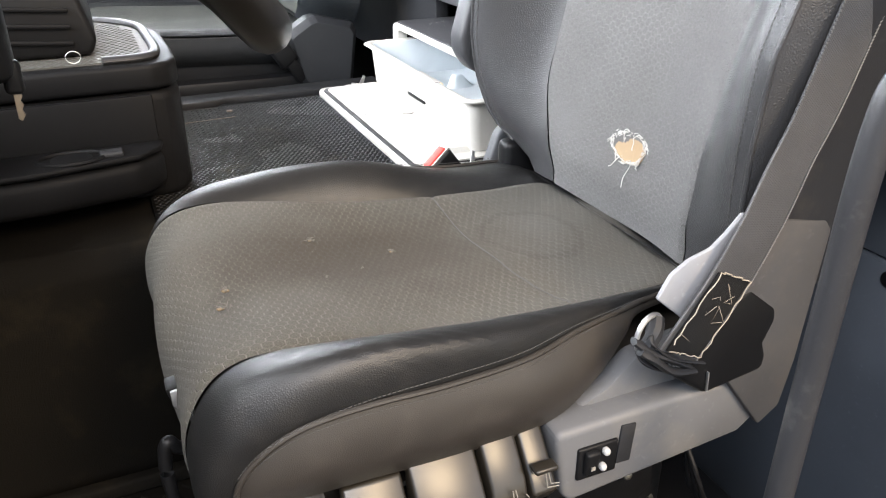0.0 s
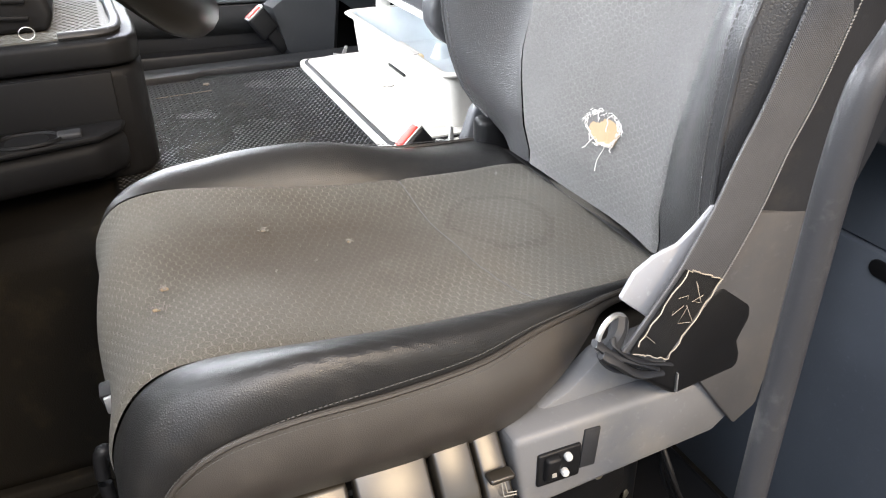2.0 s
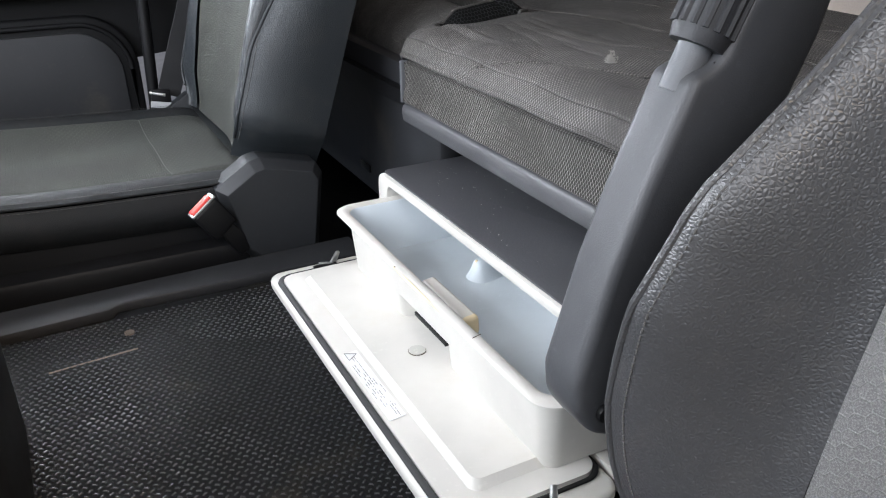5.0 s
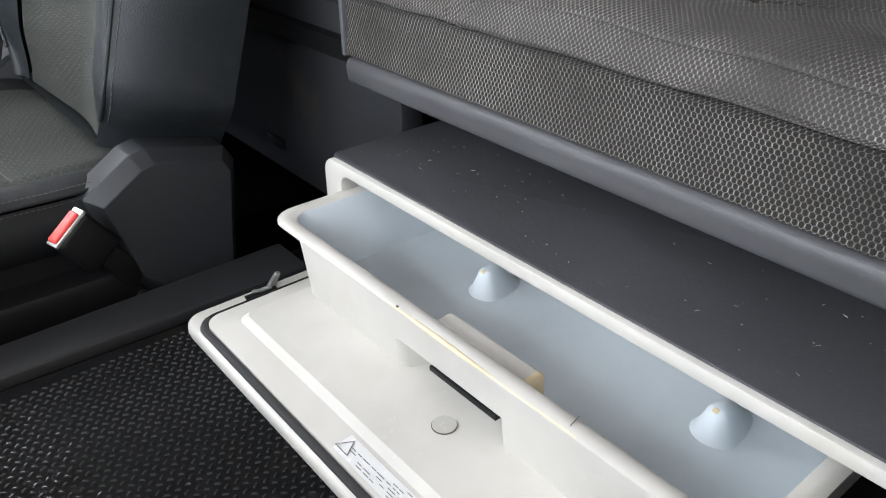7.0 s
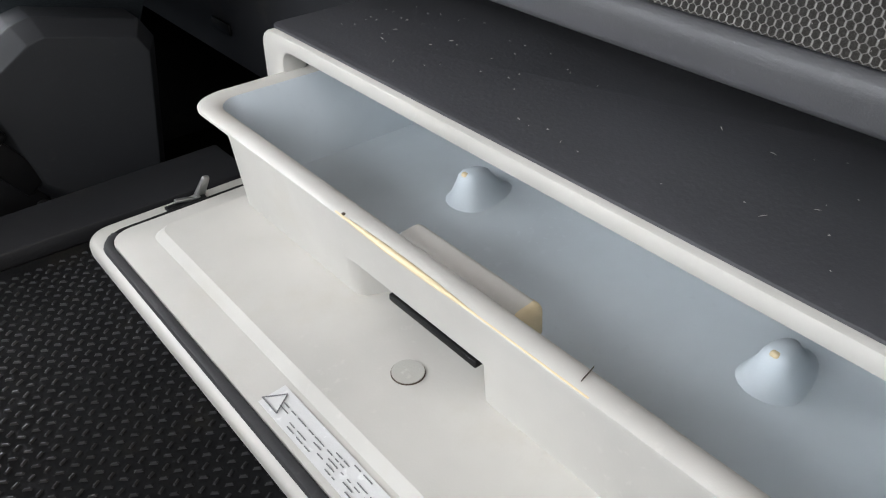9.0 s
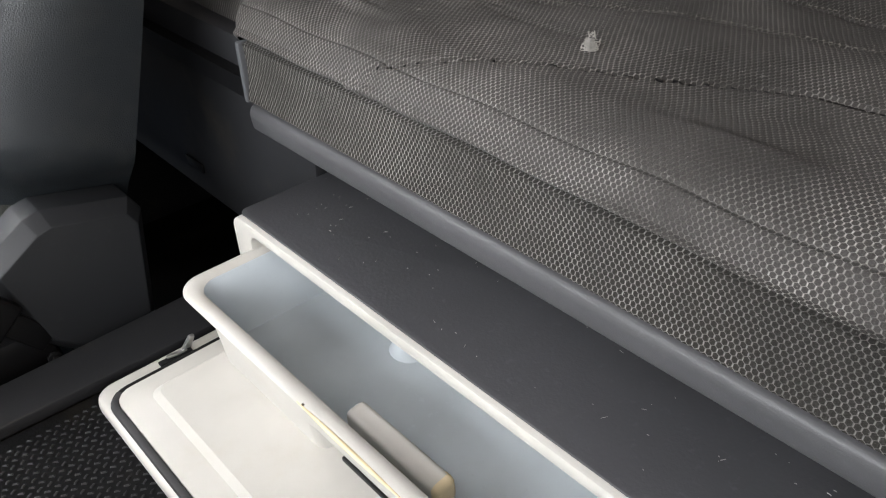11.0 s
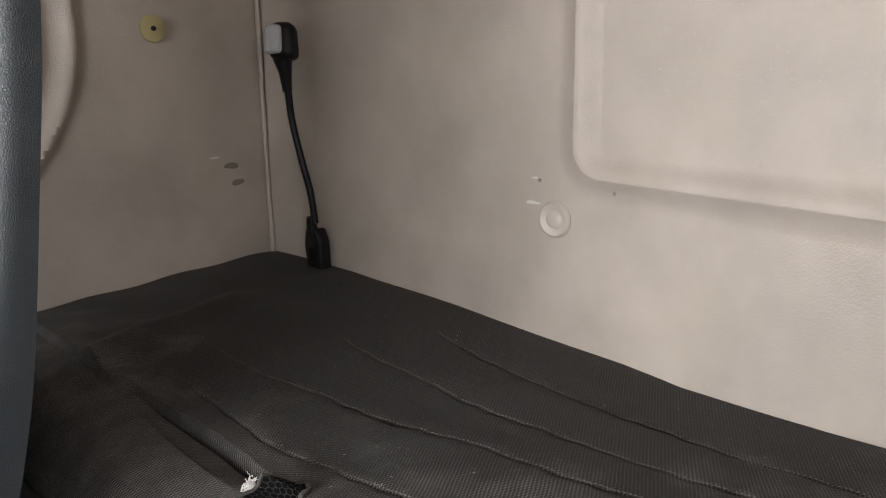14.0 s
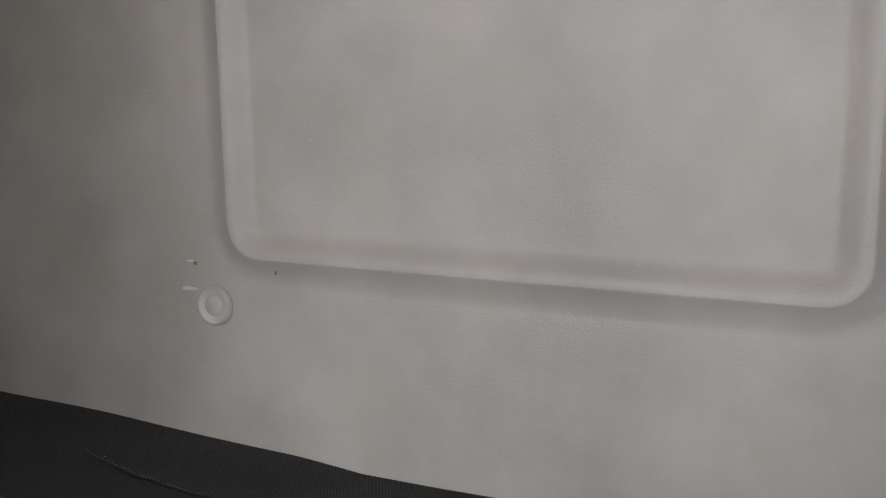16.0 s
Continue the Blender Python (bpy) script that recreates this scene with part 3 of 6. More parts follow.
# driver's side: pillar trim behind the seat, the door opening stays open in front of it
slab("wall_side_left", (0.16, -0.44, -0.42), (0.90, -0.40, 1.52), M_BLUE, "blue-grey pillar trim behind the driver seat", 0.004)
slab("locker_front_left", (0.200, -0.398, -0.36), (0.23, 0.14, 0.071), M_BLUE, "blue-grey locker front behind the driver seat", 0.003)
slab("locker_lip_left", (0.206, -0.398, 0.073), (0.23, 0.14, 0.225), M_BLUE, "blue-grey upper locker panel behind the driver seat", 0.003)
slab("wall_header_left", (-1.40, -0.44, 1.25), (0.16, -0.38, 1.52), M_DARK, "dark header over the open driver door", 0.004)
slab("sill", (-1.30, -0.44, -0.40), (0.16, -0.38, -0.345), M_RUBBER, "worn dark door sill of the open driver door", 0.006)


# ---- floor mat ----
mat = thing("floor_mat", (-0.5, 0.6, 0), "black rubber floor mat with small raised ribs, dusty", "mat")
part("base", prism([(-0.47, 0.37), (0.02, 0.37), (0.02, 0.955), (-0.29, 0.968), (-0.30, 0.950), (-0.47, 0.944)], 'z', -0.004, 0.002, 0), M_MAT, mat, "", False)


def mat_ribs():
    """Staggered short ribs of the mat, one joined relief."""
    rng = random.Random(4)
    verts, faces = [], []
    px, py = 0.0086, 0.0068
    i = 0
    x = -0.464
    while x < -0.07:
        j = 0
        y = 0.375
        while y < 0.95:
            cx, cy = x + (px / 2 if j % 2 else 0), y
            a = 0.55 if (j % 2) else -0.55
            a += rng.uniform(-0.08, 0.08)
            ca, sa = math.cos(a), math.sin(a)
            l, w, h = 0.0027, 0.0010, 0.0015
            b = len(verts)
            for dx, dy, dz in ((-l, -w, 0), (l, -w, 0), (l, w, 0), (-l, w, 0), (-l * .6, -w * .4, h), (l * .6, -w * .4, h), (l * .6, w * .4, h), (-l * .6, w * .4, h)):
                verts.append((cx + dx * ca - dy * sa, cy + dx * sa + dy * ca, 0.0018 + dz))
            for f in ((0, 1, 5, 4), (1, 2, 6, 5), (2, 3, 7, 6), (3, 0, 4, 7), (4, 5, 6, 7)):
                faces.append(tuple(b + k for k in f))
            y += py
            j += 1
        x += px
        i += 1
    return make("ribs", verts, faces, M_MATBUMP, mat, "", None, False)


tagged(mat_ribs(), kind="stuff")
disc_part("eyelet", (-0.284, 0.905, 0.003), 0.006, 0.003, 'z', M_DIRT, mat)
part("seam", rbox((-0.33, 0.86, 0.0025), (0.10, 0.0022, 0.001), 0, 1, (0, 0, 4)), M_DIRT, mat)
ob = part("edge_strip", prism([(-1.20, 0.930), (-0.30, 0.962), (-0.28, 0.974), (0.06, 0.962), (0.06, 1.03), (-1.20, 1.015)], 'z', -0.004, 0.012, 0.003), M_CHAR)
tagged(ob, "grey plastic edging strip along the floor mat", "trim", kind="structure")

# ---- driver's footwell: ribbed rubber mat and a raised edge along the tunnel ----
fm = thing("footwell_mat", (-0.72, 0.05, -0.36), "dirty brown rubber footwell mat with moulded treads", "mat")
part("base", rbox((-0.75, 0.0, -0.3570), (0.62, 0.56, 0.006), 0.002, 2), M_FLOOR, fm)
part("border", rbox((-0.75, 0.302, -0.346), (0.62, 0.022, 0.024), 0.006, 3), M_FLOOR, fm, "raised brown border along the tunnel")
tv, tf = [], []
rng = random.Random(12)
for i in range(22):
    for j in range(20):
        cx, cy = -1.04 + i * 0.028 + (0.014 if j % 2 else 0), -0.26 + j * 0.028
        a = radians(45 if (i + j) % 2 else -45) + rng.uniform(-0.05, 0.05)
        ca, sa = math.cos(a), math.sin(a)
        b = len(tv)
        for dx, dy, dz in ((-.011, -.003, 0), (.011, -.003, 0), (.011, .003, 0), (-.011, .003, 0), (-.009, -.0015, .003), (.009, -.0015, .003), (.009, .0015, .003), (-.009, .0015, .003)):
            tv.append((cx + dx * ca - dy * sa, cy + dx * sa + dy * ca, -0.3540 + dz))
        tf += [tuple(b + k for k in f) for f in ((0, 1, 5, 4), (1, 2, 6, 5), (2, 3, 7, 6), (3, 0, 4, 7), (4, 5, 6, 7))]
tagged(make("treads", tv, tf, M_FLOOR, fm, "", None, False), kind="stuff")

ORIGIN = Vector((0.010, 0.018, 0))
# ---- fridge box under the bunk ----
BX0, BX1, BY0, BY1, BZ = 0.067, 0.33, 0.235, 0.922, 0.145
fridge = thing("fridge_box", ((BX0 + BX1) / 2, (BY0 + BY1) / 2, 0), "white plastic under-bunk fridge box with black top", "fridge")


def ring_prism(outer, inner, axis, lo, hi):
    """A frame between two outlines with the same number of points."""
    bm = bmesh.new()
    def put(a, b, c):
        return {'x': (c, a, b), 'y': (a, c, b), 'z': (a, b, c)}[axis]
    n = len(outer)
    L = [[bm.verts.new(put(a, b, c)) for a, b in o] for o, c in ((outer, lo), (outer, hi), (inner, hi), (inner, lo))]
    for i in range(n):
        j = (i + 1) % n
        for k in range(4):
            p, q = L[k], L[(k + 1) % 4]
            bm.faces.new((p[i], p[j], q[j], q[i]))
    bmesh.ops.recalc_face_normals(bm, faces=bm.faces)
    edges = [e for e in bm.edges if e.calc_face_angle(0) > 0.8]
    bmesh.ops.bevel(bm, geom=edges, offset=0.0025, segments=2, profile=0.5, affect='EDGES')
    return bm


part("front_frame", ring_prism(rounded(BY0, BY1, 0.002, BZ, 0.016), rounded(BY0 + 0.030, BY1 - 0.030, 0.022, BZ - 0.012, 0.012), 'x', BX0, BX0 + 0.022), M_WHITE, fridge)
part("body", ring_prism(rounded(BY0 + 0.004, BY1 - 0.004, 0.002, BZ - 0.003, 0.014), rounded(BY0 + 0.022, BY1 - 0.022, 0.014, BZ - 0.014, 0.010), 'x', BX0 + 0.022, BX1), M_BLACK, fridge)
part("back", rbox((BX1 - 0.006, (BY0 + BY1) / 2, 0.07), (0.012, BY1 - BY0 - 0.02, 0.12), 0.002), M_WHITE, fridge)
part("top_sheet", prism(rounded(BX0 + 0.006, BX1, BY0 + 0.006, BY1 - 0.006, 0.008), 'z', BZ - 0.002, BZ + 0.002, 0.001), M_BOXTOP, fridge, "scuffed matt black top sheet")


# ---- drawer of the fridge, pulled out ----
def drawer():
    d = thing("drawer", (0.05, 0.65, 0.03), "empty white plastic fridge drawer, pulled out", "drawer")
    x0, x1, y0, y1, z0, z1 = -0.004, 0.250, 0.395, 0.888, 0.026, 0.113
    r = 0.022
    # hand-hold pressed into the front wall
    hy0, hy1, hd = 0.594, 0.714, 0.022

    def dent(y, z):
        # set back below a lip; a scooped end and a blunt one
        deep = float(np.interp(z, (0.0615, 0.0628), (1.0, 0.0)))
        return hd * deep * smoothstep(hy0 - 0.004, hy0 + 0.005, y) * (1 - smoothstep(hy1 - 0.014, hy1, y))

    def loop(inset, z, with_dent=True, n=10):
        out = []
        a0, a1, b0, b1 = x0 + inset, x1 - inset, y0 + inset, y1 - inset
        rr = max(r - inset * 0.4, 0.008)
        for cx, cy, s in ((a0 + rr, b0 + rr, 180), (a1 - rr, b0 + rr, 270), (a1 - rr, b1 - rr, 0), (a0 + rr, b1 - rr, 90)):
            for k in range(n + 1):
                a = radians(s + 90 * k / n)
                out.append((cx + rr * math.cos(a), cy + rr * math.sin(a), z))
        # front wall points, finely spaced
        for y in np.linspace(b1 - rr, b0 + rr, 74)[1:-1]:
            out.append((a0 + (float(dent(y, z)) if with_dent else 0.0), y, z))
        return out
    zs = np.concatenate([np.linspace(z0, 0.058, 9), [0.0600, 0.0615, 0.0622, 0.0628, 0.064], np.linspace(0.068, z1 - 0.006, 6)])
    rows = [loop(0.012 - 0.008 * (z - z0) / (z1 - z0), z) for z in zs]
    rows += [loop(0.003, z1 - 0.004, False), loop(-0.006, z1 - 0.004, False), loop(-0.009, z1 - 0.002, False), loop(-0.009, z1, False), loop(-0.006, z1 + 0.002, False), loop(0.002, z1 + 0.002, False), loop(0.006, z1, False)]
    n_out = len(rows)
    for z in zs[::-1]:
        rows.append(loop(0.015 - 0.008 * (z - z0) / (z1 - z0), max(z, z0 + 0.016)))
    rows.append(loop(0.026, z0 + 0.014))
    pts = np.array(rows)
    n = pts.shape[1]
    verts = [tuple(p) for p in pts.reshape(-1, 3)]
    faces = []
    for i in range(len(rows) - 1):
        for k in range(n):
            k2 = (k + 1) % n
            faces.append((i * n + k, i * n + k2, (i + 1) * n + k2, (i + 1) * n + k))
    faces.append(tuple(range((len(rows) - 1) * n, len(rows) * n)))
    faces.append(tuple(reversed(range(n))))
    cut = (n_out - 1) * n
    make("tray", verts[:n_out * n], [f for f in faces if max(f) < n_out * n], M_WHITE, d, sharp=50)
    make("inner_tray", [verts[k] for k in range(cut, len(verts))], [tuple(k - cut for k in f) for f in faces if min(f) >= cut], M_WHITE2, d, "pale blue-grey inside of the drawer", sharp=50)
    # black strip that stands in for the deep shadow under the hand-hold's lip
    part("grip_shadow", rbox((0.0150, 0.6340, 0.0592), (0.0240, 0.078, 0.0048), 0.0008), M_BLACK, d, "black strip in place of the shadow under the hand-hold lip")
    # yellowed edge where hands have worn the rim
    tube_part("worn_rim", [(x0 - 0.0080, y, z1 + 0.0004) for y in np.linspace(0.700, 0.508, 12)], [0.0006 + 0.0017 * math.sin(math.pi * min(1, k / 7)) for k in range(12)], M_RUSTY, d, "yellowed worn stretch of the rim", flat=0.8)
    # inner back of the hand-hold, with a rusty stain at one end
    part("grip_back", join(rbox((0.0265, 0.630, 0.0790), (0.019, 0.108, 0.036), 0.005, 3, (0, -5, 0), (1.0, 0.96)), rbox((0.0315, 0.630, 0.054), (0.008, 0.106, 0.034), 0.002, 2)), M_WHITE, d)
    part("stain", rbox((0.0262, 0.5832, 0.0850), (0.0193, 0.0142, 0.0236), 0.0050, 3, (0, -5, 0)), M_RUSTY, d, "rusty stain on the grip back")
    # two divider bosses on the inner back wall
    for y in (0.748, 0.494):
        vs, fs = [], []
        prof = [(0.018, 0.038), (0.0140, 0.043), (0.0110, 0.050), (0.0088, 0.056), (0.0074, 0.061), (0.0050, 0.0645), (0.002, 0.0655)]
        for rr, zz in prof:
            for k in range(20):
                a = 2 * math.pi * k / 20
                vs.append((0.133 + rr * (2.6 if math.cos(a) > 0 else 1.0) * math.cos(a), y + rr * 1.15 * math.sin(a), zz))
        for i in range(len(prof) - 1):
            for k in range(20):
                fs.append((i * 20 + k, i * 20 + (k + 1) % 20, (i + 1) * 20 + (k + 1) % 20, (i + 1) * 20 + k))
        fs.append(tuple(range(len(prof) * 20 - 20, len(prof) * 20)))
        make("divider_boss", vs, fs, M_WHITE2, d)
    for y in (0.748, 0.494):
        part("boss_stain", rbox((0.1295, y, 0.0630), (0.005, 0.006, 0.005), 0.002), M_RUSTY, d, "small yellow stain")
    part("crack", rbox((x0 + 0.001, 0.517, z1 + 0.0024), (0.011, 0.00025, 0.0008), 0, 1, (0, 0, 12)), M_DIRT, d)
    part("chip", rbox((x0 - 0.007, 0.693, z1 + 0.0012), (0.002, 0.0024, 0.0016), 0.0005), M_DIRT, d)
    return d


drawer()


# ---- lid lying open in front of the drawer ----
def lid():
    d = thing("folded_lid", (-0.02, 0.64, 0.0), "white plastic fridge lid folded open on the floor mat", "lid")
    x0, x1, y0, y1 = -0.103, 0.064, 0.362, 0.930
    part("panel", prism(rounded(x0, x1, y0, y1, 0.020), 'z', 0.003, 0.019, 0.005, 3), M_WHITE, d)
    # rubber gasket in a loop
    loop = [(a, b, 0.020) for a, b in rounded(x0 + 0.0085, x1 + 0.02, y0 + 0.024, y1 - 0.020, 0.022, 6)]
    tube_part("gasket", [p for p in loop if p[0] < x1 - 0.002][2:], 0.0042, M_GASKET, d, "dark rubber gasket", 8, 0.7)
    part("gasket_bed", ring_prism(rounded(x0 + 0.0062, x1 - 0.002, y0 + 0.0216, y1 - 0.0176, 0.022), rounded(x0 + 0.0108, x1 - 0.008, y0 + 0.0264, y1 - 0.0224, 0.018), 'z', 0.0185, 0.0225), M_RUBBER, d, "dark rubber gasket bed")
    # raised liner with a sloping border
    outer = rounded(x0 + 0.0125, x1 - 0.006, y0 + 0.0285, y1 - 0.0245, 0.018)
    mid = rounded(x0 + 0.038, x1 - 0.006, y0 + 0.052, y1 - 0.046, 0.012)
    bm = bmesh.new()
    layers = [[bm.verts.new((a, b, z)) for a, b in o] for o, z in ((outer, 0.018), (outer, 0.0235), (mid, 0.026), (rounded(x0 + 0.044, x1 - 0.008, y0 + 0.060, y1 - 0.054, 0.010), 0.033))]
    n = len(outer)
    for p, q in zip(layers, layers[1:]):
        for i in range(n):
            j = (i + 1) % n
            bm.faces.new((p[i], p[j], q[j], q[i]))
    bm.faces.new(layers[-1])
    part("liner", bm, M_WHITE, d, sharp=25)
    # two steel latches in their slots
    for y, s in ((y1 - 0.012, 1), (y0 + 0.012, -1)):
        lt = part("latch", rbox((-0.006, y, 0.028), (0.010, 0.0045, 0.026), 0.0018, 2, (26 * s, 14, 0), (0.6, 1.0)), M_STEEL, d)
        part("slot", rbox((-0.022, y, 0.0195), (0.034, 0.007, 0.003), 0.001), M_BLACK, lt)
        part("spring", rbox((-0.020, y, 0.022), (0.022, 0.004, 0.003), 0.001, 2, (0, 12, 0)), M_STEEL, lt)
    disc_part("cap", (-0.012, 0.636, 0.0335), 0.0098, 0.002, 'z', M_CAPGREY, d, "pale grey round cap", 24)
    disc_part("cap_rim", (-0.012, 0.636, 0.0328), 0.0103, 0.002, 'z', M_DIRT, d, "", 24)
    # warning sticker with lines that cannot be read
    st = part("sticker", rbox((-0.078, 0.612, 0.0256), (0.018, 0.135, 0.0006), 0, 1, (0, -5, 0)), M_LABELP, d, "white warning sticker with tiny dark lines")
    rng = random.Random(2)
    for k in range(6):
        x = -0.0845 + 0.0026 * k
        y = 0.668
        while y > 0.550:
            w = rng.uniform(0.002, 0.009)
            if (k < 4 or y < 0.62) and rng.random() < 0.6:
                part("print_bar", rbox((x, y - w / 2, 0.0259 + 0.00022 * k), (0.0006, w, 0.0004), 0), M_INK, st, "", False)
            y -= w + rng.uniform(0.0015, 0.004)
    tri = [(-0.084, 0.680, 0.0262), (-0.072, 0.672, 0.0270), (-0.084, 0.664, 0.0262)]
    for a, b in ((0, 1), (1, 2), (2, 0)):
        tube_part("triangle", [tri[a], tri[b]], 0.0004, M_INK, st, sides=5)
    return d


lid()

# ---- locker wall under the bunk beside the fridge ----
ob = part("locker_front", prism([(0.925, 0.0), (1.655, 0.0), (1.655, 0.26), (0.925, 0.26)], 'x', 0.168, 0.20, 0.006), M_CHAR)
tagged(ob, "dark plastic locker front below the bunk", "wall", kind="structure")
ob = part("locker_side", rbox((0.49, 0.150, 0.11), (0.56, 0.02, 0.24), 0.004), M_DARK)
tagged(ob, "dark locker side wall below the bunk", "wall", kind="structure")
vent = thing("finger_slot", (0.168, 1.22, 0.042), "black finger slot in the dark locker front", "slot")
part("recess", rbox((0.1665, 1.22, 0.042), (0.004, 0.044, 0.014), 0.0018, 2), M_BLACK, vent)

ORIGIN = Vector((0.013, 0.020, 0.004))
# ---- bunk ----
bunk = thing("bunk_base", (0.48, 0.6, 0.2), "cloth covered bunk board with grey edge rail", "bunk")
part("rail", prism([(0.121, 0.196), (0.150, 0.188), (0.160, 0.205), (0.160, 0.220), (0.123, 0.222), (0.119, 0.214)], 'y', -0.29, 0.955, 0.004, 3), M_RAILGREY, bunk, "grey plastic edge rail")
part("underside", prism([(0.15, 0.200), (0.83, 0.200), (0.83, 0.222), (0.15, 0.222)], 'y', -0.29, 1.755, 0), M_BLACK, bunk)
pts = []
for y in np.linspace(-0.29, 0.960, 60):
    row = []
    for s in np.linspace(0, 1, 10):
        row.append((0.1245 + 0.0035 * s + 0.0025 * math.sin(s * math.pi), y, 0.2235 + 0.055 * s))
    row.append((0.134, y, 0.2805))
    row.append((0.150, y, 0.281))
    pts.append(row)
sheet("board_front", pts, M_KNIT, bunk, "dark knitted cloth on the board", flip=True)
part("board", prism([(0.1285, 0.2225), (0.160, 0.2225), (0.160, 0.278), (0.132, 0.278)], 'y', -0.29, 0.958, 0), M_BLACK, bunk)
part("end_strip", rbox((0.130, 0.9625, 0.251), (0.014, 0.006, 0.060), 0.002), M_GREY2, bunk, "grey end cap of the board")


ORIGIN = Vector((0.013, 0.020, 0.006))
# ---- mattress ----
SEAMS = (((0.45, 0.557, 0.623, 0.666, 0.722, 0.789, 0.84, 0.928), (0.392, 0.368, 0.350, 0.338, 0.313, 0.292, 0.278, 0.244)),
         ((0.3, 0.536, 0.585, 0.647, 0.789, 0.849, 0.912, 0.986, 1.069, 1.185, 1.30), (0.44, 0.433, 0.432, 0.416, 0.403, 0.397, 0.386, 0.378, 0.370, 0.375, 0.390)),
         ((0.3, 0.575, 0.629, 0.70, 0.806, 0.867, 0.961, 1.10, 1.20, 1.36), (0.565, 0.556, 0.547, 0.543, 0.520, 0.508, 0.491, 0.480, 0.471, 0.465)),
         ((0.3, 0.594, 0.70, 0.788, 0.927, 1.01, 1.11, 1.257), (0.635, 0.623, 0.609, 0.601, 0.590, 0.588, 0.593, 0.611)),
         ((0.3, 0.621, 0.712, 0.92, 1.01, 1.172), (0.725, 0.715, 0.702, 0.698, 0.702, 0.726)))


STITCH = ((-0.25, 0.30, 0.499, 0.531, 0.566, 0.598, 0.634, 0.665, 0.688, 0.709, 0.732, 0.760, 0.788), (0.30, 0.305, 0.288, 0.272, 0.249, 0.229, 0.208, 0.193, 0.180, 0.165, 0.150, 0.137, 0.128))


def seam_x(q, y):
    """Where a quilting seam runs at y, wandering slightly."""
    sy, sx = SEAMS[q]
    return float(np.interp(y, sy, sx)) + 0.0016 * math.sin(y * 31 + q * 2) + 0.0009 * math.sin(y * 83 + q)


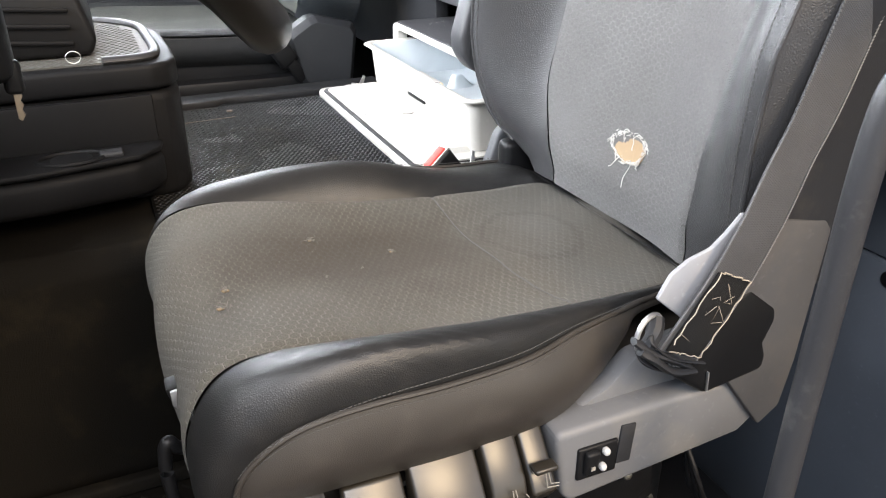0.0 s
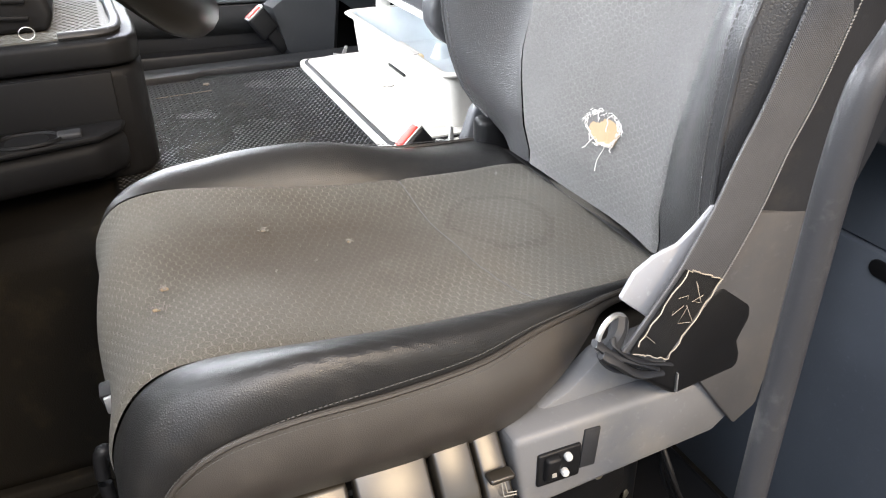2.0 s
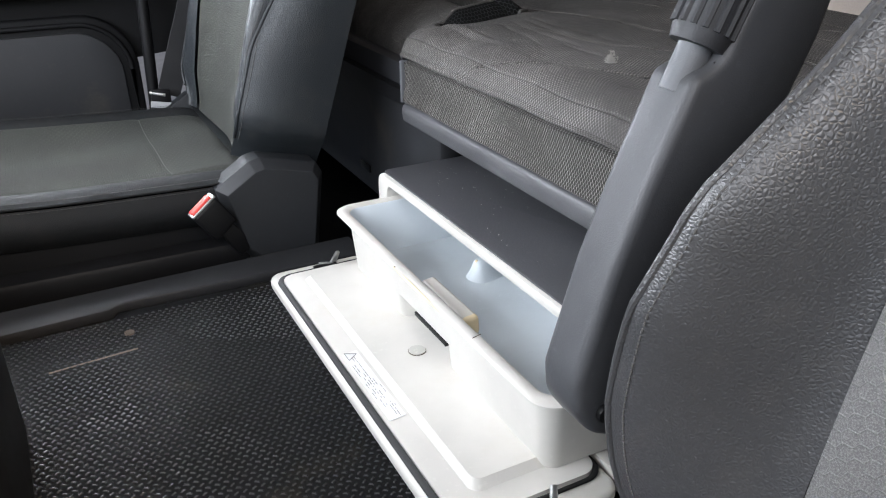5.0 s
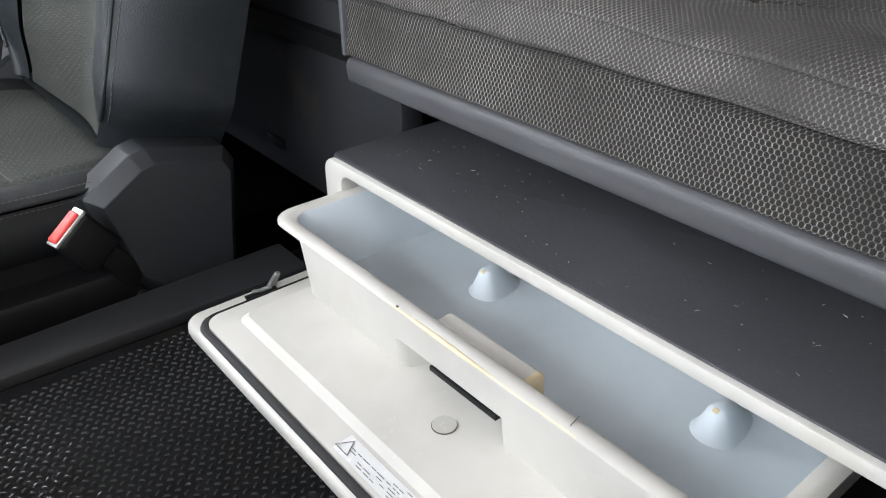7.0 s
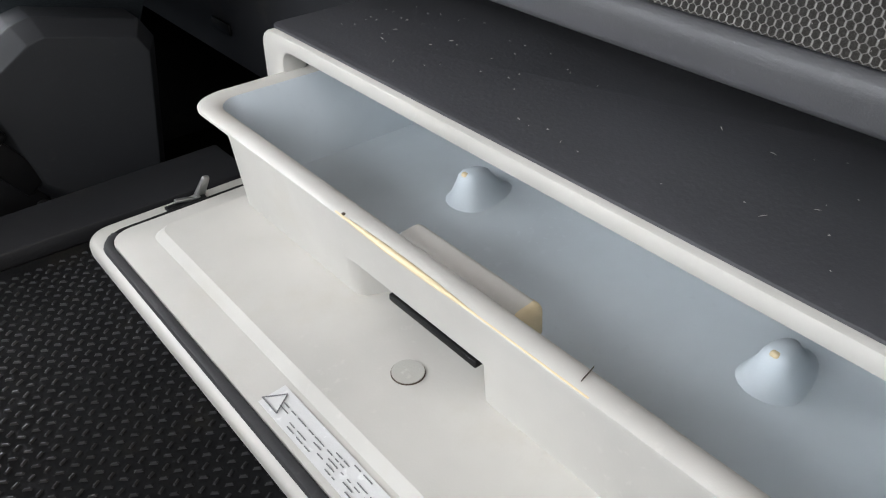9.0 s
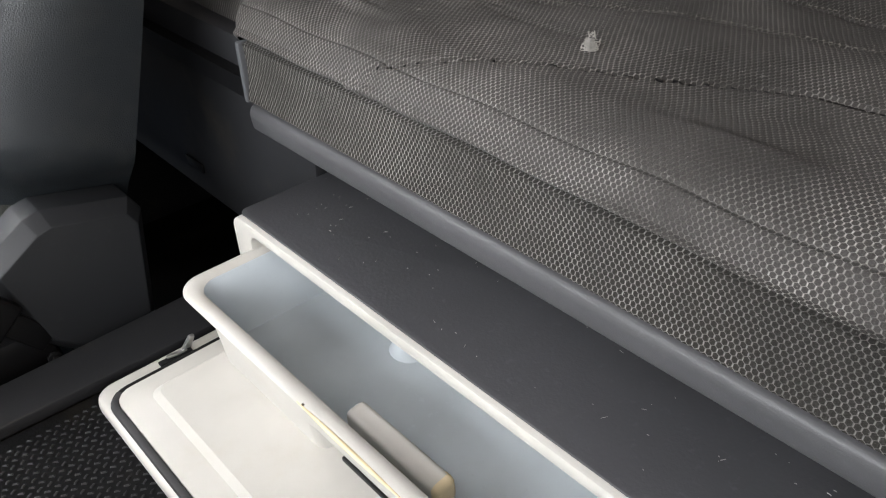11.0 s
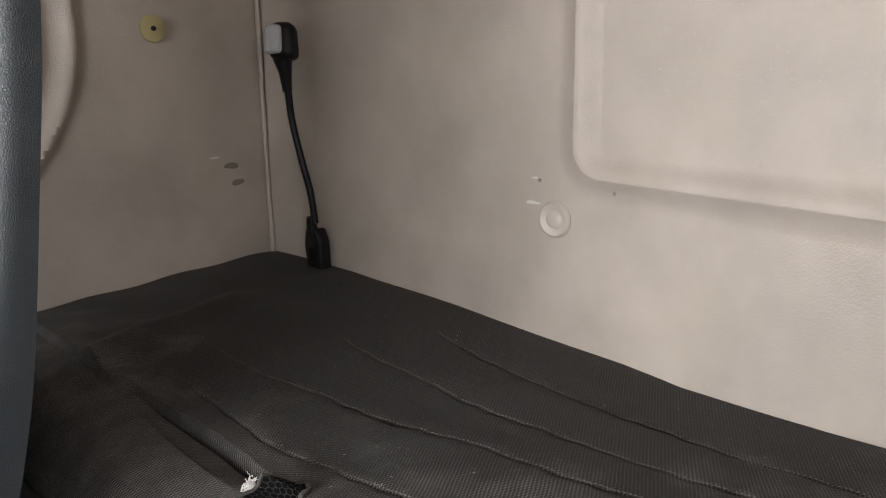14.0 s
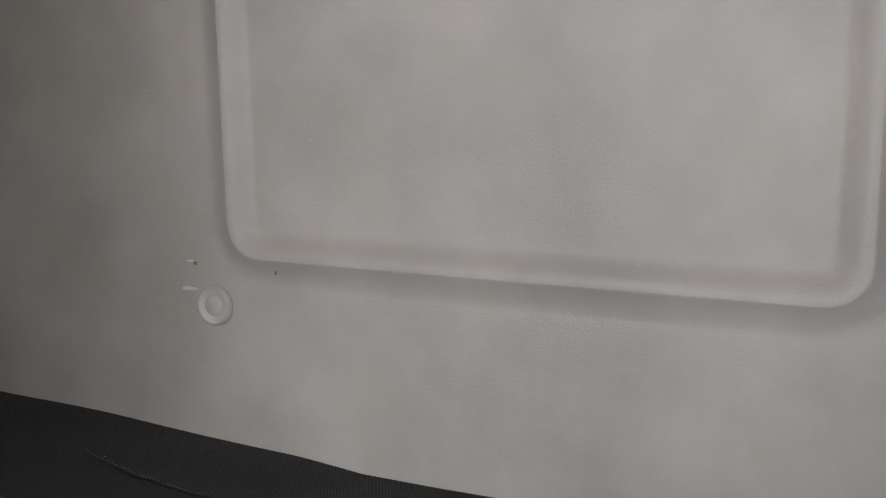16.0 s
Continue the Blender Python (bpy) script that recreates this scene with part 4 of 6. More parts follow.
def mattress():
    d = thing("mattress", (0.48, 0.7, 0.28), "thin dark grey quilted mattress, torn and linty", "mattress")
    yc = 0.975            # beyond this the front edge steps back
    ys = np.concatenate([np.linspace(-0.285, 0.30, 60), np.linspace(0.306, 0.90, 130), np.linspace(0.906, 1.06, 46), np.linspace(1.065, 1.752, 110)])
    nu = 560
    step = np.linspace(0, 1, nu)
    pts = np.zeros((len(ys), nu, 3))
    for a, y in enumerate(ys):
        back = float(smoothstep(yc - 0.012, yc + 0.075, y))
        xf = 0.130 + 0.058 * back + 0.05 * float(smoothstep(1.1, 1.7, y))      # front edge
        foot = 0.2815 - 0.058 * back                                            # how far down the front goes
        top = 0.323
        rr = 0.036 + 0.006 * math.sin(y * 6.0) + 0.030 * back
        up = np.clip(step / 0.05, 0, 1)
        bend = np.clip((step - 0.05) / 0.10, 0, 1) * math.pi / 2
        flat = np.clip((step - 0.15) / 0.85, 0, 1)
        x = np.where(step < 0.05, xf - 0.004 * np.sin(up * math.pi), xf + rr * 1.5 * (1 - np.cos(bend)) + (0.845 - xf - rr * 1.5) * flat)
        z = np.where(step < 0.05, foot + (top - rr - foot) * up, top - rr + rr * np.sin(bend))
        on_flat = (step >= 0.15).astype(float)
        h = 0.016 * smoothstep(0.25, 0.80, x) + 0.008 * float(smoothstep(0.9, 1.6, y))
        h += (0.003 * math.sin(y * 9.0) + 0.002 * math.sin(y * 23.0)) * (1 - smoothstep(0.4, 0.7, x))
        # cloth lifted beside the tear
        if y > 0.9835:
            h += 0.026 * smoothstep(0.186, 0.228, x) * (1 - smoothstep(0.285, 0.338, x)) * math.exp(-(y - 0.9835) / 0.07)
        # quilting: a narrow stitched line in a shallow trough, with small puckers drawn in by the thread
        g = np.zeros(nu)
        for q, (sy, sx) in enumerate(SEAMS):
            sxx = seam_x(q, y)
            on = (1 - float(smoothstep(sy[-1] - 0.10, sy[-1] + 0.01, y))) * (0.8 + 0.35 * math.sin(y * 21 + q * 2.4))
            g += (0.55 * np.exp(-((x - sxx) / 0.0017) ** 2) + 0.30 * np.exp(-((x - sxx) / 0.008) ** 2)) * on
            g += 0.14 * np.sin(y * 140 + q + x * 60) * np.exp(-((x - sxx) / 0.010) ** 2) * on
        h -= 0.0058 * g
        # short pulls that fan out from the tear
        for wy0, wy1, wx0, wx1, deep in ((0.770, 0.925, 0.225, 0.262, 0.0020), (0.690, 0.915, 0.300, 0.290, 0.0024), (0.802, 0.915, 0.184, 0.205, 0.0014), (0.60, 0.82, 0.245, 0.268, 0.0014), (0.72, 0.93, 0.262, 0.278, 0.0024), (0.70, 0.93, 0.325, 0.303, 0.0022)):
            if wy0 < y < wy1:
                u = (y - wy0) / (wy1 - wy0)
                h -= deep * math.sin(u * math.pi) * np.exp(-((x - wx0 - (wx1 - wx0) * u - 0.004 * math.sin(u * 7)) / 0.0042) ** 2)
        # shallow folds and the turned-up far end
        h += 0.0028 * np.sin(x * 38 + y * 9) * math.sin(y * 7 + 1.0)
        h += 0.016 * np.exp(-((y - 1.467 - 0.19 * (x - 0.31)) / 0.034) ** 2) * (1 - smoothstep(0.50, 0.70, x))
        # its height along the wall
        at_wall = float(np.interp(y, (0.3, 0.65, 0.84, 0.93, 1.12, 1.25, 1.5, 1.75), (0.304, 0.304, 0.306, 0.316, 0.330, 0.339, 0.352, 0.351)))
        h += (at_wall - 0.339 - 0.008 * float(smoothstep(0.9, 1.6, y))) * smoothstep(0.45, 0.835, x)
        # long fold from the tear to the far end
        fx = float(np.interp(y, (0.94, 0.967, 1.013, 1.073, 1.134, 1.25, 1.34), (0.312, 0.317, 0.325, 0.333, 0.338, 0.337, 0.338)))
        if y > 0.95:
            far = 1 - float(smoothstep(1.12, 1.42, y))
            h -= 0.013 * np.exp(-((x - fx + 0.003) / 0.0042) ** 2) * float(smoothstep(0.95, 0.99, y)) * far
            h -= 0.013 * (1 - smoothstep(fx - 0.002, fx + 0.004, x)) * far
        z = z + h * on_flat * smoothstep(0.15, 0.17, step)
        # gathered cloth along the front stitching
        xs = float(np.interp(y, STITCH[0], STITCH[1]))
        z = z - 0.0022 * np.exp(-((x - xs) / 0.0030) ** 2) * (y < 0.80) + 0.0011 * math.sin(y * 430) * np.exp(-((x - xs) / 0.007) ** 2) * (0.55 < y < 0.80)
        z = z + 0.0022 * np.sin(y * 46 + x * 20) * np.exp(-((x - 0.17) / 0.04) ** 2)
        # the seam where its front panel meets the top
        z = z - 0.0016 * np.exp(-((step - 0.091) / 0.0016) ** 2) * (1 - back)
        x = x + 0.0014 * np.exp(-((step - 0.091) / 0.0016) ** 2) * (1 - back)
        pts[a, :, 0], pts[a, :, 1], pts[a, :, 2] = x, y, z
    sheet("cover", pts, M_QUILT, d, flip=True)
    # closed underside and ends
    part("core", prism([(0.150, 0.281), (0.826, 0.281), (0.826, 0.300), (0.160, 0.300)], 'y', -0.28, 0.95, 0), M_BLACK, d)
    part("core", prism([(0.250, 0.224), (0.826, 0.224), (0.826, 0.296), (0.30, 0.280)], 'y', 0.95, 1.75, 0), M_BLACK, d)

    def on_top(x, y):
        a = int(np.argmin(np.abs(ys - y)))
        b = int(np.argmin(np.abs(pts[a, :, 0] - x) + (np.arange(nu) < nu * 0.06) * 1.0))
        return pts[a, b, 2]
    # front stitching, dotted
    rng = random.Random(6)
    y = 0.765
    verts, faces = [], []
    while y > -0.25:
        x = float(np.interp(y, *STITCH)) + 0.0007 * math.sin(y * 60)
        z = on_top(x, y)
        b = len(verts)
        # small pits where the cloth is gathered, then longer open stitches, then fine ones
        w, h, gap = (0.0006, 0.0016, 0.0098) if y > 0.655 else (0.0030, 0.0008, 0.0088) if y > 0.56 else (0.0016, 0.0006, 0.0062)
        if y < 0.70 and rng.random() < 0.06:
            w *= 2.2
        for dz in (0.0004, -0.003):
            for dx, dy in ((-h, -w), (h, -w), (h, w), (-h, w)):
                verts.append((x + dx, y + dy, z + dz + dx * 0.3))
        faces += [(b, b + 1, b + 2, b + 3), (b, b + 4, b + 5, b + 1), (b + 1, b + 5, b + 6, b + 2), (b + 2, b + 6, b + 7, b + 3), (b + 3, b + 7, b + 4, b)]
        y -= gap + rng.uniform(-0.0015, 0.0015)
    tagged(make("front_stitching", verts, faces, M_BLACK, d, "", None, False), kind="stuff")
    # pale thread along the quilting
    verts, faces = [], []
    for q, (sy, sx) in enumerate(SEAMS):
        y = sy[-1]
        while y > sy[0]:
            if rng.random() < 0.85:
                x = seam_x(q, y) + 0.0035
                z = on_top(x, y) + 0.0003
                b = len(verts)
                for dx, dy, dz in ((-0.0004, -0.0016, 0), (0.0004, -0.0016, 0), (0.0004, 0.0016, 0), (-0.0004, 0.0016, 0), (0, 0, 0.0008)):
                    verts.append((x + dx, y + dy, z + dz))
                faces += [(b, b + 1, b + 4), (b + 1, b + 2, b + 4), (b + 2, b + 3, b + 4), (b + 3, b, b + 4)]
            y -= 0.0055
    tagged(make("quilting_thread", verts, faces, M_PULL, d, "", None, False), kind="stuff")
    # the tear: a sunk pocket of dark net with a frayed upper lip
    arc = [(x, 0.9850) for x in np.linspace(0.196, 0.338, 26)]
    low = spline([(0.194, 0.974), (0.235, 0.960), (0.290, 0.957), (0.330, 0.966), (0.338, 0.976)], 26)
    rows, lip = [], []
    for q, ((ax, ay), (bx, by)) in enumerate(zip(arc, low)):
        hump = 0.027 * float(smoothstep(0.186, 0.228, ax) * (1 - smoothstep(0.285, 0.338, ax)))
        zb = on_top(bx, by) + 0.0012
        za = zb + hump + 0.0015
        rows.append([(ax + (bx - ax) * k, ay - 0.003 + (by - ay + 0.003) * k, za + (zb - za) * k ** 1.5) for k in np.linspace(0, 1, 9)])
        lip.append((ax, ay - 0.0035, za + 0.0008))
    sheet("tear_net", rows, M_TEARNET, d, "black spacer net showing in the tear", flip=True)
    tube_part("tear_lip", lip, 0.0018, M_QUILT, d, "turned-up edge of the tear", 8)
    tube_part("tear_lip", [(x, y - 0.001, on_top(x, y) + 0.0030) for x, y in low], 0.0026, M_QUILT, d, "", 10)
    return on_top


top_of = mattress()


def lint(x, y, z, size, seed, material, name="lint", label="tuft of pale lint on the mattress"):
    """A tangled tuft of short fibres."""
    rng = random.Random(seed)
    t = thing(name, (x, y, z), label, "lint")
    verts, faces = [], []
    for k in range(150):
        a = [np.array((x + rng.gauss(0, size * .35), y + rng.gauss(0, size * .28), z + abs(rng.gauss(0, size * .85))))]
        for _ in range(3):
            a.append(a[-1] + np.array((rng.gauss(0, size * .2), rng.gauss(0, size * .2), rng.gauss(0, size * .2))))
        a = [np.array((p[0], p[1], max(p[2], z))) for p in a]
        v, f = tube(a, size * 0.05, 4)
        b = len(verts)
        verts += v
        faces += [tuple(q + b for q in g) for g in f]
    make("fibres", verts, faces, material, t)
    return t


lint(0.240, 0.647, top_of(0.240, 0.647) + 0.001, 0.0062, 3, M_FLUFF)
lint(0.285, 0.990, top_of(0.285, 0.99) + 0.001, 0.008, 5, M_THREAD, label="white stuffing pulled from the mattress tear")


def crumbs():
    """Lint crumbs and hairs strewn on the mattress and the fridge top."""
    rng = random.Random(11)
    d = thing("lint_crumbs", (0.45, 0.7, 0.33), "scattered pale lint crumbs and short hairs", "lint", kind="stuff")
    verts, faces = [], []
    for k in range(300):
        if k < 210:
            y = rng.uniform(0.05, 1.55)
            x = rng.uniform(0.20 if y < 0.95 else 0.34, 0.80)
            z = top_of(x, y) + 0.0008
        else:
            x, y, z = rng.uniform(0.085, 0.19), rng.uniform(0.26, 0.90), BZ + 0.0026
        a = rng.uniform(0, math.pi)
        l = rng.choice((0.0005, 0.0007, 0.0010, 0.0024)) * rng.uniform(0.6, 1.1)
        w = rng.uniform(0.00015, 0.0003)
        b = len(verts)
        ca, sa = math.cos(a), math.sin(a)
        for dx, dy, dz in ((-l, -w, 0), (l, -w, 0), (l, w, 0), (-l, w, 0), (0, 0, w * 2)):
            verts.append((x + dx * ca - dy * sa, y + dx * sa + dy * ca, z + dz))
        faces += [(b, b + 1, b + 4), (b + 1, b + 2, b + 4), (b + 2, b + 3, b + 4), (b + 3, b, b + 4)]
    tagged(make("crumbs", verts, faces, M_FLUFF, d, "", None, False), kind="stuff")


crumbs()
ORIGIN = Vector((0, 0, 0))


# ---- seats ----
def cushion(seat, prof, ycen, half, bol, fab_mat, top_mat, side_mat, bulge=(0.014, 0.026), flip_y=1.0, nose=(0.10, 0.40), crest=None, seam_at=None, edge=None, hem=None, far=1.0):
    """Seat cushion built along a profile in x and z: a cloth panel and two leather bolsters with piped side panels."""
    n = 160
    C = spline(prof, n)
    T = np.gradient(C, axis=0)
    T /= np.linalg.norm(T, axis=1)[:, None]
    N = np.stack([T[:, 1], -T[:, 0]], 1)          # outward: up on top, forward at the nose
    if N[40, 1] < 0:
        N = -N
    L = np.concatenate([[0], np.cumsum(np.linalg.norm(np.diff(C, axis=0), axis=1))])

    def at(i, y, h):
        return (C[i, 0] + N[i, 0] * h, ycen + flip_y * y, C[i, 1] + N[i, 1] * h)
    s = np.linspace(0, 1, n)
    front = smoothstep(0.62, 0.85, s)
    seam = half - 0.006 * np.sin(s * 7) + 0.014 * front
    wider = 1.0 + (far - 1.0) * smoothstep(0.15, 0.60, s)
    rows, uv = [], []
    for i in range(n):
        row, u = [], []
        for v in np.linspace(-1, 1, 41):
            y = v * seam[i] * (wider[i] if v > 0 else 1.0)
            sag = -0.010 * (1 - v * v) * (1 - front[i]) * smoothstep(0.05, 0.25, s[i]) + 0.003 * math.sin(v * 5 + s[i] * 9)
            tuck = -(0.0025 if edge is not None and v < 0 else 0.006) * smoothstep(0.94, 1.0, abs(v))
            # cross seam over the cushion, a shallow crease
            crease = 0.0
            if seam_at:
                k = C[i, 0] - float(np.interp(ycen + y, *seam_at))
                crease = -0.0022 * math.exp(-(k / 0.0045) ** 2)
            row.append(at(i, y, sag + tuck + crease))
            u.append((L[i], y))
        rows.append(row)
        uv.append(u)
    if seam_at:
        line = []
        for j in range(1, 40):
            yy = rows[40][j][1]
            xs = float(np.interp(yy, *seam_at))
            i = int(np.argmin([abs(rows[k][j][0] - xs) for k in range(n)]))
            line.append((xs, yy, rows[i][j][2] + 0.0007))
        tube_part("cross_seam", line, 0.0005, M_STITCH, seat, "thin pale seam across the cloth", 5)
    sheet("cloth", rows, fab_mat, seat, "stained grey seat cloth with hexagon net", np.array(uv), flip=flip_y > 0)
    for side, outer, bl, ns in ((-1, bol[0], bulge[0], nose[0]), (1, bol[1], bulge[1], nose[1])):
        top, flank = [], []
        piping, sew = [], ([], [])
        for i in range(n):
            if side < 0 and edge is not None:
                # bolster drawn from the cloth to its piped edge, the side panel from there to its hem
                P, H, E = edge[i], hem[i], np.array(at(i, -seam[i], -0.0015))
                up = np.array((N[i, 0], -0.75, N[i, 1]))
                up /= np.linalg.norm(up)
                wide = np.linalg.norm(P - E)
                top.append([tuple(E + (P - E) * v + up * (wide * 0.25 * math.sin(v * math.pi))) for v in np.linspace(0, 1, 15)])
                piping.append(tuple(P + np.array((0, -0.0020, 0.0008))))
                sew[0].append(P + (E - P) * 0.06 + up * (wide * 0.25 * math.sin(0.06 * math.pi) + 0.0005))
                sew[1].append(P + (H - P) * 0.075 + np.array((0, -0.16 * np.linalg.norm(H - P) * math.sin(0.075 * math.pi) - 0.0006, 0)))
                flank.append([tuple(P + (H - P) * v + np.array((0, -0.16 * np.linalg.norm(H - P) * math.sin(v * math.pi), 0))) for v in np.linspace(0, 1, 12)])
                continue
            end = smoothstep(0.0, 0.10, s[i])
            drop = -0.008 - 0.030 * front[i] - max(0.0, ns - 0.10) * 0.16 * smoothstep(0.45, 0.85, s[i])
            y0 = seam[i] * side * (wider[i] if side > 0 else 1.0)
            y1 = outer * side
            hump = bl * (0.35 + 0.65 * math.sin(min(1.0, s[i] * 1.25) * math.pi)) * (1 - 0.75 * front[i])
            if crest and side > 0:
                hump = crest[0] * math.exp(-((C[i, 0] - crest[1]) / crest[2]) ** 2)
            narrow = 1.0 - 0.22 * (1 - end) - ns * smoothstep(0.55, 1.0, s[i])
            row = []
            for v in np.linspace(0, 1, 15):
                y = y0 + (y1 * narrow - y0) * v
                h = -0.006 * (1 - v) ** 4 + hump * math.sin(v * math.pi * 0.86) ** 0.8 + drop * v ** 2.2
                row.append(at(i, y, h))
            top.append(row)
            yp = y1 * narrow
            piping.append(at(i, yp + 0.002 * side, drop + hump * math.sin(math.pi * 0.86) ** 0.8 + 0.001))
            fl = []
            h1 = drop + hump * math.sin(math.pi * 0.86) ** 0.8 - 0.004
            for v in np.linspace(0, 1, 10):
                fl.append(at(i, yp + side * (0.010 * math.sin(v * math.pi * 0.8) - 0.016 * v ** 3), h1 - 0.062 * v))
            flank.append(fl)
        last = n - 1
        sheet("bolster", top, top_mat, seat, "", flip=(side * flip_y > 0))
        sheet("side_panel", flank, side_mat, seat, "", flip=(side * flip_y > 0))
        tube_part("piping", piping[8:last], 0.0024, side_mat, seat, "stitched leather piping", 8)
        for dh in (-0.0065, 0.0060):
            st_v, st_f = [], []
            for i in range(12, min(148, last - 1)):
                p, q = np.array(piping[i]), np.array(piping[i + 1])
                nn = np.array((N[i, 0], 0, N[i, 1]))
                off = nn * dh + np.array((0, flip_y * side * (0.0025 if dh < 0 else -0.004), 0))
                p, q = p + off, q + off
                if sew[0]:
                    p, q = sew[0 if dh > 0 else 1][i], sew[0 if dh > 0 else 1][i + 1]
                for m in (0.15,):
                    v, f = tube([p + (q - p) * m, p + (q - p) * (m + 0.64)], 0.00042, 5)
                    b = len(st_v)
                    st_v += v
                    st_f += [tuple(k + b for k in g) for g in f]
            tagged(make("stitching", st_v, st_f, M_STITCH, seat, "grey double stitching"), kind="stuff")
    return C, N, at, s, seam


def backrest(seat, base, tilt, height, ycen, half0, half1, out0, out1, fwd, deep, fab_mat, leather_mat, back_mat, cup=(0.012, 0.012), spine=None, side_round=0.014, side_seam=None, ref=None, near=1.0, far_edge=None):
    """Backrest along a leaning line: cloth middle, two leather wings, a moulded back."""
    n = 60
    d = np.array((math.sin(tilt), math.cos(tilt)))        # up the back, in x and z
    f = np.array((-math.cos(tilt), math.sin(tilt)))       # forward out of it
    s = np.linspace(0, 1, n)
    mid, uv = [], []
    q0 = s * height / ref if ref else s
    curve = 0.008 * np.sin(np.clip(q0 * 1.5, 0, 1) * math.pi) - 0.014 * smoothstep(0.0, 0.08, 0.08 - q0)
    if spine:
        bend = np.interp(s, *spine)
        curve = curve - np.convolve(np.pad(bend, 4, mode='edge'), np.ones(9) / 9, 'valid')
    half = half0 + (half1 - half0) * smoothstep(0.0, 0.22, q0)
    outer = out0 + (out1 - out0) * np.sin(np.clip(q0 * 1.4, 0, 1) * math.pi / 2)
    outs = {-1: outer, 1: np.interp(s * height, *far_edge) if far_edge else outer}
    if far_edge:
        outs[1] = np.convolve(np.pad(outs[1], 4, mode='edge'), np.ones(9) / 9, 'valid')
    topin = 1 - 0.30 * smoothstep(0.80, 1.0, s)
    botin = 1 - 0.20 * smoothstep(0.0, 0.07, 0.07 - q0)

    def at(i, y, h):
        x = base[0] + d[0] * s[i] * height + f[0] * (h + curve[i])
        z = base[1] + d[1] * s[i] * height + f[1] * (h + curve[i])
        return (x, ycen + y, z)

    def hug(i, v):
        """How far the cloth curves forward towards its edges."""
        return (cup[0] if v < 0 else cup[1]) * v * v * smoothstep(0.02, 0.22, q0[i])
    for i in range(n):
        row, u = [], []
        for v in np.linspace(-1, 1, 41):
            y = v * half[i] * topin[i] * (near if v < 0 else 1.0)
            h = -0.010 * (1 - v * v) - 0.004 * smoothstep(0.94, 1, abs(v)) + 0.002 * math.sin(v * 4 + s[i] * 11) + hug(i, v)
            row.append(at(i, y, h))
            u.append((s[i] * height, y))
        mid.append(row)
        uv.append(u)
    sheet("back_cloth", mid, fab_mat, seat, "grey backrest cloth with hexagon net", np.array(uv), flip=True)
    for side, wing in ((-1, fwd[0]), (1, fwd[1])):
        rows = []
        pip = []
        for i in range(n):
            y0 = half[i] * topin[i] * side * (near if side < 0 else 1.0)
            y1 = outs[side][i] * topin[i] * botin[i] * side
            w = wing * float(np.interp(s[i] * height / 0.62, (0, .065, .15, .23, .34, .45, .57, .64, .80, 1.0), (.02, .26, .55, .76, .98, 1.0, .63, .44, .36, .25)))
            e0 = float(hug(i, side))
            low = smoothstep(0.0, 0.10, q0[i])
            row = []
            edge_h = -deep + float(np.interp(at(i, 0, 0)[2], *side_seam)) if side_seam else 0.0
            for v in np.linspace(0, 1, 22):
                if v < 0.62 and side_seam:
                    k = v / 0.62
                    y = y0 + (y1 - y0) * math.sin(k * math.pi / 2) ** 0.85
                    h = e0 * (1 - k) + 0.25 * w * low * math.sin(k * math.pi) + edge_h * k ** 1.9
                elif v < 0.62:
                    k = v / 0.62
                    y = y0 + (y1 - y0) * (k ** 0.9)
                    h = -0.004 * (1 - k) ** 3 + e0 * (1 - k) + max(w * low, e0) * math.sin(k * math.pi / 2) ** 1.3
                else:
                    k = (v - 0.62) / 0.38
                    y = y1 + side * side_round * math.sin(min(1.0, k * 1.5) * math.pi / 2 if side_seam else k * math.pi * 0.75)
                    w2 = edge_h if side_seam else max(w * low, e0)
                    h = w2 - (w2 + deep) * k ** 1.25
                row.append(at(i, y, h))
            rows.append(row)
            pip.append(row[13])
        if side_seam:
            sheet("wing", rows, leather_mat, seat, "", flip=side < 0)
        else:
            sheet("wing", [r[:17] for r in rows], leather_mat, seat, "", flip=side < 0)
            sheet("wing_side", [r[16:] for r in rows], M_CHAR, seat, "dark side of the backrest", flip=side < 0)
        if side_seam:
            # double-stitched seam down the side, a fixed way in front of the back edge
            for gap, r in ((0.0, 0.0011), (0.006, 0.0007), (-0.006, 0.0007)):
                line = []
                for i in range(2, n - 2):
                    want = -deep + float(np.interp(rows[i][21][2], *side_seam)) + gap
                    hs = [float(np.dot((rows[i][j][0] - base[0] - d[0] * s[i] * height, rows[i][j][2] - base[1] - d[1] * s[i] * height), f)) - curve[i] for j in range(13, 22)]
                    j = int(np.argmin([abs(q - want) for q in hs]))
                    j2 = min(j + 1, 8) if hs[j] > want else max(j - 1, 0)
                    w = 0.0 if j == j2 else (hs[j] - want) / (hs[j] - hs[j2] + 1e-9)
                    q = np.array(rows[i][13 + j]) * (1 - w) + np.array(rows[i][13 + j2]) * w
                    line.append(q + np.array((0, side * 0.0005, 0)))
                if gap == 0.0:
                    tube_part("side_seam", line, r, M_BLACK, seat, "dark side seam", 6)
                    continue
                sv, sf = [], []
                dense = spline(line, len(line) * 4)
                for q in range(0, len(dense) - 2, 2):
                    v, fc = tube([dense[q], dense[q] + (dense[q + 1] - dense[q]) * 1.2], r, 5)
                    b0 = len(sv)
                    sv += v
                    sf += [tuple(k + b0 for k in g) for g in fc]
                tagged(make("side_stitching", sv, sf, M_STITCH, seat, "pale double stitching"), kind="stuff")
        pv = [np.array(p) for p in pip]
        tube_part("piping", pv[2:], 0.0024, leather_mat, seat, "", 8)
        st_v, st_f = [], []
        inner = [np.array(r[11]) for r in rows]
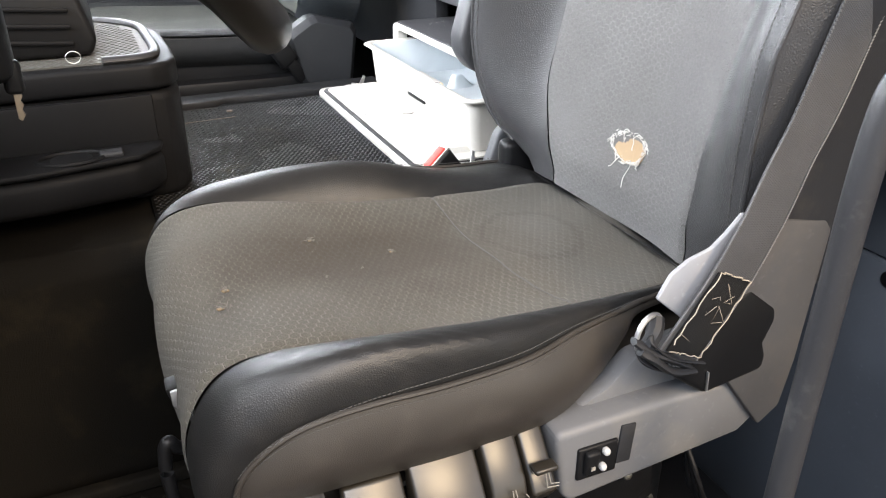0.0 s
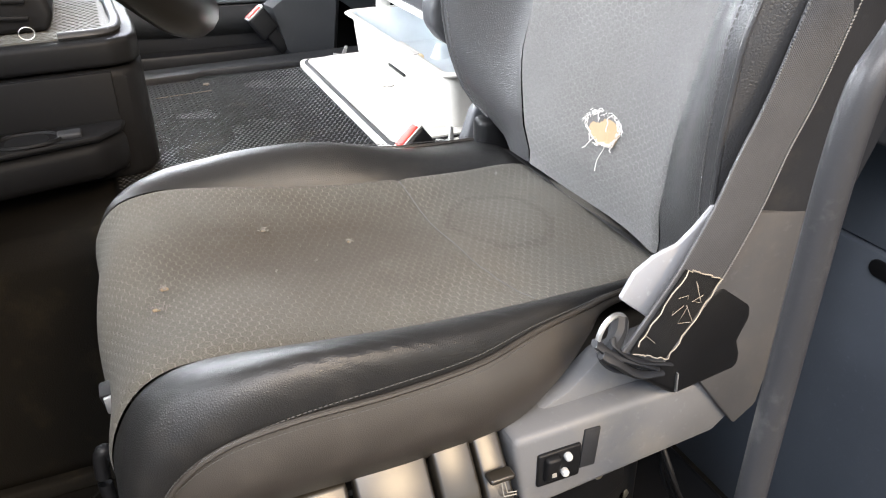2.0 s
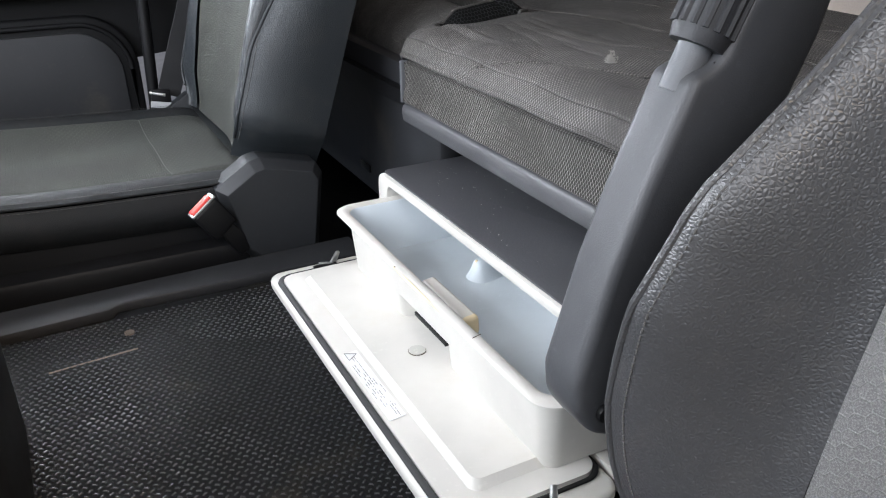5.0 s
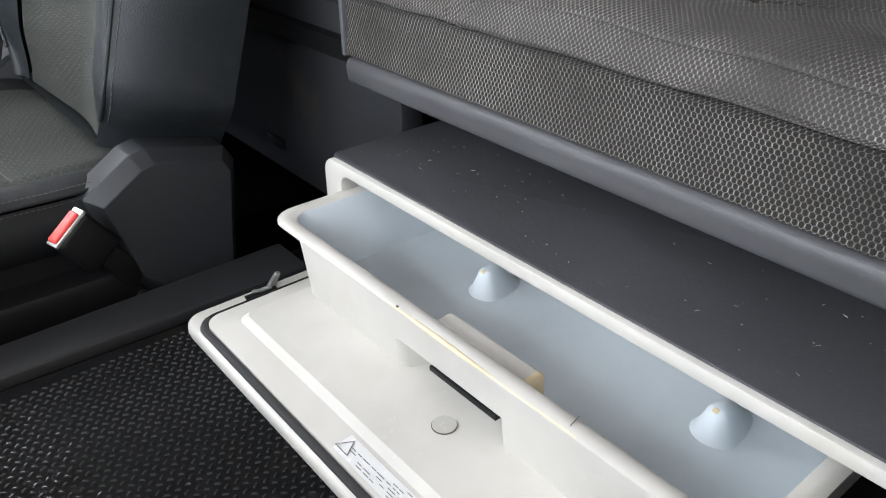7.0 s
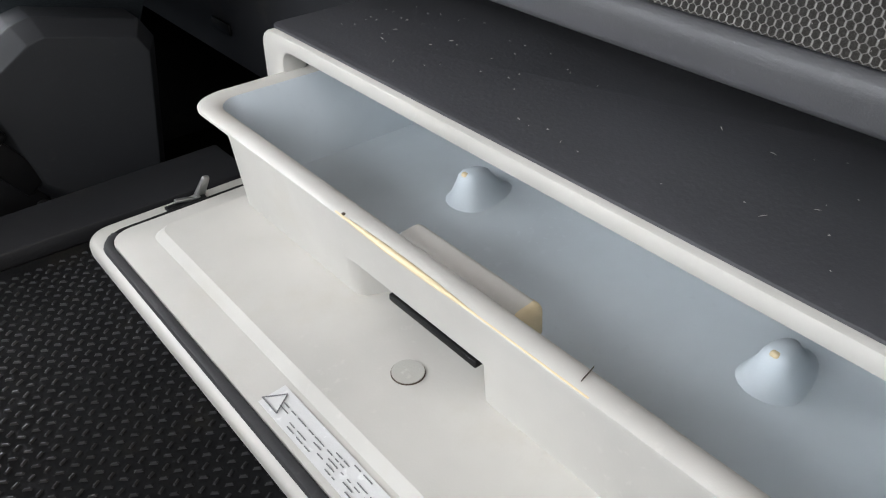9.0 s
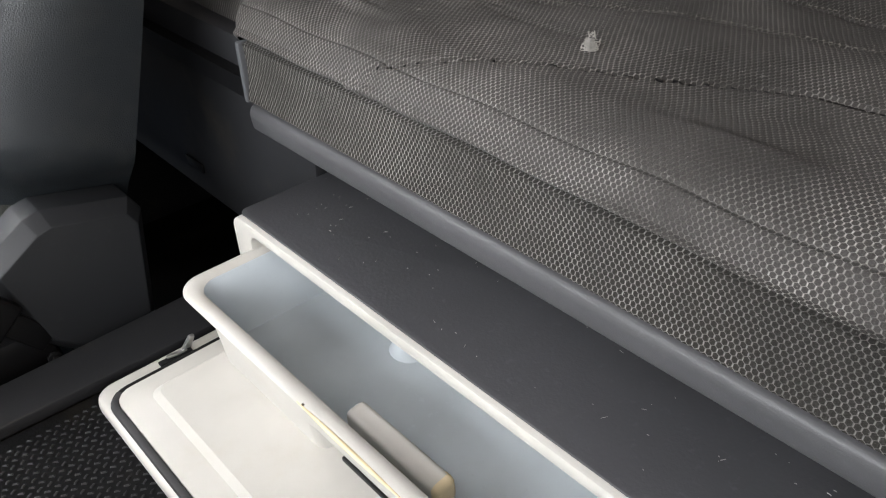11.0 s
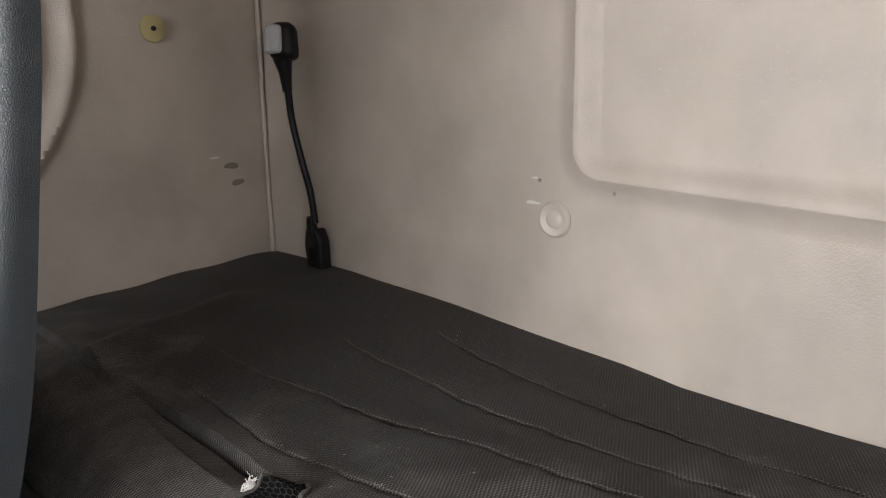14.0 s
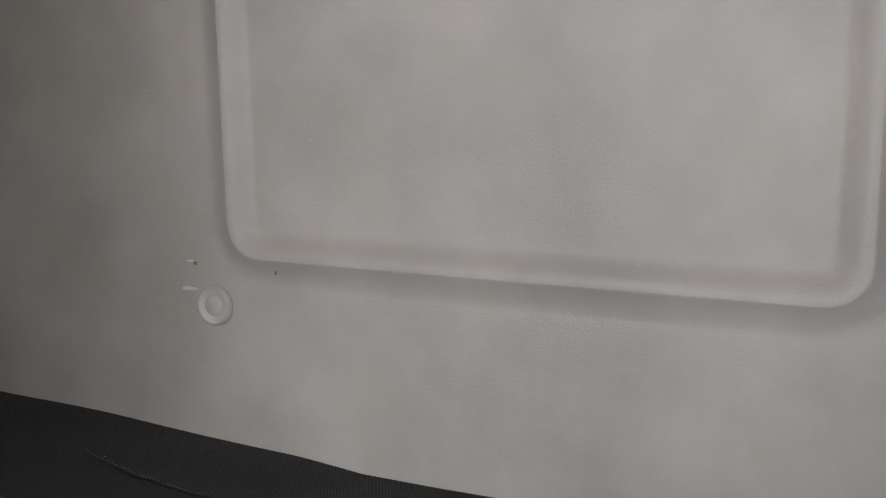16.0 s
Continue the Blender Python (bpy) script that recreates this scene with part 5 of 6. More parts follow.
        for i in range(3, n - 2):
            for m in range(3):
                a = inner[i] + (inner[i + 1] - inner[i]) * (m / 3)
                b2 = inner[i] + (inner[i + 1] - inner[i]) * ((m + 0.65) / 3)
                fo = np.array((f[0], 0, f[1])) * 0.0008
                v, fc = tube([a + fo, b2 + fo], 0.0005, 5)
                b = len(st_v)
                st_v += v
                st_f += [tuple(k + b for k in g) for g in fc]
        tagged(make("stitching", st_v, st_f, M_STITCH, seat, "grey stitching"), kind="stuff")
    # moulded back shell
    rows = []
    for i in range(n):
        row = []
        for v in np.linspace(-1, 1, 17):
            y = v * (outs[1 if v > 0 else -1][i] * topin[i] * botin[i] + 0.008)
            row.append(at(i, y, -deep + 0.004 - 0.02 * (1 - v * v)))
        rows.append(row)
    sheet("back_shell", rows, back_mat, seat, "", flip=False)
    for i, nm in ((n - 1, "top_cap"), (0, "bottom_cap")):
        rows = []
        for v in np.linspace(-1, 1, 25):
            y = v * (outs[1 if v > 0 else -1][i] * topin[i] * botin[i] + 0.004)
            row = []
            for k in np.linspace(0, 1, 8):
                p = np.array(at(i, y, 0.008 - (deep + 0.012) * k))
                lift = 0.016 * math.sin(k * math.pi) * (1 if i else -0.6)
                row.append(tuple(p + np.array((d[0], 0, d[1])) * lift))
            rows.append(row)
        sheet(nm, rows, leather_mat, seat, "", flip=bool(i))
    return at, d, f


# --- driver seat ---
dseat = thing("driver_seat", (-0.24, 0.01, -0.30), "worn grey cloth and black leather driver seat", "seat", "cab seats")
PROF = [(0.045, 0.055), (-0.02, 0.082), (-0.10, 0.084), (-0.19, 0.086), (-0.28, 0.093), (-0.36, 0.106), (-0.425, 0.114), (-0.468, 0.104), (-0.493, 0.070), (-0.498, 0.025), (-0.488, -0.020)]
EDGE = spline([(0.040, -0.150, 0.060), (-0.030, -0.152, 0.082), (-0.090, -0.162, 0.087), (-0.125, -0.175, 0.091), (-0.180, -0.191, 0.093), (-0.237, -0.208, 0.091), (-0.306, -0.216, 0.092), (-0.367, -0.218, 0.094), (-0.411, -0.216, 0.089), (-0.437, -0.213, 0.078), (-0.457, -0.209, 0.060), (-0.468, -0.204, 0.039), (-0.470, -0.199, 0.016)], 400)
HEM = spline([(0.040, -0.152, 0.050), (-0.030, -0.155, 0.072), (-0.097, -0.168, 0.078), (-0.128, -0.188, 0.071), (-0.160, -0.199, 0.046), (-0.210, -0.205, 0.018), (-0.290, -0.206, 0.012), (-0.360, -0.206, 0.014), (-0.410, -0.205, 0.014), (-0.435, -0.203, 0.014), (-0.452, -0.201, 0.014), (-0.460, -0.198, 0.014), (-0.468, -0.197, 0.012)], 400)
run = np.concatenate([[0], np.cumsum(np.linalg.norm(np.diff(EDGE, axis=0), axis=1))])
pick = [int(np.argmin(abs(run / run[-1] - k))) for k in np.linspace(0, 1, 160)]
EDGE, HEM = EDGE[pick], HEM[pick]
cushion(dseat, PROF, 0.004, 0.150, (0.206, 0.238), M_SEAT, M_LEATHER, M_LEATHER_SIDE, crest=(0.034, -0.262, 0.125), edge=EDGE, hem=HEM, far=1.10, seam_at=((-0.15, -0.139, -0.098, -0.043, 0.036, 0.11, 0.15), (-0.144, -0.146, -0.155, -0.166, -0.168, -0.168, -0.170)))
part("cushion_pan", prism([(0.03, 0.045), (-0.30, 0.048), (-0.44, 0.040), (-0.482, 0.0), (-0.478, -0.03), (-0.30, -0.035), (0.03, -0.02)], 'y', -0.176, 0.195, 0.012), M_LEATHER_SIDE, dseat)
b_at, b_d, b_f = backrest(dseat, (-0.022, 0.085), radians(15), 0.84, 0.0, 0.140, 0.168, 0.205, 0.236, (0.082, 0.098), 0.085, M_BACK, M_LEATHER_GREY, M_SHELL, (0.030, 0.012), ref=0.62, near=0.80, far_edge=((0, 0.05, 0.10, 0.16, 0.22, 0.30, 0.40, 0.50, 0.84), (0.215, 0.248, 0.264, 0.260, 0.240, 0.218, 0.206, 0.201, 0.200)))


def on_back(y, z, out=0.0):
    """Point of the backrest cloth at a height."""
    i = min(range(60), key=lambda k: abs(b_at(k, 0, 0)[2] - z))
    h = -0.010 * (1 - min(1.0, (y / 0.16) ** 2)) + out
    return np.array(b_at(i, y, h))


def worn_hole(y, z, r, seed):
    """A frayed hole in the backrest, with yellow foam behind loose pale threads."""
    rng = random.Random(seed)
    c = on_back(y, z, 0.0012)
    up = np.array((b_d[0], 0, b_d[1]))
    side = np.array((0, 1.0, 0))
    out = np.array((b_f[0], 0, b_f[1]))
    n = 30
    rim = []
    for k in range(n):
        a = 2 * math.pi * k / n
        rr = r * (1 + 0.07 * math.sin(3 * a + 1) + 0.07 * rng.uniform(-1, 1))
        rim.append(c + side * rr * 1.55 * math.cos(a) + up * rr * 0.82 * math.sin(a))
    verts = [tuple(c + out * 0.0008)] + [tuple(c + (p - c) * 0.6 + out * 0.0012) for p in rim] + [tuple(c + (p - c) * 1.06 + out * 0.0008) for p in rim]
    faces = [(0, 1 + k, 1 + (k + 1) % n) for k in range(n)] + [(1 + k, 1 + n + k, 1 + n + (k + 1) % n, 1 + (k + 1) % n) for k in range(n)]
    make("worn_hole", verts, faces, M_FOAM, dseat, "hole with yellow foam showing")
    tv, tf = [], []
    for k in range(n):
        for _ in range(3 if (k % 10) > 3 else 7):
            dirv = (rim[k] - c) / r
            along = rim[(k + 1) % n] - rim[k - 1]
            along /= np.linalg.norm(along)
            p = rim[k] + out * 0.0014 + dirv * rng.uniform(-0.0025, 0.0012)
            q = p + along * rng.uniform(-0.006, 0.006) + dirv * rng.uniform(-0.0022, 0.0016) + out * rng.uniform(0.0, 0.0012)
            q2 = q + along * rng.uniform(-0.005, 0.005) + dirv * rng.uniform(-0.002, 0.002)
            v, f = tube([p, q, q2], 0.00036, 5)
            b = len(tv)
            tv += v
            tf += [tuple(i + b for i in g) for g in f]
    # loose loops
    for a0, l in ((0.4, 0.020), (2.0, 0.016), (4.4, 0.026), (3.7, 0.014), (5.6, 0.022), (1.2, 0.012)):
        p = c + side * r * 1.15 * math.cos(a0) + up * r * 0.9 * math.sin(a0) + out * 0.002
        pts = [p]
        for k in range(5):
            pts.append(pts[-1] + side * rng.uniform(-0.006, 0.006) + up * rng.uniform(-l * 0.4, l * 0.22) + out * rng.uniform(-0.0002, 0.001))
        v, f = tube(spline(pts, 14), 0.0005, 5)
        b = len(tv)
        tv += v
        tf += [tuple(i + b for i in g) for g in f]
    tagged(make("frayed_threads", tv, tf, M_THREAD, dseat, "loose pale threads round the hole"), kind="stuff")


worn_hole(0.004, 0.163, 0.0195, 8)


def pulled_threads(x, y, z, size, seed):
    rng = random.Random(seed)
    tv, tf = [], []
    for k in range(7):
        p = np.array((x + rng.gauss(0, size * .5), y + rng.gauss(0, size * .6), z))
        pts = [p] + [p + np.array((rng.gauss(0, size * .5), rng.gauss(0, size * .5), rng.uniform(0.0002, 0.0018))) for _ in range(3)]
        v, f = tube(pts, 0.0003, 5)
        b = len(tv)
        tv += v
        tf += [tuple(i + b for i in g) for g in f]
    make("pulled_thread", tv, tf, M_PULL, dseat, "pulled pale threads")


for x, y, z, sz, sd in ((-0.439, -0.034, 0.1085, 0.003, 1), (-0.447, -0.062, 0.108, 0.0055, 2), (-0.339, 0.064, 0.0945, 0.003, 3), (-0.264, 0.027, 0.0835, 0.003, 4), (-0.305, -0.003, 0.087, 0.0015, 5), (-0.345, -0.02, 0.094, 0.0012, 6)):
    pulled_threads(x, y, z + 0.001, sz, sd)
for x, y, z, sz in ((-0.439, -0.034, 0.1072, 0.0050), (-0.448, -0.064, 0.1072, 0.0046), (-0.339, 0.064, 0.0935, 0.0030), (-0.264, 0.027, 0.0830, 0.0028)):
    part("cloth_hole", rbox((x, y, z + 0.0012), (sz * 1.3, sz * 0.8, 0.0014), 0.0006, 2, (0, 8, 20)), M_HOLE, dseat, "small worn hole in the cushion")

# seat base: front cap with a hatch
part("front_cap", prism([(-0.474, 0.016), (-0.410, 0.012), (-0.404, 0.006), (-0.404, -0.048), (-0.410, -0.056), (-0.470, -0.062), (-0.486, -0.030)], 'y', -0.222, -0.150, 0.007, 3), M_CAP, dseat, "grey plastic cap at the cushion's front corner")
hat = rounded(-0.456, -0.420, -0.030, -0.006, 0.002, 2)
tube_part("hatch", [(x, -0.2222, z) for x, z in hat + hat[:1]], 0.0007, M_DIRT, dseat, "outlined blank switch cover", 6)
for k in range(4):
    tube_part("bellows_rib", spline([(-0.40, -0.205, -0.052 - 0.012 * k), (-0.465, -0.205, -0.050 - 0.012 * k), (-0.478, -0.185, -0.050 - 0.012 * k), (-0.478, -0.06, -0.046 - 0.012 * k), (-0.478, 0.15, -0.046 - 0.012 * k)], 30), 0.005, M_CHAR, dseat, "ribbed bellows", 8)
part("pedestal", rbox((-0.22, 0.01, -0.20), (0.44, 0.30, 0.32), 0.03, 3), M_BLACK, dseat)


# slide bar and a cable lever at the cushion's front
tube_part("slide_bar", spline([(-0.470, -0.085, 0.000), (-0.498, -0.096, 0.004), (-0.5070, -0.100, 0.0160), (-0.5115, -0.100, 0.006), (-0.5125, -0.100, -0.0236), (-0.5073, -0.100, -0.0645), (-0.4920, -0.100, -0.1011), (-0.4720, -0.100, -0.1165), (-0.430, -0.100, -0.120)], 48), [0.0058] * 24 + [0.0058 - 0.0026 * min(1, k / 8) for k in range(24)], M_BLACK, dseat, "bent black slide bar", 12)
cl = part("cable_lever", prism([(-0.5025, 0.058), (-0.484, 0.060), (-0.480, 0.034), (-0.490, 0.036), (-0.499, 0.044)], 'y', -0.088, -0.068, 0.003, 2), M_BLACK, dseat, "small black cable lever")
part("lever_tip", prism([(-0.4990, 0.0560), (-0.4800, 0.0590), (-0.4800, 0.0555), (-0.4890, 0.0520), (-0.4930, 0.0360), (-0.4985, 0.0420)], 'y', -0.090, -0.086, 0.001, 2), M_STEEL, cl, "bare metal tip")
for k in range(6):
    z = -0.046 - 0.0125 * k
    tube_part("bellows_fold", [(-0.400 + (0.080 + 0.003 * (k % 2)) * math.cos(a), -0.095 + 0.075 * math.sin(a), z) for a in np.linspace(0, 2 * math.pi, 48)], 0.0058, M_RUBBER, dseat, "", 8)


def lever(x0, x1, top, foot, symbol):
    """A seat adjustment lever: a flap with a bent-over lip and a moulded pale symbol."""
    lv = part("lever", prism([(-0.196, top), (-0.206, top + 0.002), (-0.232, top - 0.030), (-0.240, foot + 0.017), (-0.229, foot), (-0.222, foot + 0.001), (-0.206, foot + 0.010)], 'x', x0, x1, 0.003, 3), M_LEVER, dseat, "shiny worn dark plastic seat lever")
    w = x1 - x0
    cx, cz = x0 + w * 0.56, foot + 0.025
    strokes = [[(0, 0.012), (-0.003, 0.000), (-0.011, -0.002)], [(0.0025, 0.012), (0.0, -0.003), (-0.011, -0.005)]]
    if symbol:
        strokes.append([(-0.010, 0.004), (-0.013, 0.0), (-0.010, -0.004)])
    for st in strokes:
        tube_part("symbol", [(cx - a, -0.2390 - 0.0003, cz + b) for a, b in st], 0.00055, M_SYMBOL, lv, "thin pale seat symbol", 5)
    return lv


lever(-0.393, -0.344, 0.010, -0.036, True)
lever(-0.339, -0.281, 0.016, -0.045, False)
lever(-0.277, -0.245, 0.021, -0.047, True)
lever(-0.242, -0.219, 0.018, -0.040, False)
part("lever_lip", rbox((-0.2305, -0.2345, 0.000), (0.021, 0.012, 0.005), 0.002), M_LEVER, dseat)
part("lever_rail", rbox((-0.30, -0.196, -0.035), (0.21, 0.020, 0.030), 0.004), M_BLACK, dseat)

# grey side shell with its ledge and the upright panel
part("side_shell", prism([(-0.212, 0.018), (-0.10, 0.020), (-0.02, 0.018), (0.006, 0.034), (0.018, 0.062), (0.022, 0.082), (0.031, 0.080), (0.032, 0.055), (0.020, -0.020), (-0.010, -0.045), (-0.12, -0.055), (-0.196, -0.062), (-0.204, -0.050), (-0.214, 0.010)], 'y', -0.224, -0.186, 0.006, 3), M_GREY, dseat, "dusty grey plastic side shell")
part("side_panel_upright", prism([(-0.045, 0.030), (0.006, -0.036), (0.028, -0.020), (0.036, 0.03), (0.044, 0.160), (0.036, 0.170), (-0.010, 0.178), (-0.035, 0.172), (-0.050, 0.10)], 'y', -0.231, -0.222, 0.003), M_PLATE, dseat, "dusty grey upright side plate")
part("shell_web", prism([(-0.195, 0.010), (-0.150, 0.030), (-0.122, 0.055), (-0.070, 0.062), (0.010, 0.055), (0.015, 0.012)], 'y', -0.200, -0.178, 0.004), M_GREY, dseat)
part("switch_bezel", rbox((-0.172, -0.2245, -0.020), (0.040, 0.005, 0.034), 0.002), M_BLACK, dseat)
sw = part("rocker_switch", rbox((-0.180, -0.228, -0.018), (0.014, 0.008, 0.026), 0.003, 3, (8, 0, 0)), M_BLACK, dseat, "black rocker switch")
part("symbol", rbox((-0.180, -0.2325, -0.022), (0.004, 0.0008, 0.004), 0), M_SYMBOL, sw)
for x, z in ((-0.166, -0.010), (-0.168, -0.026)):
    part("air_button", rbox((x, -0.229, z), (0.0065, 0.008, 0.0070), 0.0028, 3), M_BUTTON, dseat, "small pale round button")
part("blank_cover", rbox((-0.143, -0.2245, -0.012), (0.015, 0.003, 0.040), 0.001, 2, (0, 4, 0)), M_CHAR, dseat)

# suspension below: plates, bolts, cables
sus = thing("seat_suspension", (-0.10, -0.1, -0.34), "black steel seat suspension with zinc bolts", "suspension")
part("bracket", prism([(-0.185, -0.075), (-0.06, -0.060), (-0.055, -0.14), (-0.075, -0.155), (-0.080, -0.20), (-0.175, -0.20)], 'y', -0.168, -0.160, 0.002), M_BLACK, sus)
part("lower_plate", prism([(-0.18, -0.175), (-0.09, -0.185), (-0.055, -0.175), (-0.045, -0.22), (-0.07, -0.30), (-0.18, -0.30)], 'y', -0.190, -0.180, 0.003), M_CHAR, sus)
part("frame", rbox((-0.08, -0.06, -0.30), (0.40, 0.24, 0.08), 0.01), M_BLACK, sus)
for x, z in ((-0.155, -0.128), (-0.092, -0.110), (-0.155, -0.178)):
    disc_part("bolt", (x, -0.172, z), 0.0052, 0.008, 'y', M_ZINC, sus, "zinc bolt", 6, 0.0015)
disc_part("bolt", (-0.03, -0.135, -0.195), 0.008, 0.010, 'y', M_ZINC, sus, "zinc bolt", 6, 0.0015)
for k in range(3):
    tube_part("cable", spline([(-0.02 + 0.01 * k, -0.15, -0.07), (-0.01, -0.19 + 0.01 * k, -0.14), (0.03, -0.17, -0.22), (0.06 + 0.02 * k, -0.13, -0.33)], 24), 0.003, M_BLACK, sus, "black cable", 8)

# seat belt from the shoulder to the anchor, with its boot
belt = thing("seat_belt", (-0.05, -0.22, 0.03), "dark grey seat belt with scratched black boot", "belt")


def strap(name, path, width, across, material, parent, label="", thick=0.0018):
    """A flat strap along a path; across gives the width direction at each point."""
    p = np.array(path, float)
    a = np.array([np.array(v, float) / np.linalg.norm(v) for v in across])
    rows = []
    for i in range(len(p)):
        row = [p[i] + a[i] * width * (v - 0.5) for v in np.linspace(0, 1, 7)]
        rows.append(row)
    return sheet(name, rows, material, parent, label, thick=thick)


bp = spline([(-0.110, -0.234, 0.072), (-0.0855, -0.236, 0.110), (-0.065, -0.236, 0.141), (-0.0435, -0.237, 0.187), (-0.0285, -0.238, 0.2315), (-0.0135, -0.240, 0.272), (0.006, -0.242, 0.34), (0.05, -0.238, 0.46), (0.12, -0.225, 0.62)], 64)
turn = [(0.90 + 0.09 * k, 0.02, -0.42 + 0.38 * k) for k in np.clip(np.linspace(-0.5, 2.6, 64), 0, 1)]
web = strap("webbing", bp, 0.047, turn, M_WEB, belt, "dark grey webbing")
# zigzag thread along both edges
zv, zf = [], []
zp = spline([tuple(q) for q in bp], 260)
za = np.array(turn)[np.linspace(0, 63, 260).astype(int)]
for k in range(258):
    w = za[k] / np.linalg.norm(za[k]) * 0.0232
    for sgn in (-1, 1):
        a = zp[k] + w * sgn + np.array((0, -0.0006, 0))
        v, f = tube([a, a + (zp[k + 1] - zp[k]) * 0.55 + w * sgn * 0.05], 0.00075, 5)
        b0 = len(zv)
        zv += v
        zf += [tuple(i + b0 for i in g) for g in f]
tagged(make("edge_thread", zv, zf, M_GREY, web, "zigzag edge thread"), kind="stuff")
boot = spline([(-0.106, -0.2375, 0.0775), (-0.0855, -0.2385, 0.110), (-0.065, -0.2385, 0.141)], 14)
strap("boot", boot, 0.038, [(0.90, 0.02, -0.42)] * 14, M_LEATHER, belt, "scratched black boot")
bq = np.array(boot)
aw = np.array((0.90, 0.02, -0.42))
aw /= np.linalg.norm(aw)
edge = [bq[0] - aw * .019, bq[0] + aw * .019, bq[-1] + aw * .019, bq[-1] - aw * .019, bq[0] - aw * .019]
rng = random.Random(9)
fr = []
for a, b in zip(edge, edge[1:]):
    for k in range(14):
        fr.append(a + (b - a) * k / 14 + np.array([rng.uniform(-0.0009, 0.0009) for _ in range(3)]) + np.array((0, -0.002, 0.0012)))
tube_part("frayed_edge", fr, 0.00055, M_FRAY, belt, "pale frayed edge of the boot", 5)
for k in range(7):
    a = bq[rng.randrange(2, 12)] + aw * rng.uniform(-0.016, 0.016) + np.array((0, -0.0022, 0.001))
    tube_part("scratch", [a, a + np.array((rng.uniform(-.008, .008), 0, rng.uniform(-.014, .014))), a + np.array((rng.uniform(-.01, .01), -0.0003, rng.uniform(-.018, .018)))], 0.00022, M_FRAY, belt, "", 4)
part("sleeve", prism([(-0.128, 0.127), (-0.117, 0.147), (-0.101, 0.157), (-0.080, 0.163), (-0.067, 0.174), (-0.053, 0.189), (-0.046, 0.188), (-0.060, 0.143), (-0.095, 0.098), (-0.106, 0.108), (-0.119, 0.119)], 'y', -0.2245, -0.2195, 0.0018, 2), M_SLEEVE, belt, "pale grey plastic guide sleeve")
ringp = [(-0.133 + 0.017 * math.cos(a) * 0.9, -0.225 + 0.004 * math.cos(a), 0.097 + 0.017 * math.sin(a)) for a in np.linspace(0, 2 * math.pi, 28)]
tube_part("ring", ringp, 0.0023, M_STEEL, belt, "steel ring", 8)
for k, (dy, dz, r) in enumerate(((0.0, 0.004, 0.0062), (-0.004, -0.003, 0.0068), (0.002, -0.009, 0.0058), (-0.005, 0.009, 0.0045))):
    fold = [(-0.152 + 0.004 * k, -0.230 + dy, 0.094 + dz), (-0.138, -0.234 + dy, 0.083 + dz + 0.003 * (k % 2)), (-0.118, -0.236 + dy, 0.072 + dz - 0.003 * (k % 2)), (-0.096 + 0.004 * k, -0.235 + dy, 0.060 + dz * 0.5)]
    tube_part("knot", spline(fold, 18), [r * (0.75 + 0.35 * math.sin(q * 0.9 + k)) for q in np.linspace(0.4, 2.8, 18)], M_CHAR, belt, "bunched dark webbing at the anchor", 10, 0.55)
tube_part("wire_loop", spline([(-0.126, -0.222, 0.110), (-0.132, -0.229, 0.098), (-0.140, -0.231, 0.084)], 12), 0.007, M_CHAR, belt, "", 8)
part("anchor_cover", prism([(-0.105, 0.049), (-0.068, 0.021), (-0.004, 0.030), (-0.002, 0.045), (-0.008, 0.060), (0.001, 0.082), (-0.002, 0.095), (-0.037, 0.122), (-0.062, 0.110), (-0.090, 0.066)], 'y', -0.232, -0.200, 0.006, 3), M_BLACK, belt, "black plastic anchor cover")
part("anchor_clip", rbox((-0.0700, -0.2335, 0.0375), (0.0016, 0.003, 0.020), 0.0006, 2, (0, -4, 0)), M_STEEL, belt, "worn pale edge of the anchor")


# buckle by the tunnel side of the driver seat
def buckle(pos, tilt, yaw, label):
    b = thing("belt_buckle", pos, label, "buckle", "belt buckles")
    m = pose(*pos, 0, 0, yaw) @ pose(0, 0, 0, 0, tilt, 0)

    def put(name, c, s, mat, bev, lab=""):
        bm = rbox(c, s, bev, 3)
        bmesh.ops.transform(bm, matrix=m, verts=bm.verts)
        return part(name, bm, mat, b, lab)
    put("housing", (0, 0, -0.026), (0.044, 0.020, 0.054), M_BLACK, 0.005)
    put("frame", (0, 0, 0.002), (0.044, 0.017, 0.004), M_STEEL, 0.001, "thin metal slot frame")
    put("button", (-0.001, 0, 0.004), (0.036, 0.013, 0.006), M_RED, 0.002, "red press button")
    put("stalk", (0.002, 0, -0.075), (0.026, 0.009, 0.060), M_BLACK, 0.003)
    return b


buckle((-0.103, 0.285, 0.078), -38, 12, "black belt buckle with red button, driver side")
part("hinge_cover", prism([(-0.055, 0.00), (-0.035, 0.05), (-0.015, 0.105), (0.01, 0.13), (0.02, 0.10), (-0.01, 0.05), (-0.02, 0.0)], 'y', 0.272, 0.292, 0.005, 3), M_GREY2, dseat, "grey hinge cover on the tunnel side")
tube_part("trim_cord", spline([(-0.028, 0.268, 0.0), (-0.020, 0.266, 0.05), (0.004, 0.264, 0.10), (0.03, 0.26, 0.135)], 20), 0.005, M_BLACK, dseat, "", 8)
part("hinge_housing", rbox((0.02, 0.235, 0.05), (0.10, 0.03, 0.12), 0.01), M_BLACK, dseat)
disc_part("recliner_bolt", (-0.028, 0.235, 0.068), 0.010, 0.02, 'y', M_CHAR, dseat, "", 12, 0.002)

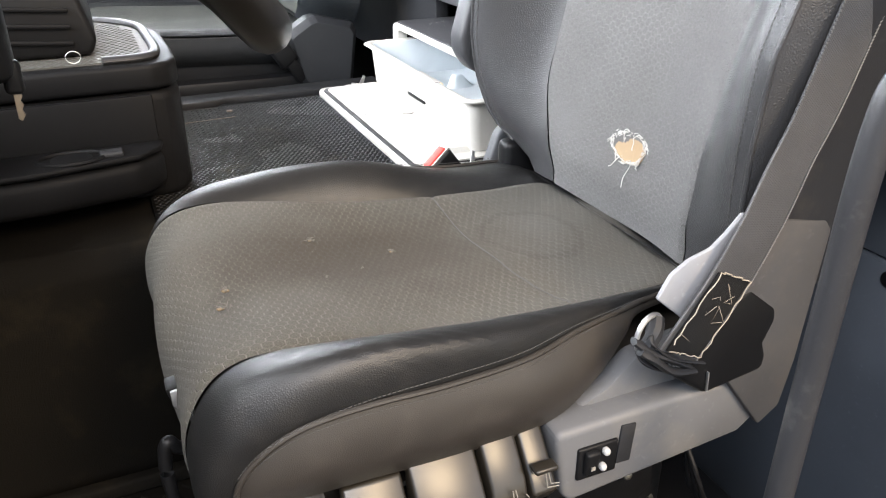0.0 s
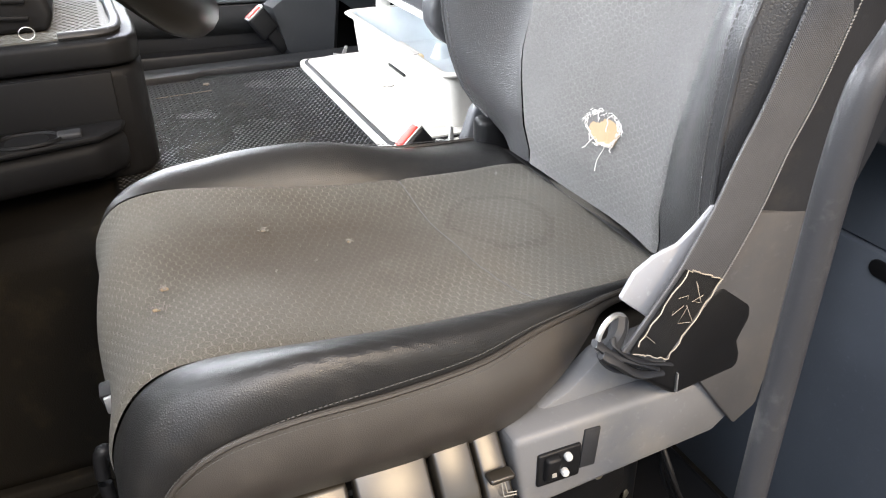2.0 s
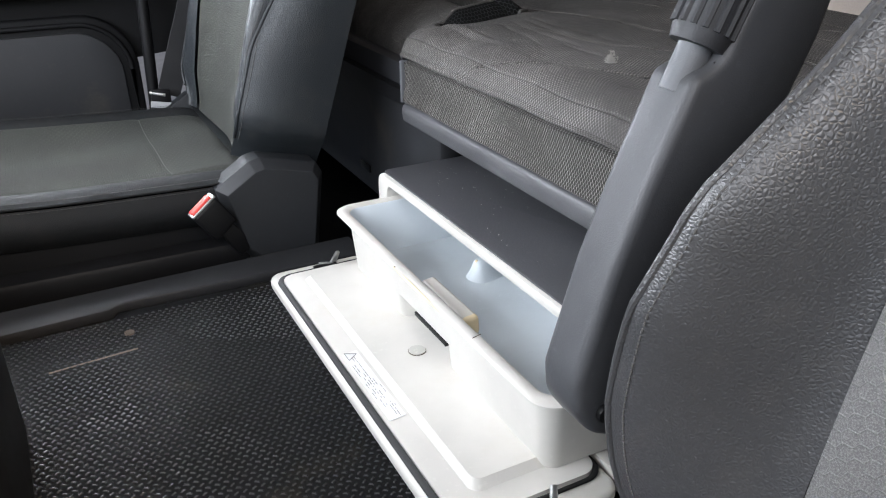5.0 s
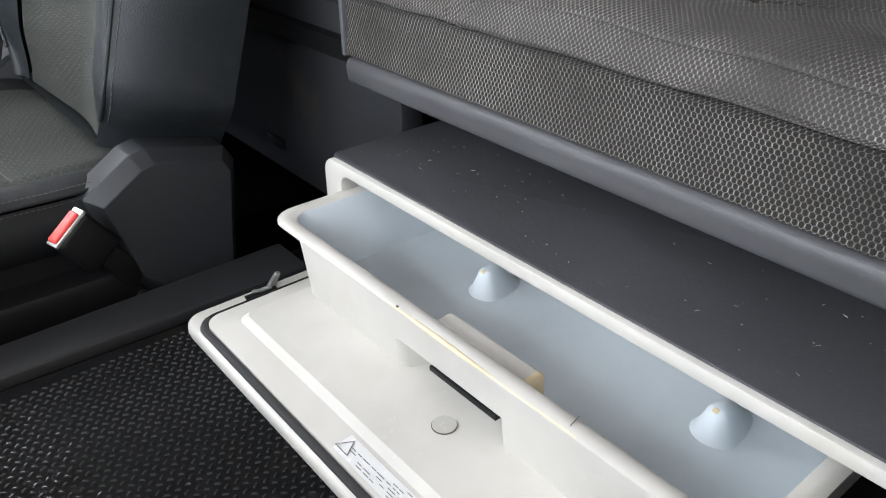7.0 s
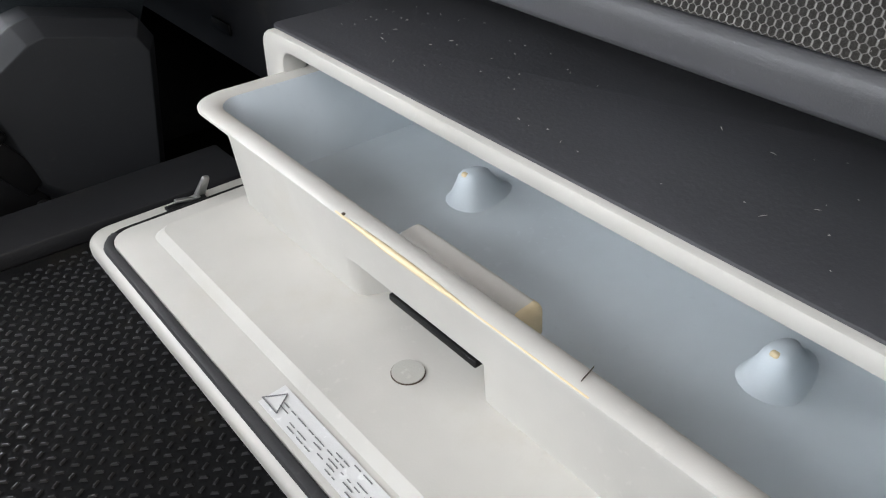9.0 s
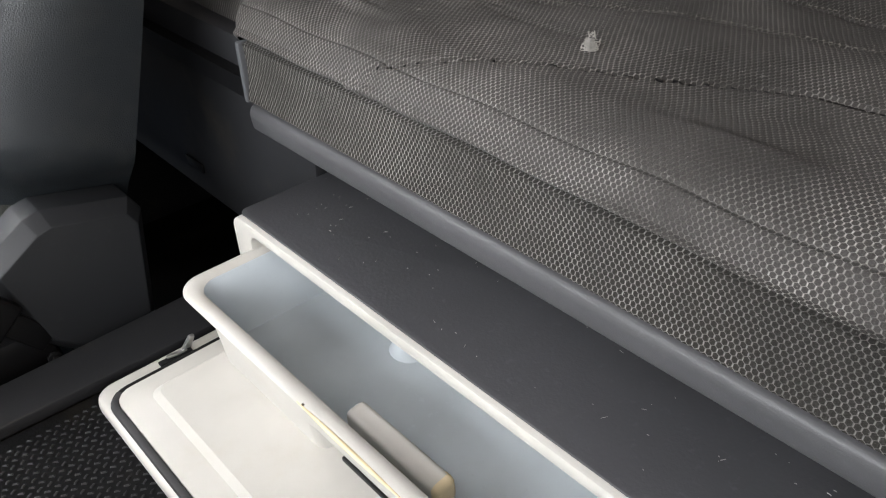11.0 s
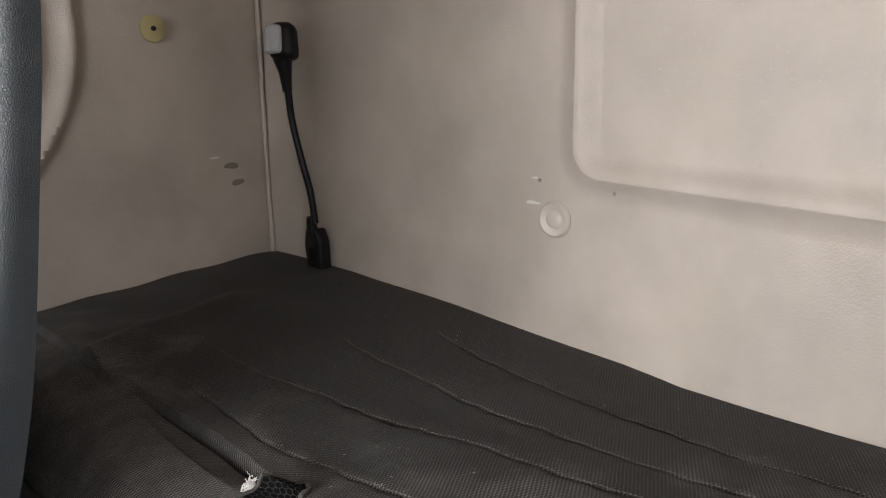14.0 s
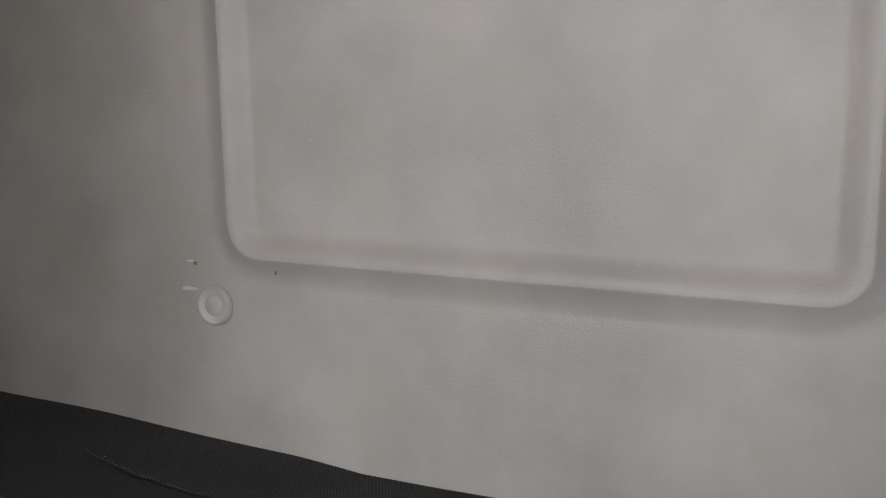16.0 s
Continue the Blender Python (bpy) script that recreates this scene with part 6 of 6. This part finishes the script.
# folded-up armrest on the tunnel side
arm = thing("armrest", (-0.02, 0.302, 0.19), "folded-up dark grey plastic armrest with ribbed knob", "armrest")
ARM_Y = 0.302
body = [(-0.068, 0.238), (-0.047, 0.310), (-0.028, 0.359), (-0.001, 0.421), (0.010, 0.423), (0.019, 0.430), (0.088, 0.566), (0.133, 0.566), (0.094, 0.434), (0.038, 0.313), (0.000, 0.214), (-0.026, 0.183), (-0.050, 0.194), (-0.066, 0.216)]
part("body", prism(body, 'y', ARM_Y - 0.018, ARM_Y + 0.020, 0.007, 4), M_ARM, arm)
disc_part("screw_cap", (-0.044, ARM_Y - 0.0190, 0.212), 0.0066, 0.006, 'y', M_BLACK, arm, "", 14, 0.001)
k0, k1 = np.array((0.0125, ARM_Y, 0.433)), np.array((0.076, ARM_Y, 0.561))
tube_part("knob_stem", [(0.001, ARM_Y, 0.408), tuple(k0)], 0.0101, M_GREY2, arm, "smooth grey stem", 14)
tube_part("knob", [k0, k0 + (k1 - k0) * 0.05, k1], [0.0160, 0.0176, 0.0182], M_CHAR, arm, "ribbed dark adjusting knob", 18)
ax = (k1 - k0) / np.linalg.norm(k1 - k0)
e1 = np.cross(ax, (0, 1, 0))
e1 /= np.linalg.norm(e1)
e2 = np.cross(ax, e1)
for k in range(16):
    a = 2 * math.pi * k / 16
    o = (math.cos(a) * e1 + math.sin(a) * e2) * 0.0174
    tube_part("knob_rib", [k0 + o + (k1 - k0) * 0.06, k1 + o * 1.02], 0.0022, M_CHAR, arm, "", 6)

# --- passenger seat ---
pseat = thing("co_driver_seat", (-0.35, 1.32, -0.03), "grey cloth passenger seat with dark leather sides", "seat", "cab seats")
PP = [(-0.02, 0.090), (-0.08, 0.114), (-0.16, 0.118), (-0.25, 0.121), (-0.34, 0.125), (-0.43, 0.132), (-0.50, 0.134), (-0.55, 0.120), (-0.57, 0.085), (-0.57, 0.04), (-0.56, 0.0)]
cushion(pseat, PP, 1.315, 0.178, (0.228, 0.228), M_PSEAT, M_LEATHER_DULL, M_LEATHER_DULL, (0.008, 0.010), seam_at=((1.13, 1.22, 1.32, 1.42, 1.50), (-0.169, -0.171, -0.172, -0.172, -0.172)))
part("cushion_pan", prism([(0.0, 0.06), (-0.50, 0.085), (-0.55, 0.03), (-0.54, -0.02), (0.0, -0.02)], 'y', 1.105, 1.53, 0.012), M_BLACK, pseat)
part("base_box", prism([(-0.60, 0.028), (-0.09, 0.020), (-0.08, -0.03), (-0.60, -0.034)], 'y', 1.070, 1.56, 0.008), M_BLACK, pseat)
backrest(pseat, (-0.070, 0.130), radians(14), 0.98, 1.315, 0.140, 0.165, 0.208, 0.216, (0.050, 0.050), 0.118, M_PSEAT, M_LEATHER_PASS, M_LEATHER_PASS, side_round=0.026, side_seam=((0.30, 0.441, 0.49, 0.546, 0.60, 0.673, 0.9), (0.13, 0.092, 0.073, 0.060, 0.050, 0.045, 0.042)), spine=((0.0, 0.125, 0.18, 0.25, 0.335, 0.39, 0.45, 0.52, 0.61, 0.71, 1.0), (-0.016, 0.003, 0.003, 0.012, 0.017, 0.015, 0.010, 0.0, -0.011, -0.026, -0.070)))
ELBOW = [(-0.125, 0.108), (-0.072, 0.142), (-0.055, 0.146), (0.030, 0.126), (0.040, 0.108), (0.022, -0.030), (-0.060, -0.034), (-0.095, 0.0)]


def side_elbow(y0, y1, face):
    """Moulded cover beside the backrest's foot, with a broad sloped border towards the aisle."""
    bm = bmesh.new()
    c = np.mean(np.array(ELBOW), axis=0)
    rings = []
    for y, k in ((y1, 1.0), (y0 + face * 0.020, 1.0), (y0 + face * 0.018, 0.998), (y0, 0.84), (y0, 0.80)):
        rings.append([bm.verts.new((c[0] + (a - c[0]) * k, y, c[1] + (b - c[1]) * k)) for a, b in ELBOW])
    n = len(ELBOW)
    for p, q in zip(rings, rings[1:]):
        for k in range(n):
            bm.faces.new((p[k], p[(k + 1) % n], q[(k + 1) % n], q[k]))
    bm.faces.new(rings[0])
    bm.faces.new(rings[-1][::-1])
    bmesh.ops.recalc_face_normals(bm, faces=bm.faces)
    bmesh.ops.bevel(bm, geom=[e for e in bm.edges if e.calc_length() > 0.006], offset=0.004, segments=2, profile=0.5, affect='EDGES', clamp_overlap=True)
    return part("side_elbow", bm, M_SHELL, pseat, "dusty grey plastic side elbow")


side_elbow(1.056, 1.110, 1.0)
side_elbow(1.570, 1.525, -1.0)
disc_part("screw", (-0.093, 1.0575, -0.010), 0.0075, 0.004, 'y', M_BLACK, pseat, "", 14, 0.001)
disc_part("screw_socket", (-0.093, 1.0552, -0.010), 0.0035, 0.002, 'y', M_CHAR, pseat, "", 6)
buckle((-0.150, 1.048, 0.096), -34, 14, "black belt buckle with red button, passenger side")
pb = thing("passenger_belt", (-0.13, 1.57, 0.1), "dark passenger seat belt with pale latch plate", "belt")
strap("webbing", spline([(-0.100, 1.562, 0.135), (-0.066, 1.568, 0.222), (-0.031, 1.575, 0.308), (0.030, 1.60, 0.46), (0.10, 1.63, 0.65)], 24), 0.047, [(0.86, 0.25, -0.36)] * 24, M_WEB_DARK, pb)
part("latch_plate", rbox((-0.122, 1.550, 0.143), (0.030, 0.006, 0.006), 0.002, 2, (0, 14, -12)), M_STEEL, pb, "pale metal latch plate")
part("latch_label", rbox((-0.116, 1.546, 0.121), (0.044, 0.005, 0.012), 0.001, 2, (0, 10, -12)), M_SLEEVE, pb)
part("latch_body", prism([(-0.138, 0.112), (-0.098, 0.105), (-0.098, 0.148), (-0.132, 0.152)], 'y', 1.549, 1.556, 0.002), M_BLACK, pb)
part("stalk", prism([(-0.150, 0.070), (-0.145, 0.060), (-0.105, 0.062), (-0.092, 0.112), (-0.130, 0.125), (-0.135, 0.090)], 'y', 1.552, 1.562, 0.003), M_BLACK, pb)

# passenger door: raised speaker panel and grab rail
dp = thing("door_panel", (-0.4, 1.655, 0.1), "dark passenger door panel with fine speaker mesh", "door panel")
part("panel", prism(rounded(-0.95, -0.135, -0.10, 0.285, 0.10, 8), 'y', 1.640, 1.662, 0.006, 3), M_DARK, dp)
part("speaker_mesh", prism(rounded(-0.90, -0.165, -0.06, 0.255, 0.085, 8), 'y', 1.636, 1.645, 0.003, 2), M_CHAR, dp, "fine black speaker mesh")
tube_part("bead", [(a, 1.637, b) for a, b in rounded(-0.915, -0.150, -0.075, 0.270, 0.092, 8)] + [(-0.150, 1.637, 0.178)], 0.005, M_DARK, dp)
part("armrest_ledge", rbox((-0.55, 1.625, 0.355), (0.85, 0.075, 0.055), 0.018, 3), M_BLACK, dp)
gr = thing("grab_rail", (-0.115, 1.60, 0.1), "black upright grab rail by the passenger door", "handrail")
tube_part("tube", spline([(-0.128, 1.60, 0.02), (-0.120, 1.60, 0.20), (-0.108, 1.60, 0.45), (-0.08, 1.60, 0.8), (-0.07, 1.64, 0.86)], 24), 0.011, M_BLACK, gr)

# --- handrail by the driver's door ---
hr = thing("handrail", (-0.085, -0.335, -0.3), "scuffed dark metal handrail at the driver entrance", "handrail")
tube_part("tube", spline([(-0.086, -0.338, -0.345), (-0.082, -0.336, -0.10), (-0.076, -0.335, 0.15), (-0.070, -0.335, 0.29), (-0.052, -0.335, 0.335), (0.0, -0.335, 0.40), (0.16, -0.335, 0.45)], 50), 0.0105, M_RAIL, hr, sides=16)
tube_part("foot_flange", [(-0.086, -0.338, -0.352), (-0.086, -0.338, -0.340)], 0.024, M_RAIL, hr, "", 20)
tube_part("top_flange", [(0.150, -0.335, 0.447), (0.160, -0.335, 0.450)], 0.022, M_RAIL, hr, "", 20)


# ---- console on the tunnel ----
con = thing("centre_console", (-0.65, 0.68, 0), "dark plastic centre console with tray and cup holder", "console")
co = [(-0.401, 0.60), (-0.403, 0.53), (-0.415, 0.503), (-0.44, 0.492), (-1.05, 0.480), (-1.05, 0.90), (-0.52, 0.90), (-0.44, 0.86), (-0.405, 0.74)]
part("body", prism(co, 'z', 0.0, 0.158, 0.014, 3), M_DARK, con)
part("upper_band", prism([(a - 0.002 * 0, b) for a, b in co], 'z', 0.160, 0.196, 0.007, 3), M_DARK, con)
part("side_door", rbox((-0.72, 0.484, 0.088), (0.55, 0.010, 0.136), 0.003, 2, (0, 0, 1.1)), M_DARK, con, "flat dark side flap")
tr = spline([(-0.50, 0.515), (-0.445, 0.522), (-0.428, 0.56), (-0.428, 0.66), (-0.438, 0.78), (-0.50, 0.862), (-0.60, 0.875), (-0.95, 0.872)], 40)
tube_part("tray_rim", [(a, b, 0.200) for a, b in tr] , 0.008, M_CHAR, con, "raised dark tray rim", 10, 0.8)
part("tray_floor", prism([(-0.95, 0.512), (-0.50, 0.515), (-0.445, 0.522), (-0.430, 0.56), (-0.430, 0.66), (-0.440, 0.78), (-0.50, 0.86), (-0.95, 0.87)], 'z', 0.196, 0.1985, 0), M_DIAL, con, "pale worn ribbed tray liner")
vv, ff = [], []
for i in range(46):
    for j in range(32):
        x, y = -0.94 + i * 0.0108 + (0.0054 if j % 2 else 0), 0.52 + j * 0.0108
        if x > -0.44 or (x > -0.46 and y > 0.76) or (x > -0.50 and y > 0.83):
            continue
        b = len(vv)
        for dx, dy, dz in ((-.0045, -.0018, 0), (.0045, -.0018, 0), (.0045, .0018, 0), (-.0045, .0018, 0), (0, 0, .0016)):
            vv.append((x + dx, y + dy, 0.1984 + dz))
        ff += [(b, b + 1, b + 4), (b + 1, b + 2, b + 4), (b + 2, b + 3, b + 4), (b + 3, b, b + 4)]
tagged(make("tray_ribs", vv, ff, M_DIAL, con, "", None, False), kind="stuff")
# cup-holder shelf on its driver side
shelf = [(-0.440, 0.485), (-0.446, 0.455), (-0.475, 0.425), (-0.60, 0.400), (-0.95, 0.385), (-0.95, 0.485)]
part("cup_shelf", prism(shelf, 'z', 0.030, 0.082, 0.014, 3), M_DARK, con)
part("shelf_lip", prism([(a, b) for a, b in shelf], 'z', 0.083, 0.092, 0.004, 2), M_DARK, con)
for x in (-0.56, -0.70):
    pts = [(x + 0.042 * math.cos(a), 0.440 + 0.026 * math.sin(a), 0.093) for a in np.linspace(0, 2 * math.pi, 30)]
    cup = tube_part("cup_holder", pts, 0.0035, M_DARK, con, "round cup holder rim", 6)
    disc_part("well", (x, 0.440, 0.0925), 0.026, 0.002, 'z', M_BLACK, cup, "", 20)
part("coin_bump", rbox((-0.51, 0.440, 0.094), (0.03, 0.022, 0.008), 0.003), M_CHAR, con)

# ---- steering wheel ----
WC, WT, WR = Vector((-0.517, 0.010, 0.472)), radians(47), 0.207
wheel = thing("steering_wheel", tuple(WC), "worn dark leather steering wheel", "steering wheel")
u1 = Vector((-math.cos(WT), 0, math.sin(WT)))     # from the hub away from the driver
u2 = Vector((0, 1, 0))
u3 = u1.cross(u2)
if u3.z < 0:
    u3 = -u3


def on_wheel(a, r, h=0.0):
    return np.array(WC + u1 * (r * math.cos(a)) + u2 * (r * math.sin(a)) + u3 * h)


vs, fs = [], []
nr, ns = 96, 14
for i in range(nr):
    a = 2 * math.pi * i / nr
    grip = 0.0146 + 0.0022 * (math.exp(-((abs(math.degrees(a)) % 360 - 150) / 16) ** 2) + math.exp(-((abs(math.degrees(a)) % 360 - 210) / 16) ** 2))
    for k in range(ns):
        b = 2 * math.pi * k / ns
        vs.append(on_wheel(a, WR + grip * math.cos(b), grip * 1.12 * math.sin(b)))
for i in range(nr):
    for k in range(ns):
        fs.append((i * ns + k, ((i + 1) % nr) * ns + k, ((i + 1) % nr) * ns + (k + 1) % ns, i * ns + (k + 1) % ns))
make("rim", vs, fs, M_WHEEL, wheel, "worn leather rim")
hub = prism([(0.075 * math.cos(t) * (1.0 + 0.1 * math.cos(2 * t)), 0.085 * math.sin(t)) for t in np.linspace(0, 2 * math.pi, 28)[:-1]], 'z', -0.045, 0.004, 0.012, 3)
mw = Matrix((u1, u2, u3)).transposed().to_4x4()
mw.translation = WC
bmesh.ops.transform(hub, matrix=mw, verts=hub.verts)
part("hub", hub, M_DARK, wheel)
for a in (radians(62), radians(-62), radians(138), radians(-138)):
    sp = spline([on_wheel(a * 0.96, 0.06, -0.02), on_wheel(a, 0.13, -0.014), on_wheel(a * 1.02, WR, -0.004)], 10)
    tube_part("spoke", sp, [0.030, 0.027, 0.024, 0.022, 0.021, 0.020, 0.020, 0.021, 0.023, 0.026], M_WHEEL, wheel, "", 12, 0.45, tuple(u3))
part("key_pad", rbox(tuple(on_wheel(radians(100), 0.105, 0.002)), (0.05, 0.035, 0.012), 0.004, 3, (0, 28, 0)), M_BLACK, wheel)

col = thing("steering_column", (-0.72, 0.0, 0.3), "dark plastic steering column shroud with stalks", "steering column")
part("shroud", rbox((-0.72, -0.02, 0.345), (0.26, 0.13, 0.11), 0.03, 3, (0, 34, 0)), M_DARK, col)
part("shaft_cover", rbox((-0.82, 0.0, 0.10), (0.12, 0.12, 0.46), 0.03, 3, (0, 14, 0)), M_BLACK, col)
tube_part("stalk", spline([(-0.66, 0.06, 0.34), (-0.65, 0.14, 0.345), (-0.64, 0.21, 0.35)], 10), 0.010, M_BLACK, col, "", 10)
part("ignition_lock", rbox((-0.594, 0.115, 0.310), (0.045, 0.05, 0.075), 0.014, 3), M_BLACK, col)
key = thing("ignition_key", (-0.577, 0.115, 0.26), "brass ignition key hanging from the lock", "key")
part("bow", rbox((-0.575, 0.112, 0.276), (0.016, 0.012, 0.030), 0.005, 3), M_BLACK, key)
part("blade", prism([(-0.5775, 0.268), (-0.5715, 0.268), (-0.5708, 0.258), (-0.5730, 0.255), (-0.5710, 0.251), (-0.5732, 0.247), (-0.5715, 0.242), (-0.5748, 0.237), (-0.5778, 0.239)], 'y', 0.111, 0.1135, 0.0004, 1), M_BRASS, key)
kr = thing("key_ring", (-0.535, 0.522, 0.20), "thin steel key ring on the console tray", "ring")
tube_part("wire", [(-0.535 + 0.0095 * math.cos(a), 0.522, 0.2075 + 0.0080 * math.sin(a)) for a in np.linspace(0, 2 * math.pi, 30)], 0.0007, M_STEEL, kr, "", 6)
bin_ = thing("tray_box", (-0.68, 0.62, 0.21), "black ribbed plastic box on the console", "box")
part("body", prism([(-0.95, 0.20), (-0.510, 0.20), (-0.500, 0.222), (-0.520, 0.300), (-0.95, 0.33)], 'y', 0.56, 0.80, 0.008, 3), M_BLACK, bin_)
for k in range(3):
    part("rib", rbox((-0.70, 0.556, 0.232 + 0.022 * k), (0.34, 0.006, 0.006), 0.002, 2, (0, 4, 0)), M_DARK, bin_)

ORIGIN = Vector((0.020, 0.020, 0.008))
# ---- things on the walls ----
lamp = thing("reading_lamp", (0.826, 1.62, 0.35), "black gooseneck reading lamp with clear lens", "lamp")
part("foot", prism([(1.553, 0.336), (1.596, 0.336), (1.605, 0.388), (1.600, 0.420), (1.568, 0.424), (1.556, 0.400)], 'x', 0.800, 0.826, 0.005, 3), M_BLACK, lamp)
part("foot_switch", rbox((0.798, 1.578, 0.375), (0.006, 0.014, 0.026), 0.002), M_DARK, lamp)
tube_part("collar", [(0.805, 1.582, 0.418), (0.800, 1.580, 0.446)], [0.011, 0.0075], M_BLACK, lamp, "", 12)
tube_part("gooseneck", spline([(0.802, 1.568, 0.436), (0.797, 1.572, 0.495), (0.790, 1.584, 0.555), (0.784, 1.598, 0.625), (0.779, 1.598, 0.675), (0.776, 1.597, 0.700)], 48), 0.0066, M_BLACK, lamp, "black flexible neck", 10)
tube_part("head_neck", [(0.777, 1.598, 0.678), (0.775, 1.598, 0.712), (0.772, 1.600, 0.738)], [0.0085, 0.012, 0.018], M_BLACK, lamp, "", 12)
part("head", rbox((0.775, 1.597, 0.765), (0.050, 0.050, 0.066), 0.015, 4, (0, 8, 38), (0.84, 0.86)), M_BLACK, lamp)
part("lens", rbox((0.757, 1.599, 0.768), (0.034, 0.036, 0.052), 0.010, 3, (0, 8, 38), (0.9, 0.86)), M_LENS, lamp, "ribbed clear lens")


def lathe_part(name, pos, profile, r, material, parent):
    """A round moulded boss that stands out from the rear wall."""
    bm = bmesh.new()
    n = 40
    rings = [[bm.verts.new((pos[0] - h, pos[1] + r * k * math.cos(2 * math.pi * i / n), pos[2] + r * k * math.sin(2 * math.pi * i / n))) for i in range(n)] for k, h in profile[:-1]]
    tip = bm.verts.new((pos[0] - profile[-1][1], pos[1], pos[2]))
    for p, q in zip(rings, rings[1:]):
        for i in range(n):
            bm.faces.new((p[i], q[i], q[(i + 1) % n], p[(i + 1) % n]))
    for i in range(n):
        bm.faces.new((rings[-1][i], tip, rings[-1][(i + 1) % n]))
    bm.faces.new(rings[0])
    bmesh.ops.recalc_face_normals(bm, faces=bm.faces)
    return part(name, bm, material, parent)


def plug(name, pos, r, axis, label, category="plug", ringed=True):
    p = thing(name, pos, label, category)
    lathe_part("boss", pos, [(1.0, 0.0), (0.97, 0.0035), (0.86, 0.0065), (0.74, 0.0060), (0.62, 0.0030), (0.50, 0.0022), (0.46, 0.0048), (0.36, 0.0064), (0.0, 0.0068)] if ringed else [(1.0, 0.0), (0.9, 0.004), (0.6, 0.0056), (0.0, 0.006)], r, M_BEIGE2, p)
    return p


W0 = WALL_X - 0.002
plug("wall_plug", (W0, 1.046, 0.505), 0.027, 'x', "round beige plug set in the rear wall")
plug("wall_plug", (W0, 1.690, 0.868), 0.014, 'x', "small round beige cap on the rear wall", ringed=False)
ws = thing("wall_washer", (0.63, 1.757, 0.80), "olive screw washer on the beige side wall", "washer")
disc_part("washer", (0.612, 1.757, 0.790), 0.023, 0.006, 'y', M_WASHER, ws, "", 24, 0.001)
disc_part("hole", (0.612, 1.753, 0.790), 0.0045, 0.003, 'y', M_BLACK, ws, "", 12)


def wall_marks(wall, rows, seed):
    """Chips and scrapes: small irregular flakes lying on the wall."""
    rng = random.Random(seed)
    for x, y, z, w, h, m in rows:
        n = 9
        pts = []
        for k in range(n):
            a = 2 * math.pi * k / n
            q = rng.uniform(0.65, 1.1)
            pts.append((w * q * math.cos(a), h * q * math.sin(a)))
        if wall == 'x':
            bm = prism([(y + a, z + b) for a, b in pts], 'x', x - 0.0012, x, 0)
        else:
            bm = prism([(x + a, z + b) for a, b in pts], 'y', y - 0.0012, y, 0)
        mk = part("wall_mark", bm, m, None, "", False)
        tagged(mk, "small chip scraped in the beige wall lining", "mark", "wall marks")


wall_marks('x', [(W0, 1.172, 0.538, 0.010, 0.003, M_SCAR), (W0, 1.160, 0.535, 0.002, 0.002, M_SLOT), (W0, 1.085, 0.525, 0.014, 0.003, M_SCAR),
                 (W0, 1.074, 0.559, 0.003, 0.0025, M_SLOT), (W0, 1.082, 0.562, 0.006, 0.002, M_SCAR), (W0 - 0.004, 0.948, 0.553, 0.0018, 0.003, M_SLOT),
                 (W0, 1.275, 0.655, 0.0015, 0.003, M_WASHER), (W0, 0.76, 0.605, 0.0012, 0.002, M_WASHER)], 3)
wall_marks('y', [(0.750, SIDE_Y - 0.002, 0.533, 0.016, 0.007, M_SLOT), (0.7615, SIDE_Y - 0.002, 0.4995, 0.016, 0.008, M_SLOT), (0.715, SIDE_Y - 0.002, 0.552, 0.014, 0.0025, M_SCAR)], 5)

ORIGIN = Vector((0, 0, 0))
# ---- entrance side, behind the handrail ----
ph = thing("finger_slot", (0.2, -0.19, 0.05), "black oval finger slot in the blue-grey locker front", "slot")
part("recess", prism(rounded(-0.225, -0.180, 0.048, 0.066, 0.0088, 6), 'x', 0.1975, 0.203, 0.001), M_BLACK, ph)
ob = tube_part("door_seal", spline([(0.13, -0.44, -0.40), (0.150, -0.44, -0.20), (0.158, -0.44, 0.2), (0.160, -0.44, 1.24)], 30), 0.012, M_RUBBER, sides=10)
tagged(ob, "black rubber door seal along the entrance", "seal", kind="structure")
